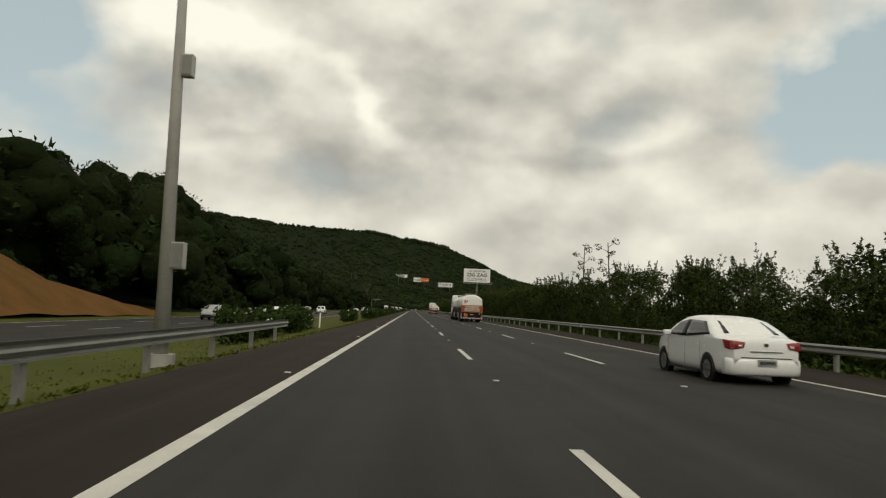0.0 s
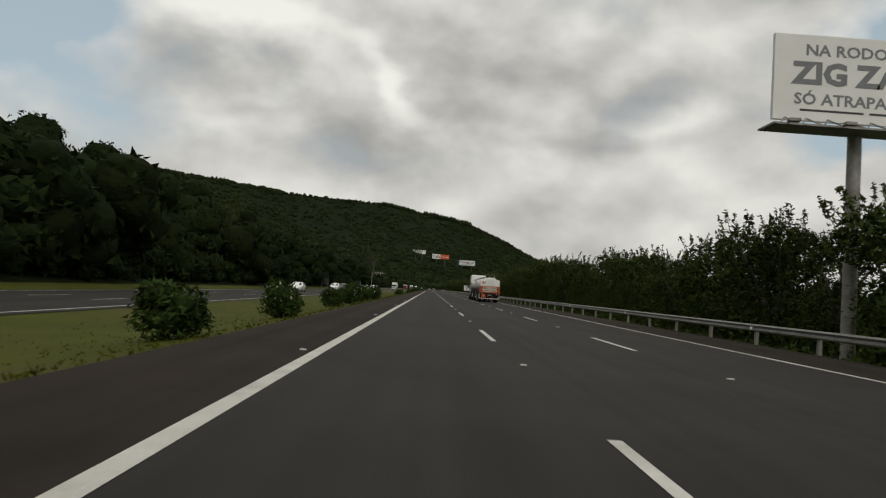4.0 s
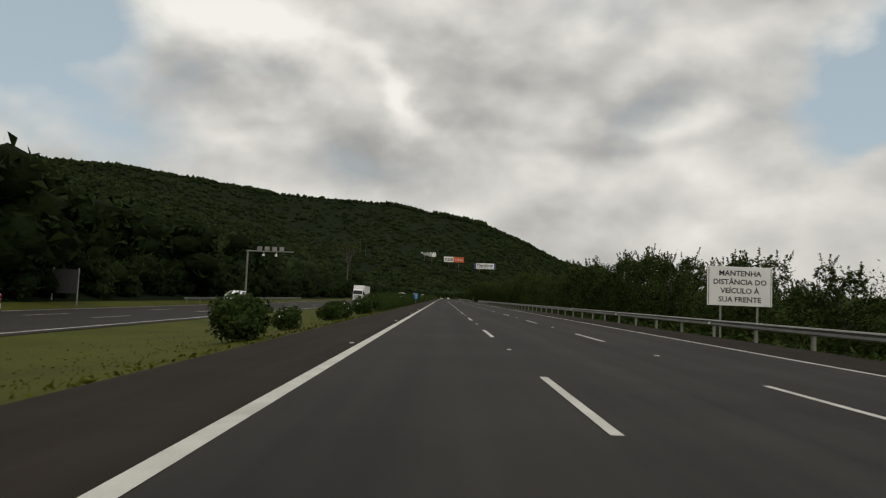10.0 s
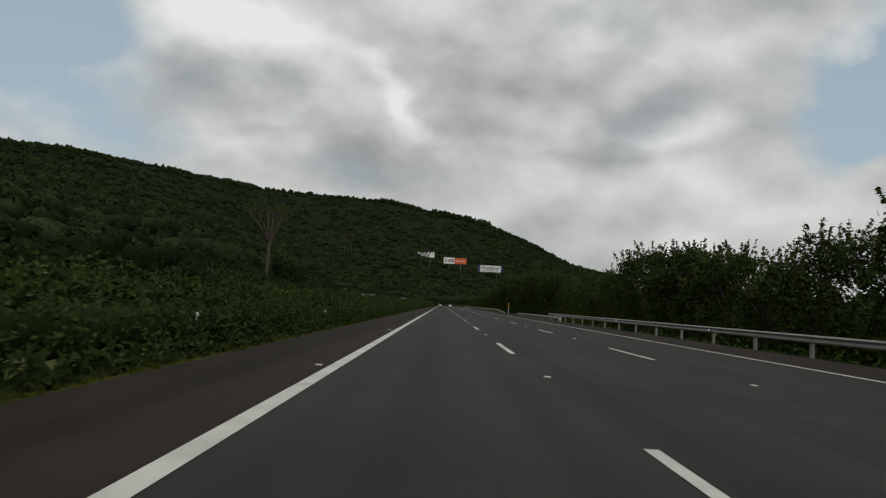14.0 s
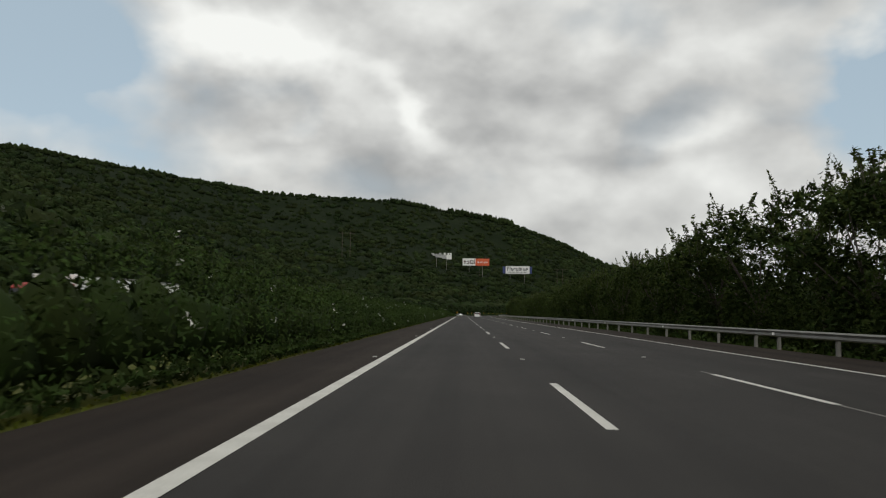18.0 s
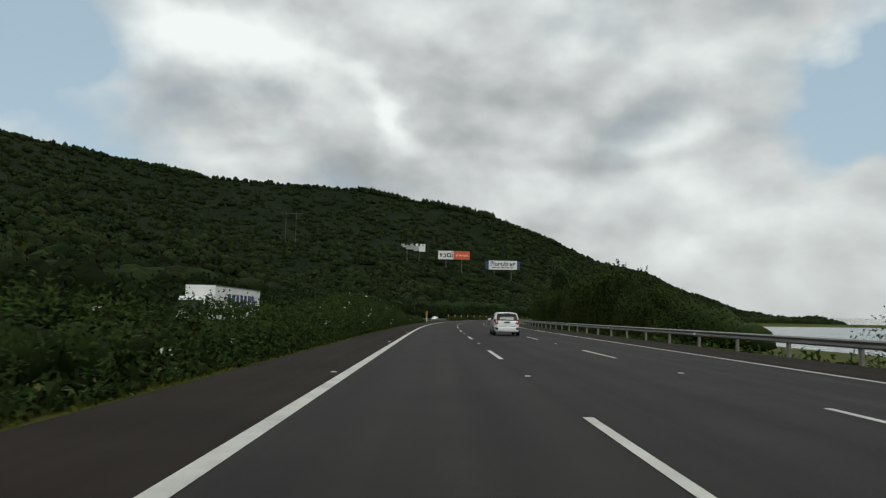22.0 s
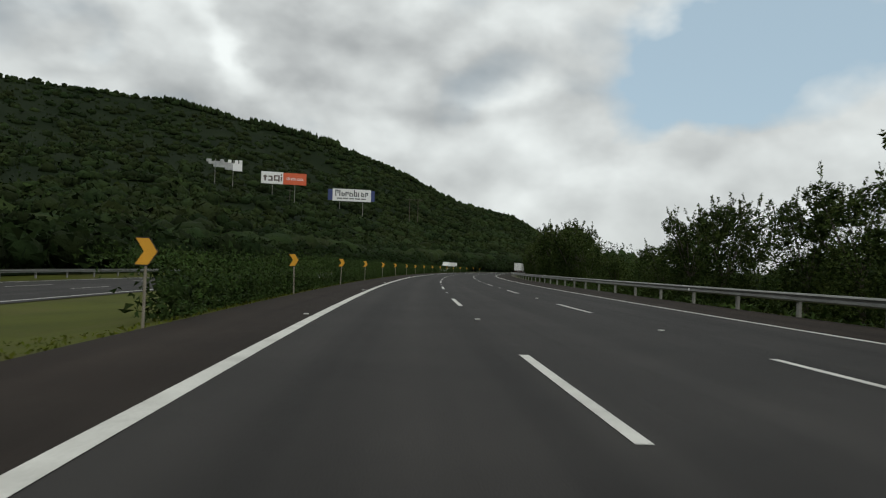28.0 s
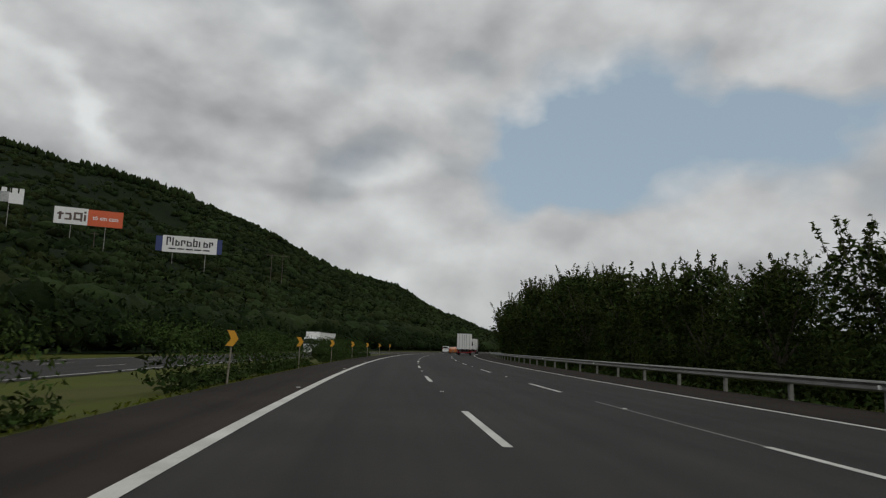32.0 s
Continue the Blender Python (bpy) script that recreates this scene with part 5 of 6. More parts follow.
tagged(new("lower_woods_leaves", leaves(np.concatenate(pts), np.array(size), WOODS_LEAF_SHADED, "lower_woods_leaves", 83)), "leaves of the woods at the foot of the hill", "woods", kind="stuff")

# grass blades on the median and the verge
pts = []
for n in range(22000):
    s = rnd.uniform(-15, 420) if rnd.random() < 0.85 else rnd.uniform(985, 1012)
    u = -2.35 - abs(rnd.gauss(0, 3.0))
    if u > -11.9:
        pts.append(tuple(at(s, u, ground_z(u) + 0.035)))
tagged(new("grass", leaves(np.array(pts), 0.026, BLADE, "grass", 91)), "short yellow-green grass on the median", "grass", kind="stuff")
pts = []
for n in range(16000):
    s, u = rnd.uniform(-15, 1200), -2.3 - abs(rnd.gauss(0, 0.22))
    pts.append(tuple(at(s, u, ground_z(u) + 0.03)))
tagged(new("shoulder_weeds", leaves(np.array(pts), 0.045, BLADE, "shoulder_weeds", 92)), "dry weeds along the edge of the shoulder", "weeds", kind="stuff")


# ---- vehicles ----
PAINT_WHITE = material("white_car_paint", (0.82, 0.83, 0.82), (0.88, 0.89, 0.88), 0.25, 0, 0.6, 8, 0.0, spec=0.5, coat=0.6)
PAINT_SILVER = material("silver_car_paint", (0.26, 0.27, 0.27), (0.33, 0.34, 0.34), 0.3, 0.5, 0.6, 8, 0.0, coat=0.5)
PAINT_DARK = material("dark_car_paint", (0.018, 0.019, 0.022), (0.03, 0.031, 0.035), 0.25, 0.1, 0.6, 8, 0.0, coat=0.6)
PAINT_RED = material("red_car_paint", (0.28, 0.025, 0.02), (0.36, 0.035, 0.03), 0.28, 0, 0.6, 8, 0.0, coat=0.6)
PAINT_ORANGE = material("orange_car_paint", (0.42, 0.13, 0.03), (0.50, 0.17, 0.04), 0.3, 0, 0.6, 8, 0.0, coat=0.5)
WINDOW = glass("tinted_window", (0.010, 0.012, 0.013), 0.04)
RUBBER = material("tyre_rubber", (0.009, 0.009, 0.009), (0.016, 0.016, 0.0155), 0.85, 0, 3, 40, 0.2, spec=0.2)
RIM = material("alloy_rim", (0.13, 0.13, 0.13), (0.20, 0.20, 0.20), 0.4, 0.2, 3, 30, 0.0)
STEEL_RIM = material("steel_rim", (0.016, 0.015, 0.014), (0.04, 0.038, 0.036), 0.5, 0.4, 3, 30, 0.0)
BLACK_PLASTIC = material("black_plastic", (0.012, 0.012, 0.013), (0.024, 0.024, 0.025), 0.6, 0, 3, 40, 0.05)
TAIL_RED = material("tail_lamp_red", (0.22, 0.012, 0.015), (0.32, 0.02, 0.022), 0.2, 0, 8, 60, 0.0, spec=0.6, coat=0.5)
LAMP_CLEAR = material("clear_lamp", (0.55, 0.55, 0.55), (0.70, 0.70, 0.70), 0.15, 0.2, 8, 60, 0.0, spec=0.6, coat=0.5)
PLATE = material("plate_grey", (0.30, 0.31, 0.31), (0.38, 0.39, 0.39), 0.5, 0, 4, 40, 0.0)
CHROME = material("chrome_trim", (0.50, 0.50, 0.50), (0.60, 0.60, 0.60), 0.15, 1.0, 4, 40, 0.0)
TANK_WHITE = material("white_tank_paint", (0.70, 0.69, 0.66), (0.80, 0.79, 0.76), 0.35, 0, 0.5, 6, 0.02, stain=(0.50, 0.48, 0.44), spec=0.5, grime=(1.70, (0.030, 0.027, 0.024)))
TANK_GREY = material("grimy_tank_steel", (0.40, 0.39, 0.37), (0.56, 0.55, 0.52), 0.35, 0.25, 0.5, 6, 0.02, stain=(0.20, 0.19, 0.17), spec=0.5)
CHASSIS = material("dirty_chassis", (0.005, 0.0048, 0.0045), (0.011, 0.0105, 0.010), 0.9, 0, 2, 20, 0.2)
WARN_ORANGE = material("warning_orange", (0.55, 0.11, 0.03), (0.66, 0.16, 0.05), 0.5, 0, 1, 20, 0.0)
WARN_DARK = material("warning_dark_red", (0.16, 0.03, 0.02), (0.22, 0.045, 0.03), 0.5, 0, 1, 20, 0.0)
WALK_GREY = material("walkway_grey", (0.13, 0.13, 0.13), (0.19, 0.19, 0.19), 0.6, 0.2, 1, 20, 0.05)


def loft(bm, rings, cap=True):
    rows = [[bm.verts.new(p) for p in ring] for ring in rings]
    n = len(rows[0])
    for a, b in zip(rows, rows[1:]):
        for k in range(n):
            bm.faces.new((a[k], a[(k + 1) % n], b[(k + 1) % n], b[k]))
    if cap:
        bm.faces.new(rows[0][::-1])
        bm.faces.new(rows[-1])
    bmesh.ops.recalc_face_normals(bm, faces=bm.faces)
    return bm


def lathe(bm, profile, seg=24, cx=0.0, cap=True):
    """Turns (radius, x) points round the x axis."""
    return loft(bm, [[(cx + x, r * math.cos(2 * math.pi * k / seg), r * math.sin(2 * math.pi * k / seg)) for k in range(seg)] for r, x in profile], cap)


def wheel_meshes(r, wide, rim_mat, spokes):
    bm = bmesh.new()
    lathe(bm, [(r * 0.64, -wide / 2 + 0.01), (r * 0.90, -wide / 2), (r, -wide / 2 + 0.035), (r, wide / 2 - 0.035), (r * 0.90, wide / 2), (r * 0.64, wide / 2 - 0.01)], 24, 0.0, False)
    lathe(bm, [(r * 0.62, -wide / 2 + 0.075), (r * 0.62, -wide / 2 + 0.085)], 20)
    tyre = bpy.data.meshes.new("tyre")
    bm.to_mesh(tyre)
    bm.free()
    tyre.materials.append(RUBBER)
    tyre.polygons.foreach_set("use_smooth", [True] * len(tyre.polygons))
    bm = bmesh.new()
    lathe(bm, [(r * 0.66, -wide / 2 + 0.02), (r * 0.60, -wide / 2 + 0.015), (r * 0.55, -wide / 2 + 0.05), (r * 0.54, wide / 2 - 0.05), (r * 0.66, wide / 2 - 0.02)], 20, 0.0, False)
    lathe(bm, [(r * 0.15, -wide / 2 + 0.02), (r * 0.13, -wide / 2 + 0.01), (r * 0.10, -wide / 2 + 0.09)], 10)
    for k in range(spokes):
        a = 2 * math.pi * k / spokes
        m = Matrix.Rotation(a, 4, "X")
        box(bm, -wide / 2 + 0.02, -wide / 2 + 0.05, -0.07 * r / 0.3, 0.07 * r / 0.3, r * 0.1, r * 0.62, 0.0, m)
    rim = bpy.data.meshes.new("rim")
    bm.to_mesh(rim)
    bm.free()
    rim.materials.append(rim_mat)
    return tyre, rim


CAR_WHEEL = wheel_meshes(0.30, 0.19, RIM, 5)
TRUCK_WHEEL = wheel_meshes(0.50, 0.30, STEEL_RIM, 8)


def add_wheel(parent, x, y, r0, r, meshes):
    w0 = new("wheel")
    w0.parent = parent
    w0.matrix_basis = Matrix.Translation((x, y, r)) @ Matrix.Rotation(math.pi if x > 0 else 0, 4, "Z") @ Matrix.Diagonal((r / r0, r / r0, r / r0, 1))
    share("tyre", meshes[0], w0)
    share("rim", meshes[1], w0)


def round_rect(y0, y1, hw, z, power=4.0, n=24, bow=0.0):
    out = []
    cy, hy = (y0 + y1) / 2, (y1 - y0) / 2
    for k in range(n):
        a = 2 * math.pi * (k + 0.5) / n
        c, s = math.cos(a), math.sin(a)
        d = (abs(c) ** power + abs(s) ** power) ** (-1 / power)
        out.append((hw * c * d, cy + hy * s * d, z + bow * (1 - (c * d) ** 2)))
    return out


PROFILES = {
    "sedan": (4.46, 0.865, 0.96, 1.475, 2.62, 0.315, [(-2.23, 0.66), (-2.215, 0.90), (-2.17, 1.00), (-1.90, 1.035), (-1.68, 1.06), (-1.28, 1.25), (-0.98, 1.38), (-0.6, 1.45), (-0.1, 1.475), (0.25, 1.44), (0.6, 1.32), (1.0, 1.12),
               (1.2, 1.02), (1.6, 0.95), (1.95, 0.85), (2.15, 0.73), (2.23, 0.55)]),
    "hatch": (3.99, 0.845, 0.97, 1.52, 2.53, 0.305, [(-1.995, 0.62), (-1.985, 0.80), (-1.95, 0.95), (-1.80, 1.22), (-1.67, 1.42), (-1.5, 1.475), (-1.0, 1.51), (-0.4, 1.52), (0.0, 1.485), (0.35, 1.385), (0.75, 1.2), (1.15, 0.995),
               (1.5, 0.90), (1.8, 0.79), (1.93, 0.70), (1.995, 0.55)]),
    "suv": (4.25, 0.88, 1.06, 1.65, 2.57, 0.34, [(-2.125, 0.70), (-2.11, 0.98), (-2.05, 1.12), (-1.92, 1.42), (-1.80, 1.57), (-1.4, 1.63), (-0.5, 1.65), (0.0, 1.62), (0.35, 1.52), (0.75, 1.3), (1.05, 1.12), (1.5, 1.02), (1.9, 0.92), (2.07, 0.8), (2.125, 0.6)]),
    "pickup": (5.1, 0.91, 1.07, 1.76, 3.05, 0.37, [(-2.55, 0.80), (-2.53, 1.05), (-2.0, 1.075), (-0.85, 1.08), (-0.78, 1.25), (-0.70, 1.60), (-0.5, 1.73), (0.1, 1.76), (0.5, 1.66), (0.85, 1.38), (1.2, 1.12), (1.8, 1.05), (2.3, 0.93), (2.5, 0.78), (2.55, 0.6)])}


def car(kind, paint, label, m, group="", rim=CAR_WHEEL):
    """kind: sedan, hatch, suv or pickup; y forward, standing on z = 0."""
    L, hw, belt, high, wb, wr, prof = PROFILES[kind]
    c = tagged(new("car" if kind != "pickup" else "pickup_truck"), label, "car" if kind != "pickup" else "pickup truck", group)
    ys, zs = [p[0] for p in prof], [p[1] for p in prof]
    peak = zs.index(max(zs))
    boxy = kind in ("hatch", "suv")

    def top(y):
        return float(np.interp(y, ys, zs))

    def plan(y):
        e = abs(y) / (L / 2)
        return hw * (1 - (0.20 if y < 0 else 0.30) * e ** (9 if y < 0 else 5) - 0.02 * e * e)

    def side_x(y, z):
        """Half the width of the shell at this place."""
        h = max(0.0, (z - belt) / (high - belt))
        low = max(0.0, (0.52 - z) / 0.3)
        return plan(y) * (1 - 0.25 * h ** 1.35 - 0.035 * low ** 2)

    def rear_y(z):
        return float(np.interp(z, zs[:peak + 1], ys[:peak + 1]))

    def under(y):
        e = abs(y) / (L / 2)
        return 0.22 + 0.16 * e ** 8

    stations = sorted(set(ys + [a + (b - a) * f for a, b in zip(ys, ys[1:]) for f in (0.5,)]))
    rings = []
    for y in stations:
        t, b = top(y), under(y)
        shoulder = min(belt, t - 0.07)
        half = [(0.80 * plan(y), b)] + [(side_x(y, z) * (0.97 if k == 0 else 1), z) for k, z in enumerate((b + 0.05, b + 0.16, (b + shoulder) / 2, shoulder - 0.10, shoulder))]
        for f in (0.3, 0.6, 0.85):
            z = shoulder + (t - 0.06 - shoulder) * f
            half.append((side_x(y, z), z))
        x = side_x(y, t - 0.06)
        half += [(x * 0.975, t - 0.048), (x * 0.90, t - 0.020), (x * 0.72, t + 0.002), (x * 0.36, t + 0.016)]
        rings.append([(x1, y, z1) for x1, z1 in half] + [(-x1, y, z1) for x1, z1 in reversed(half)])
    bm = bmesh.new()
    loft(bm, rings)
    body = part("body", bm, paint, c, smooth=True)

    def patch(name, mat, corners, rear=0, side=1, out=0.008, parent=None, lab="", n=6):
        """A thin panel that follows the shell; corners run round a quad in (y, z) on a side or (x, z) at the rear."""
        bm = bmesh.new()
        rows = []
        for i in range(n + 1):
            row = []
            for j in range(n + 1):
                a, b = i / n, j / n
                p = [(1 - a) * ((1 - b) * corners[0][k] + b * corners[1][k]) + a * ((1 - b) * corners[3][k] + b * corners[2][k]) for k in (0, 1)]
                row.append(bm.verts.new((p[0], rear_y(p[1]) - out, p[1] + out * 0.4) if rear > 0 else (p[0], float(np.interp(-p[1], [-v for v in zs[peak:]], ys[peak:])) + out, p[1] + out) if rear < 0 else (side * (side_x(p[0], p[1]) + out), p[0], p[1])))
            rows.append(row)
        for i in range(n):
            for j in range(n):
                bm.faces.new((rows[i][j], rows[i][j + 1], rows[i + 1][j + 1], rows[i + 1][j]))
        ext = bmesh.ops.extrude_face_region(bm, geom=list(bm.faces))
        shift = Vector((0, 0.03, 0)) if rear > 0 else Vector((0, -0.03, -0.01)) if rear < 0 else Vector((-side * 0.03, 0, 0))
        for v in ext["geom"]:
            if isinstance(v, bmesh.types.BMVert):
                v.co += shift
        bmesh.ops.recalc_face_normals(bm, faces=bm.faces)
        return part(name, bm, mat, parent or c, lab, True)

    wb0, wt = belt + 0.015, high - 0.105
    front = {"sedan": (0.98, 0.38), "hatch": (0.98, 0.20), "suv": (0.90, 0.20), "pickup": (1.0, 0.35)}[kind]
    back = {"sedan": (-1.42, -0.98), "hatch": (-1.36, -1.20), "suv": (-1.65, -1.55), "pickup": (-0.60, -0.55)}[kind]
    for side in (-1, 1):
        mid = -0.10 if kind != "pickup" else 0.15
        patch("side_window", WINDOW, [(mid + 0.025, wb0), (front[0], wb0 + 0.02), (front[1], wt - 0.06), (mid + 0.01, wt)], 0, side, 0.020, None, "dark tinted window")
        patch("side_window", WINDOW, [(back[0], wb0 + 0.09), (mid - 0.025, wb0), (mid - 0.03, wt), (back[1], wt - 0.03)], 0, side, 0.018, None, "dark tinted window")
        for y in (-wb / 2 - 0.02, wb / 2 - 0.02):
            bm = bmesh.new()
            rim_out = 0.028 if kind in ("hatch", "sedan") else 0.06
            lathe(bm, [(wr + rim_out, -0.03), (wr + rim_out - 0.005, 0.006), (wr - 0.06, 0.006), (wr - 0.06, -0.03)], 28, 0)
            bmesh.ops.transform(bm, matrix=Matrix.Translation((side * (side_x(y, wr + 0.2) + 0.002), y, wr + 0.015)) @ Matrix.Rotation(math.pi if side < 0 else 0, 4, "Z"), verts=bm.verts)
            part("wheel_arch", bm, BLACK_PLASTIC, c)
            add_wheel(c, side * (plan(y) - 0.075), y, 0.30, wr, rim)
        bm = bmesh.new()
        box(bm, min(side * hw * 0.96, side * (hw + 0.17)), max(side * hw * 0.96, side * (hw + 0.17)), front[0] - 0.22, front[0] - 0.08, belt + 0.0, belt + 0.13, 0.045)
        part("mirror", bm, paint, c)
        for y in (-0.62, 0.34):
            bm = bmesh.new()
            x = side_x(y, belt - 0.1) * side
            box(bm, x - 0.012, x + 0.012, y - 0.09, y + 0.09, belt - 0.125, belt - 0.098, 0.006)
            part("door_handle", bm, paint, c)
        for y in (-0.96, mid, 0.98):
            bm = bmesh.new()
            for z in np.linspace(0.32, belt - 0.06, 6)[:-1]:
                z1 = z + (belt - 0.38) / 5
                x = side_x(y, (z + z1) / 2)
                box(bm, side * x - 0.004, side * x + 0.003, y - 0.0025, y + 0.0025, z, z1)
            part("door_seam", bm, BLACK_PLASTIC, c)
        bm = bmesh.new()
        x = side * side_x(0, 0.27)
        box(bm, x - 0.03, x + 0.008, -wb / 2 + wr + 0.10, wb / 2 - wr - 0.10, 0.215, 0.255, 0.006)
        part("sill", bm, BLACK_PLASTIC, c)
        # lamps
        e = L / 2
        if boxy:
            lamp = patch("tail_light", TAIL_RED, [(-e + 0.075, belt - 0.22), (-e + 0.34, belt - 0.02), (-e + 0.36, belt + 0.05), (-e + 0.12, belt + 0.12)], 0, side, 0.010, None, "red wrap-round tail light")
            patch("lamp_face", TAIL_RED, [(side * hw * 0.62, belt - 0.20), (side * hw * 0.86, belt - 0.24), (side * hw * 0.90, belt + 0.10), (side * hw * 0.74, belt + 0.02)], 1, 1, 0.012, lamp)
            patch("lamp_stem", TAIL_RED, [(side * hw * 0.78, belt + 0.0), (side * hw * 0.89, belt + 0.0), (side * hw * 0.74, high - 0.16), (side * hw * 0.71, high - 0.16)], 1, 1, 0.014, lamp)
            patch("reversing_lamp", LAMP_CLEAR, [(side * hw * 0.72, belt - 0.13), (side * hw * 0.80, belt - 0.14), (side * hw * 0.80, belt - 0.03), (side * hw * 0.75, belt - 0.03)], 1, 1, 0.018, lamp, "", 2)
        else:
            lamp = patch("tail_light", TAIL_RED, [(-e + 0.06, belt - 0.19), (-e + 0.20, belt - 0.16), (-e + 0.27, belt + 0.02), (-e + 0.08, belt + 0.0)], 0, side, 0.010, None, "red tail light")
            patch("lamp_face", TAIL_RED, [(side * hw * 0.55, belt - 0.15), (side * hw * 0.83, belt - 0.19), (side * hw * 0.84, belt + 0.0), (side * hw * 0.50, belt - 0.03)], 1, 1, 0.012, lamp)
            patch("reversing_lamp", LAMP_CLEAR, [(side * hw * 0.58, belt - 0.13), (side * hw * 0.68, belt - 0.145), (side * hw * 0.68, belt - 0.09), (side * hw * 0.58, belt - 0.08)], 1, 1, 0.016, lamp, "", 2)
        patch("headlight", LAMP_CLEAR, [(e - 0.42, belt - 0.25), (e - 0.07, belt - 0.36), (e - 0.09, belt - 0.27), (e - 0.46, belt - 0.17)], 0, side, 0.010, None, "clear headlight")
        bm = bmesh.new()
        box(bm, min(side * hw * 0.45, side * hw * 0.74), max(side * hw * 0.45, side * hw * 0.74), e - 0.10, e + 0.006, belt - 0.36, belt - 0.26, 0.02)
        part("headlight", bm, LAMP_CLEAR, c, "clear headlight")
        if boxy:
            bm = bmesh.new()
            a = [(side * hw * x, -e + y, z) for x, y, z in ((0.66, -0.030, 0.50), (0.89, 0.020, 0.555), (0.87, 0.010, 0.40), (0.71, -0.020, 0.39))]
            b = [(x, y + 0.1, z) for x, y, z in a]
            loft(bm, [a, b])
            part("bumper_vent", bm, BLACK_PLASTIC, c)
    # rear and front glass
    if kind == "sedan":
        patch("rear_window", WINDOW, [(-hw * 0.70, 1.09), (hw * 0.70, 1.09), (hw * 0.56, 1.40), (-hw * 0.56, 1.40)], 1, 1, 0.008, None, "dark rear window")
    elif boxy:
        patch("rear_window", WINDOW, [(-hw * 0.80, belt + 0.0), (hw * 0.80, belt + 0.0), (hw * 0.70, high - 0.14), (-hw * 0.70, high - 0.14)], 1, 1, 0.018, None, "dark rear window")
    else:
        patch("rear_window", WINDOW, [(-hw * 0.72, 1.16), (hw * 0.72, 1.16), (hw * 0.62, 1.60), (-hw * 0.62, 1.60)], 1, 1, 0.008, None, "dark rear window")
    patch("windscreen", WINDOW, [(-hw * 0.80, belt + 0.09), (hw * 0.80, belt + 0.09), (hw * 0.62, high - 0.06), (-hw * 0.62, high - 0.06)], -1, 1, 0.010, None, "dark windscreen")
    e = L / 2
    bm = bmesh.new()
    box(bm, -0.33, 0.33, e - 0.05, e + 0.008, 0.40, 0.56, 0.02)
    part("grille", bm, BLACK_PLASTIC, c)
    bm = bmesh.new()
    ring = [(hw * x, -e + y, 0) for x, y in ((-0.935, 0.28), (-0.915, 0.12), (-0.84, 0.010), (-0.58, -0.028), (0.0, -0.042), (0.58, -0.028), (0.84, 0.010), (0.915, 0.12), (0.935, 0.28))]
    loft(bm, [[(x * f, y + d, z) for x, y, _ in ring] for z, f, d in ((0.25, 0.95, 0.05), (0.30, 0.985, 0.012), (0.40, 1.0, 0.0), (0.50, 1.0, 0.002), (0.58, 0.985, 0.016), (0.62, 0.95, 0.05))])
    part("rear_bumper", bm, paint, c, smooth=True)
    bm = bmesh.new()
    box(bm, -hw * 0.62, hw * 0.62, -e - 0.018, -e + 0.05, 0.615, 0.627)
    part("bumper_seam", bm, BLACK_PLASTIC, c)
    zp = 0.80 if boxy else 0.46
    yp = min(rear_y(zp), rear_y(zp + 0.12)) - 0.014 if zp > 0.65 else -e - 0.062
    bm = bmesh.new()
    box(bm, -0.20, 0.20, yp, yp + 0.04, zp, zp + 0.13, 0.004)
    pl = part("number_plate", bm, PLATE, c, "grey plate with dark bars")
    for k in range(7):
        bm = bmesh.new()
        box(bm, -0.165 + 0.048 * k, -0.130 + 0.048 * k, yp - 0.004, yp + 0.001, zp + 0.025, zp + 0.095)
        part("bar", bm, BLACK_PLASTIC, pl)
    bm = bmesh.new()
    zb = belt + 0.035 if boxy else belt - 0.07
    box(bm, -0.05, 0.05, rear_y(zb) - 0.022, rear_y(zb) + 0.02, zb - 0.035, zb + 0.035, 0.012)
    part("badge", bm, CHROME, c, "small chrome badge")
    if boxy:
        bm = bmesh.new()
        ym = rear_y(high - 0.10)
        box(bm, -hw * 0.70, hw * 0.70, ym - 0.10, ym + 0.16, high - 0.10, high - 0.055, 0.02)
        sp = part("roof_spoiler", bm, paint, c)
        bm = bmesh.new()
        box(bm, -0.20, 0.20, ym - 0.108, ym - 0.08, high - 0.093, high - 0.066, 0.006)
        part("brake_light", bm, TAIL_RED, sp)
        bm = bmesh.new()
        tube(bm, (0.02, rear_y(belt + 0.06) - 0.03, belt + 0.06), (-0.36, rear_y(belt + 0.08) - 0.025, belt + 0.085), 0.014)
        part("wiper", bm, BLACK_PLASTIC, c)
    elif kind == "sedan":
        bm = bmesh.new()
        box(bm, -0.34, 0.34, -e - 0.016, -e + 0.03, 0.735, 0.757, 0.006)
        part("chrome_strip", bm, CHROME, c)
    c.matrix_basis = m
    return c


def facing(s, u, z=0.0):
    return stand(s, u, z, 180)


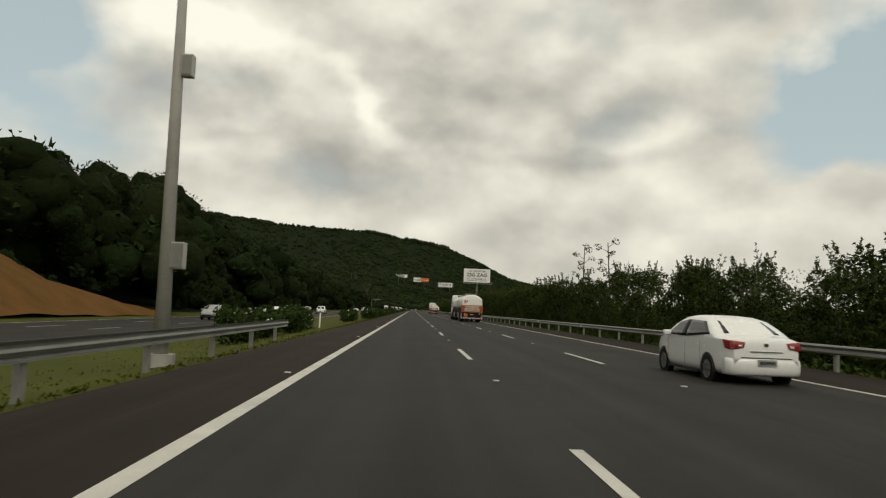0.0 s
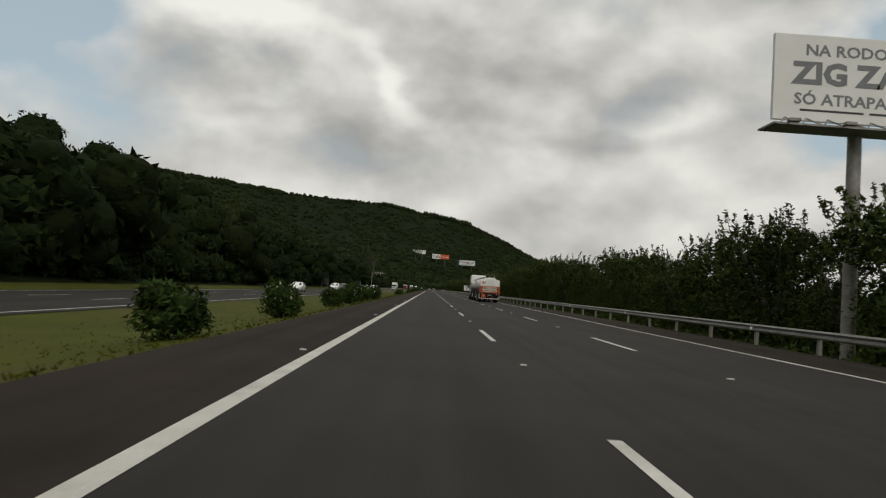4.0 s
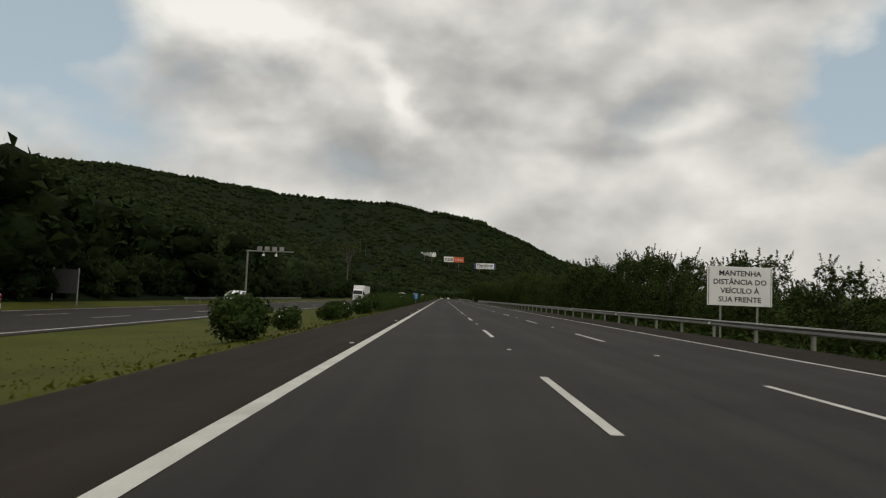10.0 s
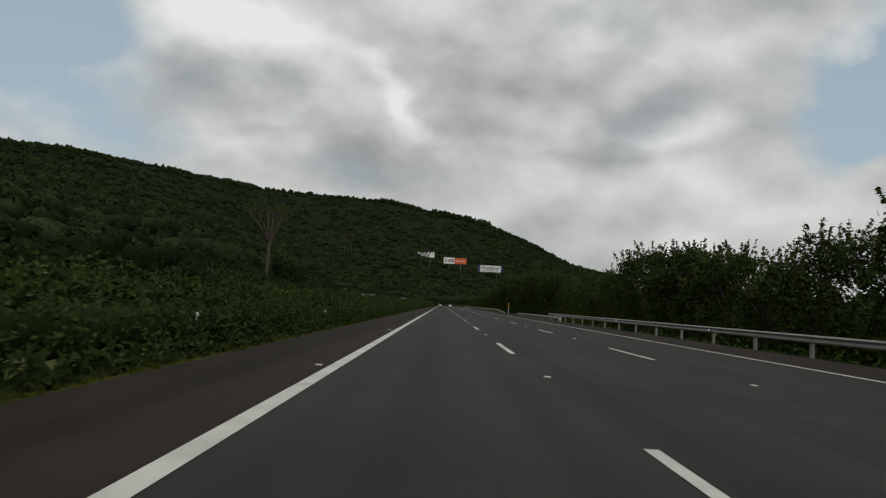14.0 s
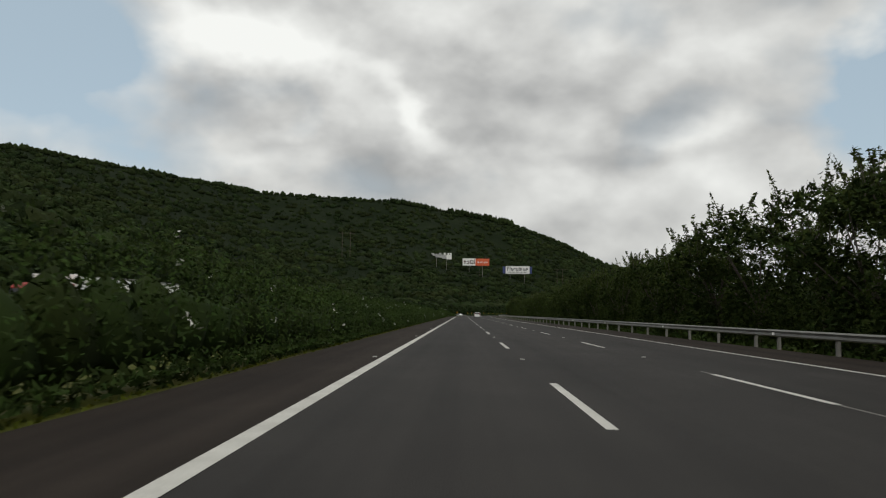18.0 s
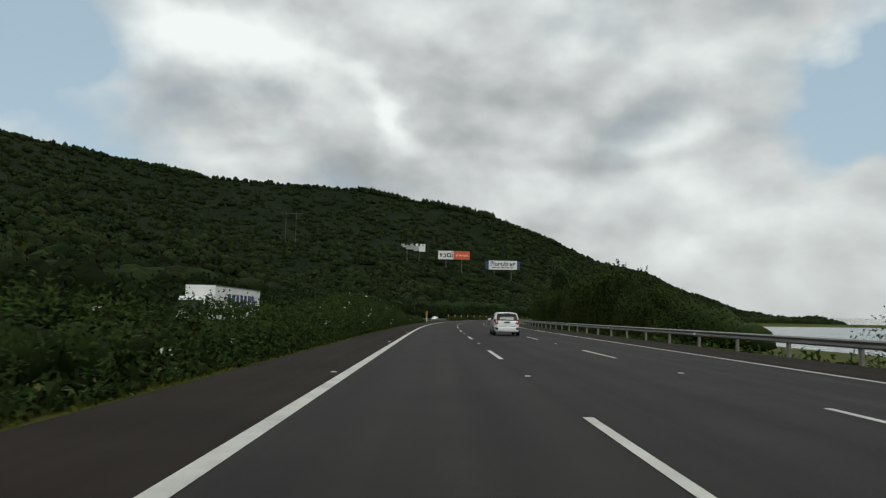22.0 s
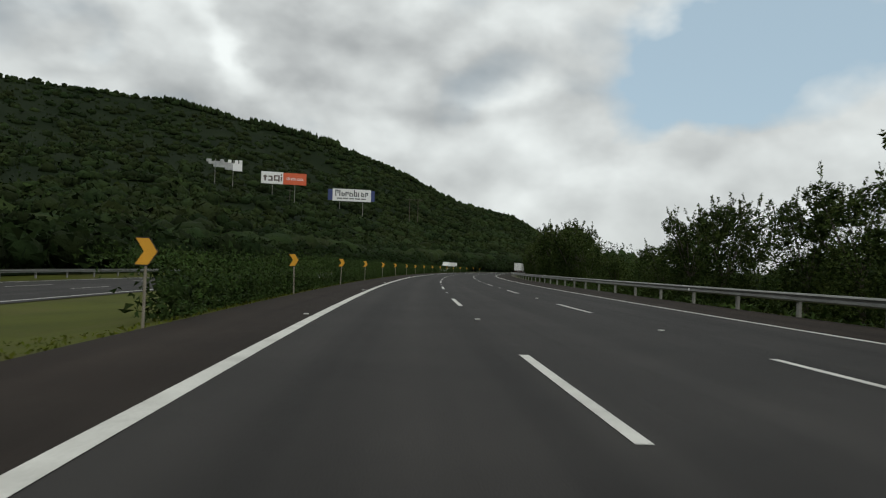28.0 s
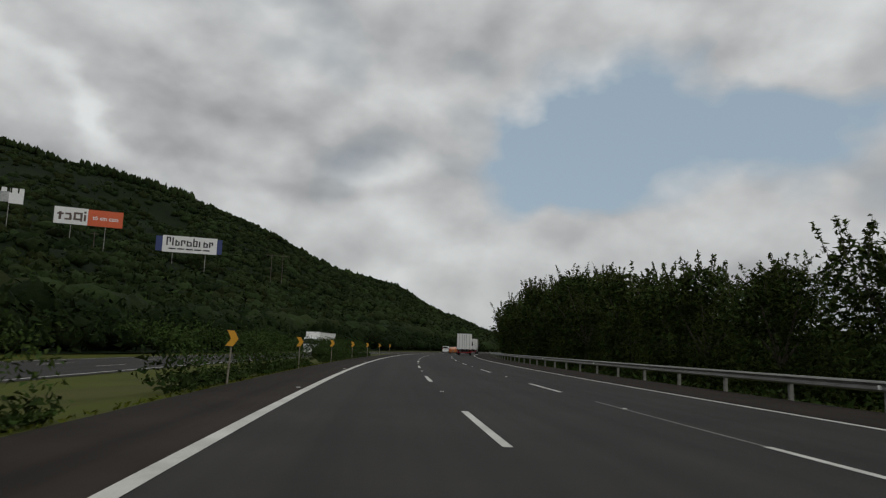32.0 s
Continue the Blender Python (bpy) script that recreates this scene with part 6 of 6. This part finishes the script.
car("sedan", PAINT_WHITE, "white four-door sedan driving on the outer lane", stand(6.0, 8.93, -0.05) @ Matrix.Diagonal((0.955, 0.955, 0.955, 1)))
car("hatch", PAINT_WHITE, "white compact hatchback with red tail lights on the road", stand(841.6, 5.95) @ Matrix.Diagonal((0.95, 0.95, 0.94, 1)))
OPP = -0.637
for kind, paint, label, s, u in (
        ("hatch", PAINT_SILVER, "silver hatchback on the opposite carriageway", 62, -18.25), ("sedan", PAINT_WHITE, "white sedan on the opposite carriageway", 95, -18.25), ("suv", PAINT_DARK, "dark compact suv on the opposite carriageway", 99, -14.75),
        ("suv", PAINT_WHITE, "white crossover on the opposite carriageway", 106, -18.25), ("pickup", PAINT_WHITE, "white pickup truck on the opposite carriageway", 146, -18.25), ("sedan", PAINT_WHITE, "white sedan on the opposite carriageway", 237, -18.0),
        ("suv", PAINT_WHITE, "white suv on the opposite carriageway", 279.5, -18.25), ("suv", PAINT_DARK, "dark suv on the opposite carriageway", 292.3, -18.1), ("hatch", PAINT_DARK, "dark hatchback on the opposite carriageway", 334, -18.25),
        ("hatch", PAINT_WHITE, "white hatchback on the opposite carriageway", 385, -21.6), ("suv", PAINT_WHITE, "white suv on the opposite carriageway", 377, -18.25), ("sedan", PAINT_WHITE, "white sedan on the opposite carriageway", 348, -21.0),
        ("suv", PAINT_WHITE, "white suv on the opposite carriageway", 430, -21.6), ("suv", PAINT_RED, "red suv on the opposite carriageway", 992, -21.8), ("sedan", PAINT_WHITE, "white sedan on the opposite carriageway", 1031, -18.4),
        ("sedan", PAINT_WHITE, "white sedan seen between the oleander bushes", 866, -18.25)):
    car(kind, paint, label, facing(s, u, OPP), "oncoming cars")
car("sedan", PAINT_ORANGE, "orange sedan far ahead in the bend", stand(1290, 5.2))
car("suv", PAINT_WHITE, "white suv far ahead in the bend", stand(1310, 1.8))


# trucks: y forward, the rear end at y = 0
def tank(parent, y0, y1, mat, rx=1.22, rz=1.10, zc=2.22, ribs=(), taper=0.0, seg=36):
    rings = []
    n = 2
    for y, f in ((y0, 0.80), (y0 + 0.05, 0.90), (y0 + 0.14, 0.97), (y0 + 0.28, 1.0), (y1 - 0.28, 1.0), (y1 - 0.14, 0.97), (y1 - 0.05, 0.90), (y1, 0.80)):
        k = 1 - taper * (y - y0) / (y1 - y0)
        rings.append([(rx * f * math.copysign(abs(math.cos(a)) ** 0.86, math.cos(a)), y, zc + rz * f * k * math.copysign(abs(math.sin(a)) ** 0.86, math.sin(a)) - (1 - k) * 0.5) for a in [2 * math.pi * j / seg for j in range(seg)]])
    bm = bmesh.new()
    loft(bm, rings)
    t = part("tank", bm, mat, parent, smooth=True)
    for y in ribs:
        bm = bmesh.new()
        loft(bm, [[(rx * f * math.copysign(abs(math.cos(a)) ** 0.86, math.cos(a)), y + d, zc + rz * f * math.copysign(abs(math.sin(a)) ** 0.86, math.sin(a))) for a in [2 * math.pi * j / seg for j in range(seg)]]
                  for d, f in ((-0.08, 1.0), (-0.05, 1.05), (0.05, 1.05), (0.08, 1.0))], False)
        part("rib", bm, mat, t, smooth=True)
    for k in range(7):
        y = y0 + (y1 - y0) * (k + 0.7) / 7.4
        for side in (-1, 1):
            bm = bmesh.new()
            box(bm, min(side * rx * 1.0, side * (rx + 0.015)), max(side * rx * 1.0, side * (rx + 0.015)), y - 0.06, y + 0.06, zc - 0.03, zc + 0.02)
            part("reflector", bm, WARN_DARK, t)
    return t


def emblem(parent, side, y0, z, mat=WALK_GREY, x=1.235):
    """Plain slanted shapes where a company mark stands."""
    for k in range(6):
        bm = bmesh.new()
        y = y0 - 0.34 * k
        box(bm, min(side * x, side * (x + 0.012)), max(side * x, side * (x + 0.012)), y - 0.20, y, z, z + 0.17)
        for v in bm.verts:
            v.co.y -= (v.co.z - z) * 0.4
            v.co.x -= side * 0.35 * abs(v.co.z - 2.25) ** 2 * 0.3
        part("emblem_shape", bm, mat, parent)
    bm = bmesh.new()
    box(bm, min(side * x, side * (x + 0.01)), max(side * x, side * (x + 0.01)), y0 - 2.1, y0 - 0.2, z - 0.10, z - 0.05)
    part("emblem_bar", bm, mat, parent)


def cab(parent, yf, paint, high=3.45, fairing=None):
    """A cab-over tractor cab with its front at yf."""
    hw, z0 = 1.20, 0.52
    c = new("cab")
    c.parent = parent
    bm = bmesh.new()
    secs = [(z0, yf - 0.12, yf - 1.95, 0.98), (z0 + 0.25, yf - 0.02, yf - 1.98, 1.0), (1.5, yf, yf - 2.0, 1.0), (1.75, yf - 0.02, yf - 2.0, 1.0), (2.72, yf - 0.22, yf - 2.0, 0.965), (2.95, yf - 0.42, yf - 2.0, 0.95),
            (high - 0.1, yf - 0.95, yf - 2.0, 0.90), (high, yf - 1.15, yf - 1.9, 0.82)]
    loft(bm, [round_rect(b, a, hw * f, z, 9, 28) for z, a, b, f in secs])
    part("cab_shell", bm, paint, c, smooth=False)
    bm = bmesh.new()
    a = [(-1.06, yf + 0.012, 1.78), (1.06, yf + 0.012, 1.78), (1.02, yf - 0.19, 2.66), (-1.02, yf - 0.19, 2.66)]
    bm.faces.new([bm.verts.new(p) for p in a])
    part("windscreen", bm, WINDOW, c)
    for side in (-1, 1):
        bm = bmesh.new()
        a = [(yf - 0.22, 1.76), (yf - 1.15, 1.76), (yf - 1.15, 2.55), (yf - 0.42, 2.60)]
        vs = [bm.verts.new((side * (hw * 0.995 + 0.014 - 0.035 * max(0, z - 1.75)), y, z)) for y, z in a]
        bm.faces.new(vs if side > 0 else vs[::-1])
        part("side_window", bm, WINDOW, c)
        bm = bmesh.new()
        box(bm, min(side * (hw - 0.02), side * (hw + 0.02)), max(side * (hw - 0.02), side * (hw + 0.02)), yf - (1.95 if high > 3.55 else 1.62), yf - 1.32, 1.15, high - (0.12 if high > 3.55 else 0.9), 0.04)
        part("rear_fairing", bm, fairing or WALK_GREY, c)
        bm = bmesh.new()
        box(bm, min(side * (hw + 0.05), side * (hw + 0.30)), max(side * (hw + 0.05), side * (hw + 0.30)), yf - 0.10, yf + 0.02, 1.70, 2.45, 0.04)
        part("mirror", bm, BLACK_PLASTIC if fairing is None else paint, c)
        bm = bmesh.new()
        lathe(bm, [(0.62, -0.02), (0.60, 0.02), (0.36, 0.02), (0.36, -0.02)], 26)
        bmesh.ops.transform(bm, matrix=Matrix.Translation((side * (hw + 0.0), yf - 1.25, 0.55)), verts=bm.verts)
        part("wheel_arch", bm, CHASSIS, c)
        bm = bmesh.new()
        box(bm, side * 0.95 - 0.17, side * 0.95 + 0.17, yf - 0.03, yf + 0.03, 0.62, 0.86, 0.03)
        part("headlight", bm, LAMP_CLEAR, c)
        for k in range(5):
            bm = bmesh.new()
            z = 2.0 + 0.22 * k
            box(bm, min(side * 0.35, side * 1.05), max(side * 0.35, side * 1.05), yf - 2.03, yf - 1.99, z, z + 0.03)
            part("back_crease", bm, paint, c)
    for k in range(4):
        bm = bmesh.new()
        box(bm, -0.85, 0.85, yf - 0.01, yf + 0.03, 0.98 + 0.16 * k, 1.06 + 0.16 * k, 0.01)
        part("grille_bar", bm, BLACK_PLASTIC, c)
    bm = bmesh.new()
    box(bm, -1.2, 1.2, yf - 0.35, yf + 0.06, 0.34, 0.60, 0.05)
    part("bumper", bm, paint, c)
    for side in (-1, 1):
        add_wheel(parent, side * 1.02, yf - 1.25, 0.50, 0.50, TRUCK_WHEEL)
    return c


def rear_end(parent, text, panel_mat):
    """Striped warning board, lights, striped bumper."""
    bm = bmesh.new()
    box(bm, -1.25, 1.25, -0.06, 0.0, 1.15, 1.92, 0.01)
    brd = part("warning_board", bm, panel_mat, parent, "orange warning board with dark stripes")
    for side in (-1, 1):
        for k in range(3):
            bm = bmesh.new()
            z = 1.17 + 0.24 * k
            pts = [(0.86, z), (1.24, z - 0.0 + 0.16), (1.24, min(1.91, z + 0.28)), (0.86, min(1.91, z + 0.12))]
            vs = [bm.verts.new((side * x, -0.065, zz)) for x, zz in pts]
            bm.faces.new(vs if side > 0 else vs[::-1])
            part("stripe", bm, WARN_DARK, brd)
    bm = bmesh.new()
    box(bm, -0.85, 0.85, -0.085, -0.06, 1.28, 1.84, 0.006)
    part("plate", bm, material("cream_plate", (0.56, 0.52, 0.42), (0.64, 0.60, 0.50), 0.5), brd, "cream plate with black lettering")
    letters("VEÍCULO LONGO", 0.20, BLACK_PLASTIC, brd, Matrix.Translation((0, -0.09, 1.67)), bold=0.004, wide=0.82)
    letters("COMPRIMENTO", 0.13, BLACK_PLASTIC, brd, Matrix.Translation((-0.32, -0.09, 1.41)), bold=0.003, wide=0.75)
    for k in range(4):
        bm = bmesh.new()
        box(bm, 0.24 + 0.14 * k, 0.34 + 0.14 * k, -0.09, -0.086, 1.35, 1.47)
        part("bar", bm, BLACK_PLASTIC, brd)
    bm = bmesh.new()
    box(bm, -1.2, 1.2, -0.02, 0.25, 0.40, 0.52, 0.01)
    bp = part("rear_bumper", bm, WHITE_BOARD, parent, "red and white striped bumper bar")
    for k in range(9):
        bm = bmesh.new()
        vs = [bm.verts.new(p) for p in ((-1.19 + 0.264 * k, -0.026, 0.405), (-1.06 + 0.264 * k, -0.026, 0.405), (-0.98 + 0.264 * k, -0.026, 0.515), (-1.11 + 0.264 * k, -0.026, 0.515))]
        bm.faces.new(vs)
        part("stripe", bm, TAIL_RED, bp)
    bm = bmesh.new()
    box(bm, -1.15, 1.15, 0.02, 0.3, 0.72, 1.1, 0.02)
    part("light_bar", bm, CHASSIS, parent)
    for x in (-1.02, -0.86, 0.86, 1.02):
        bm = bmesh.new()
        tube(bm, (x, 0.03, 0.98), (x, -0.015, 0.98), 0.065, 0.065, 14)
        part("tail_light", bm, TAIL_RED if abs(x) > 0.9 else LAMP_CLEAR, parent)
    bm = bmesh.new()
    box(bm, -0.20, 0.20, -0.012, 0.02, 0.80, 0.93, 0.004)
    pl = part("number_plate", bm, PLATE, parent, "grey plate with dark bars")
    for k in range(7):
        bm = bmesh.new()
        box(bm, -0.165 + 0.048 * k, -0.130 + 0.048 * k, -0.016, -0.012, 0.825, 0.90)
        part("bar", bm, BLACK_PLASTIC, pl)
    bm = bmesh.new()
    box(bm, -0.92, -0.5, -0.012, 0.01, 0.60, 0.95, 0.004)
    part("hazard_panel", bm, WARN_ORANGE, parent, "plain orange hazard panel")
    for side in (-1, 1):
        for k in range(2):
            bm = bmesh.new()
            box(bm, side * (0.95 + 0.02 * k) - 0.08, side * (0.95 + 0.02 * k) + 0.08, 0.2, 0.24, 0.15, 0.6)
            part("mudflap", bm, RUBBER, parent)


def side_guard(parent, side, y0, y1):
    g0 = new("side_guard")
    g0.parent = parent
    for z in (0.46, 0.92):
        bm = bmesh.new()
        box(bm, min(side * 1.16, side * 1.22), max(side * 1.16, side * 1.22), y0, y1, z, z + 0.11, 0.01)
        part("rail", bm, TANK_GREY, g0)
    for y in (y0, y1 - 0.08):
        bm = bmesh.new()
        box(bm, min(side * 1.16, side * 1.22), max(side * 1.16, side * 1.22), y, y + 0.08, 0.57, 0.92)
        part("upright", bm, TANK_GREY, g0)


def tanker(style, label, m, length=20.0):
    t = tagged(new("tanker_truck"), label, "tanker truck", "tanker trucks")
    yf = length
    tm = TANK_WHITE
    mid = length * 0.49
    if style == "ribbed":
        tank(t, 0.05, mid, tm, 1.24, 1.02, 2.12, [0.9, 2.2, 3.6, 5.0, 6.4, 7.8, mid - 0.4])
        tank(t, mid + 0.25, yf - 3.15, tm, 1.22, 1.00, 2.10, [mid + 0.8, mid + 1.9, mid + 3.0, mid + 4.1, mid + 5.2, mid + 6.4])
        for y in (2.0, 7.0, mid + 4):
            bm = bmesh.new()
            box(bm, -0.55, 0.55, y, y + 1.9, 3.06, 3.34, 0.04)
            part("hatch_box", bm, WALK_GREY, t, "dark grey hatch box on the tank top")
    else:
        tank(t, 0.05, mid, tm, 1.24, 0.95, 2.02)
        tank(t, mid + 0.05, yf - 2.75, tm, 1.22, 0.92, 1.98)
        for y0, y1, z in ((0.1, mid - 0.05, 2.74), (mid + 0.1, yf - 2.7, 2.66)):
            for side in (-1, 1):
                bm = bmesh.new()
                a = [(side * 0.78, y0, z), (side * 0.78, y1, z), (side * 0.66, y1 - 0.25, z + 0.30), (side * 0.66, y0 + 0.1, z + 0.30)]
                b = [(x - side * 0.04, y, zz) for x, y, zz in a]
                loft(bm, [a, b])
                part("walkway_skirt", bm, WALK_GREY, t, "long dark grey skirt along the tank top")
        for x in (-0.35, 0.30):
            bm = bmesh.new()
            for k in range(8):
                a0, a1 = math.pi * k / 8, math.pi * (k + 1) / 8
                tube(bm, (x + 0.22 * math.cos(a0), 0.1, 3.12 + 0.30 * math.sin(a0)), (x + 0.22 * math.cos(a1), 0.1, 3.12 + 0.30 * math.sin(a1)), 0.025, 0.025, 6)
            part("hand_loop", bm, WALK_GREY, t)
        lad = new("ladder")
        lad.parent = t
        for x in (-0.15, 0.45):
            bm = bmesh.new()
            tube(bm, (x, -0.10, 1.9), (x, -0.02, 3.1), 0.03)
            part("ladder_rail", bm, TANK_WHITE, lad)
        for k in range(5):
            bm = bmesh.new()
            tube(bm, (-0.15, -0.08, 2.0 + 0.24 * k), (0.45, -0.08, 2.0 + 0.24 * k), 0.02)
            part("rung", bm, TANK_WHITE, lad)
    for side in (-1, 1):
        emblem(t, side, mid - 3.2, 2.38)
        emblem(t, side, yf - 4.2, 2.32)
    bm = bmesh.new()
    for pts in (((-0.98, 2.30), (-0.78, 2.30), (-0.70, 2.52), (-0.90, 2.52)), ((-0.78, 2.22), (-0.62, 2.16), (-0.66, 2.32), (-0.80, 2.34))):
        loft(bm, [[(x, y, z) for x, z in pts] for y in (-0.03, 0.10)])
    part("rear_emblem", bm, WARN_ORANGE, t, "plain orange shape on the tank end")
    bm = bmesh.new()
    for pts in (((-0.68, 2.34), (-0.56, 2.34), (-0.48, 2.52), (-0.60, 2.52)), ((-0.92, 2.16), (-0.80, 2.16), (-0.76, 2.26), (-0.88, 2.26))):
        loft(bm, [[(x, y, z) for x, z in pts] for y in (-0.03, 0.10)])
    part("rear_emblem", bm, WALK_GREY, t, "plain grey shape on the tank end")
    bm = bmesh.new()
    box(bm, -1.16, 1.16, -0.02, 0.10, 1.95, 2.72, 0.05)
    part("end_panel", bm, PAINT_WHITE, t, "white panel closing the tank end")
    bm = bmesh.new()
    for side in (-1, 1):
        box(bm, side * 0.45 - 0.08, side * 0.45 + 0.08, 0.2, yf - 1.0, 0.78, 1.12)
    part("chassis", bm, CHASSIS, t)
    # cradle widened into dark boxes that stand for the grimy, shaded lower sides
    bm = bmesh.new()
    box(bm, -1.14, 1.14, 0.6, mid - 0.6, 0.95, 1.50, 0.06)
    box(bm, -1.14, 1.14, mid + 0.5, yf - 3.3, 0.95, 1.48, 0.06)
    part("tank_cradle", bm, CHASSIS, t)
    axles = (2.0, 3.25, 4.5, mid - 0.3, mid + 0.95, yf - 5.4, yf - 4.15)
    for y in axles:
        for side in (-1, 1):
            add_wheel(t, side * 1.02, y, 0.50, 0.50, TRUCK_WHEEL)
        bm = bmesh.new()
        tube(bm, (-1.0, y, 0.5), (1.0, y, 0.5), 0.09)
        part("axle", bm, CHASSIS, t)
    for y0, y1 in ((1.3, 5.2), (mid - 1.0, mid + 1.65), (yf - 6.1, yf - 3.5)):
        for side in (-1, 1):
            bm = bmesh.new()
            box(bm, min(side * 0.88, side * 1.22), max(side * 0.88, side * 1.22), y0, y1, 1.08, 1.14, 0.02)
            part("mudguard", bm, CHASSIS, t)
    for side in (-1, 1):
        side_guard(t, side, 0.3, 1.2)
        side_guard(t, side, 5.7, 8.2)
        side_guard(t, side, mid + 2.2, mid + 3.9)
        bm = bmesh.new()
        tube(bm, (side * 1.0, yf - 3.35, 0.75), (side * 1.0, yf - 2.55, 0.75), 0.30, 0.30, 18)
        part("fuel_tank", bm, ZINC, t)
    rear_end(t, "", WARN_ORANGE)
    cab(t, yf, PAINT_WHITE, 3.5 if style == "ribbed" else 3.68, None)
    t.matrix_basis = m
    return t


tanker("ribbed", "white ribbed tanker truck with an orange rear board", stand(71.0, 8.85), 23.0)
tanker("smooth", "white and grey tanker truck with grimy lower sides", stand(215.9, 9.0), 22.7)
tanker("smooth", "white tanker truck on the opposite carriageway behind the bushes", facing(946.5, -18.4, OPP), 20.5)


def box_truck(label, m, long=8.0, tall=2.75, cab_paint=None, marks=False):
    t = tagged(new("box_truck"), label, "box truck", "box trucks")
    bm = bmesh.new()
    box(bm, -1.27, 1.27, 0.0, long, 1.05, 1.05 + tall, 0.03)
    cargo = part("cargo_box", bm, WHITE_BOARD, t)
    for side in (-1, 1):
        for z in (1.05, 1.05 + tall - 0.1):
            bm = bmesh.new()
            box(bm, min(side * 1.27, side * 1.29), max(side * 1.27, side * 1.29), 0, long, z, z + 0.1)
            part("edge_rail", bm, ZINC, cargo)
        if marks:
            for k in range(7):
                bm = bmesh.new()
                y = 2.2 + k * 1.2
                box(bm, min(side * 1.27, side * 1.285), max(side * 1.27, side * 1.285), y, y + 0.8, 2.2, 3.3)
                part("print_bar", bm, BLUE_BOARD, cargo)
    bm = bmesh.new()
    box(bm, -0.012, 0.012, -0.012, 0.0, 1.15, 1.0 + tall)
    part("door_gap", bm, BLACK_PLASTIC, cargo)
    for x in (-0.9, -0.35, 0.35, 0.9):
        bm = bmesh.new()
        tube(bm, (x, -0.03, 1.1), (x, -0.03, 1.0 + tall), 0.02)
        part("lock_rod", bm, ZINC, cargo)
    bm = bmesh.new()
    for side in (-1, 1):
        box(bm, side * 0.42 - 0.07, side * 0.42 + 0.07, 0.1, long + 1.6, 0.72, 1.05)
    part("chassis", bm, CHASSIS, t)
    bm = bmesh.new()
    box(bm, -1.2, 1.2, -0.02, 0.12, 0.45, 0.60, 0.01)
    part("rear_bumper", bm, TAIL_RED, t, "red bumper bar")
    for side in (-1, 1):
        bm = bmesh.new()
        box(bm, side * 1.05 - 0.14, side * 1.05 + 0.14, -0.04, 0.05, 0.72, 0.86, 0.01)
        part("tail_light", bm, TAIL_RED, t)
        for y in (1.6, 2.85):
            add_wheel(t, side * 1.02, y, 0.50, 0.48, TRUCK_WHEEL)
    cab(t, long + 2.15, cab_paint or PAINT_WHITE, 2.95)
    t.matrix_basis = m
    return t


box_truck("white box truck on the opposite carriageway behind the hedge", facing(530, -18.2, OPP), 13.0, 2.85)
box_truck("white box truck with a red cab behind the hedge", facing(699, -18.2, OPP), 12.0, 2.4, PAINT_RED)
box_truck("long white box truck with dark printed bars behind the hedge", facing(869, -18.2, OPP), 13.5, 2.9, None, True)
box_truck("white box truck on the opposite carriageway in the bend", facing(1270, -18.2, OPP), 13.0, 2.9)
box_truck("white box truck far ahead on the outer lane", stand(1256, 8.7), 8.0, 2.7)
box_truck("white box truck far ahead in the bend", stand(1300, 8.7), 7.0, 2.5)
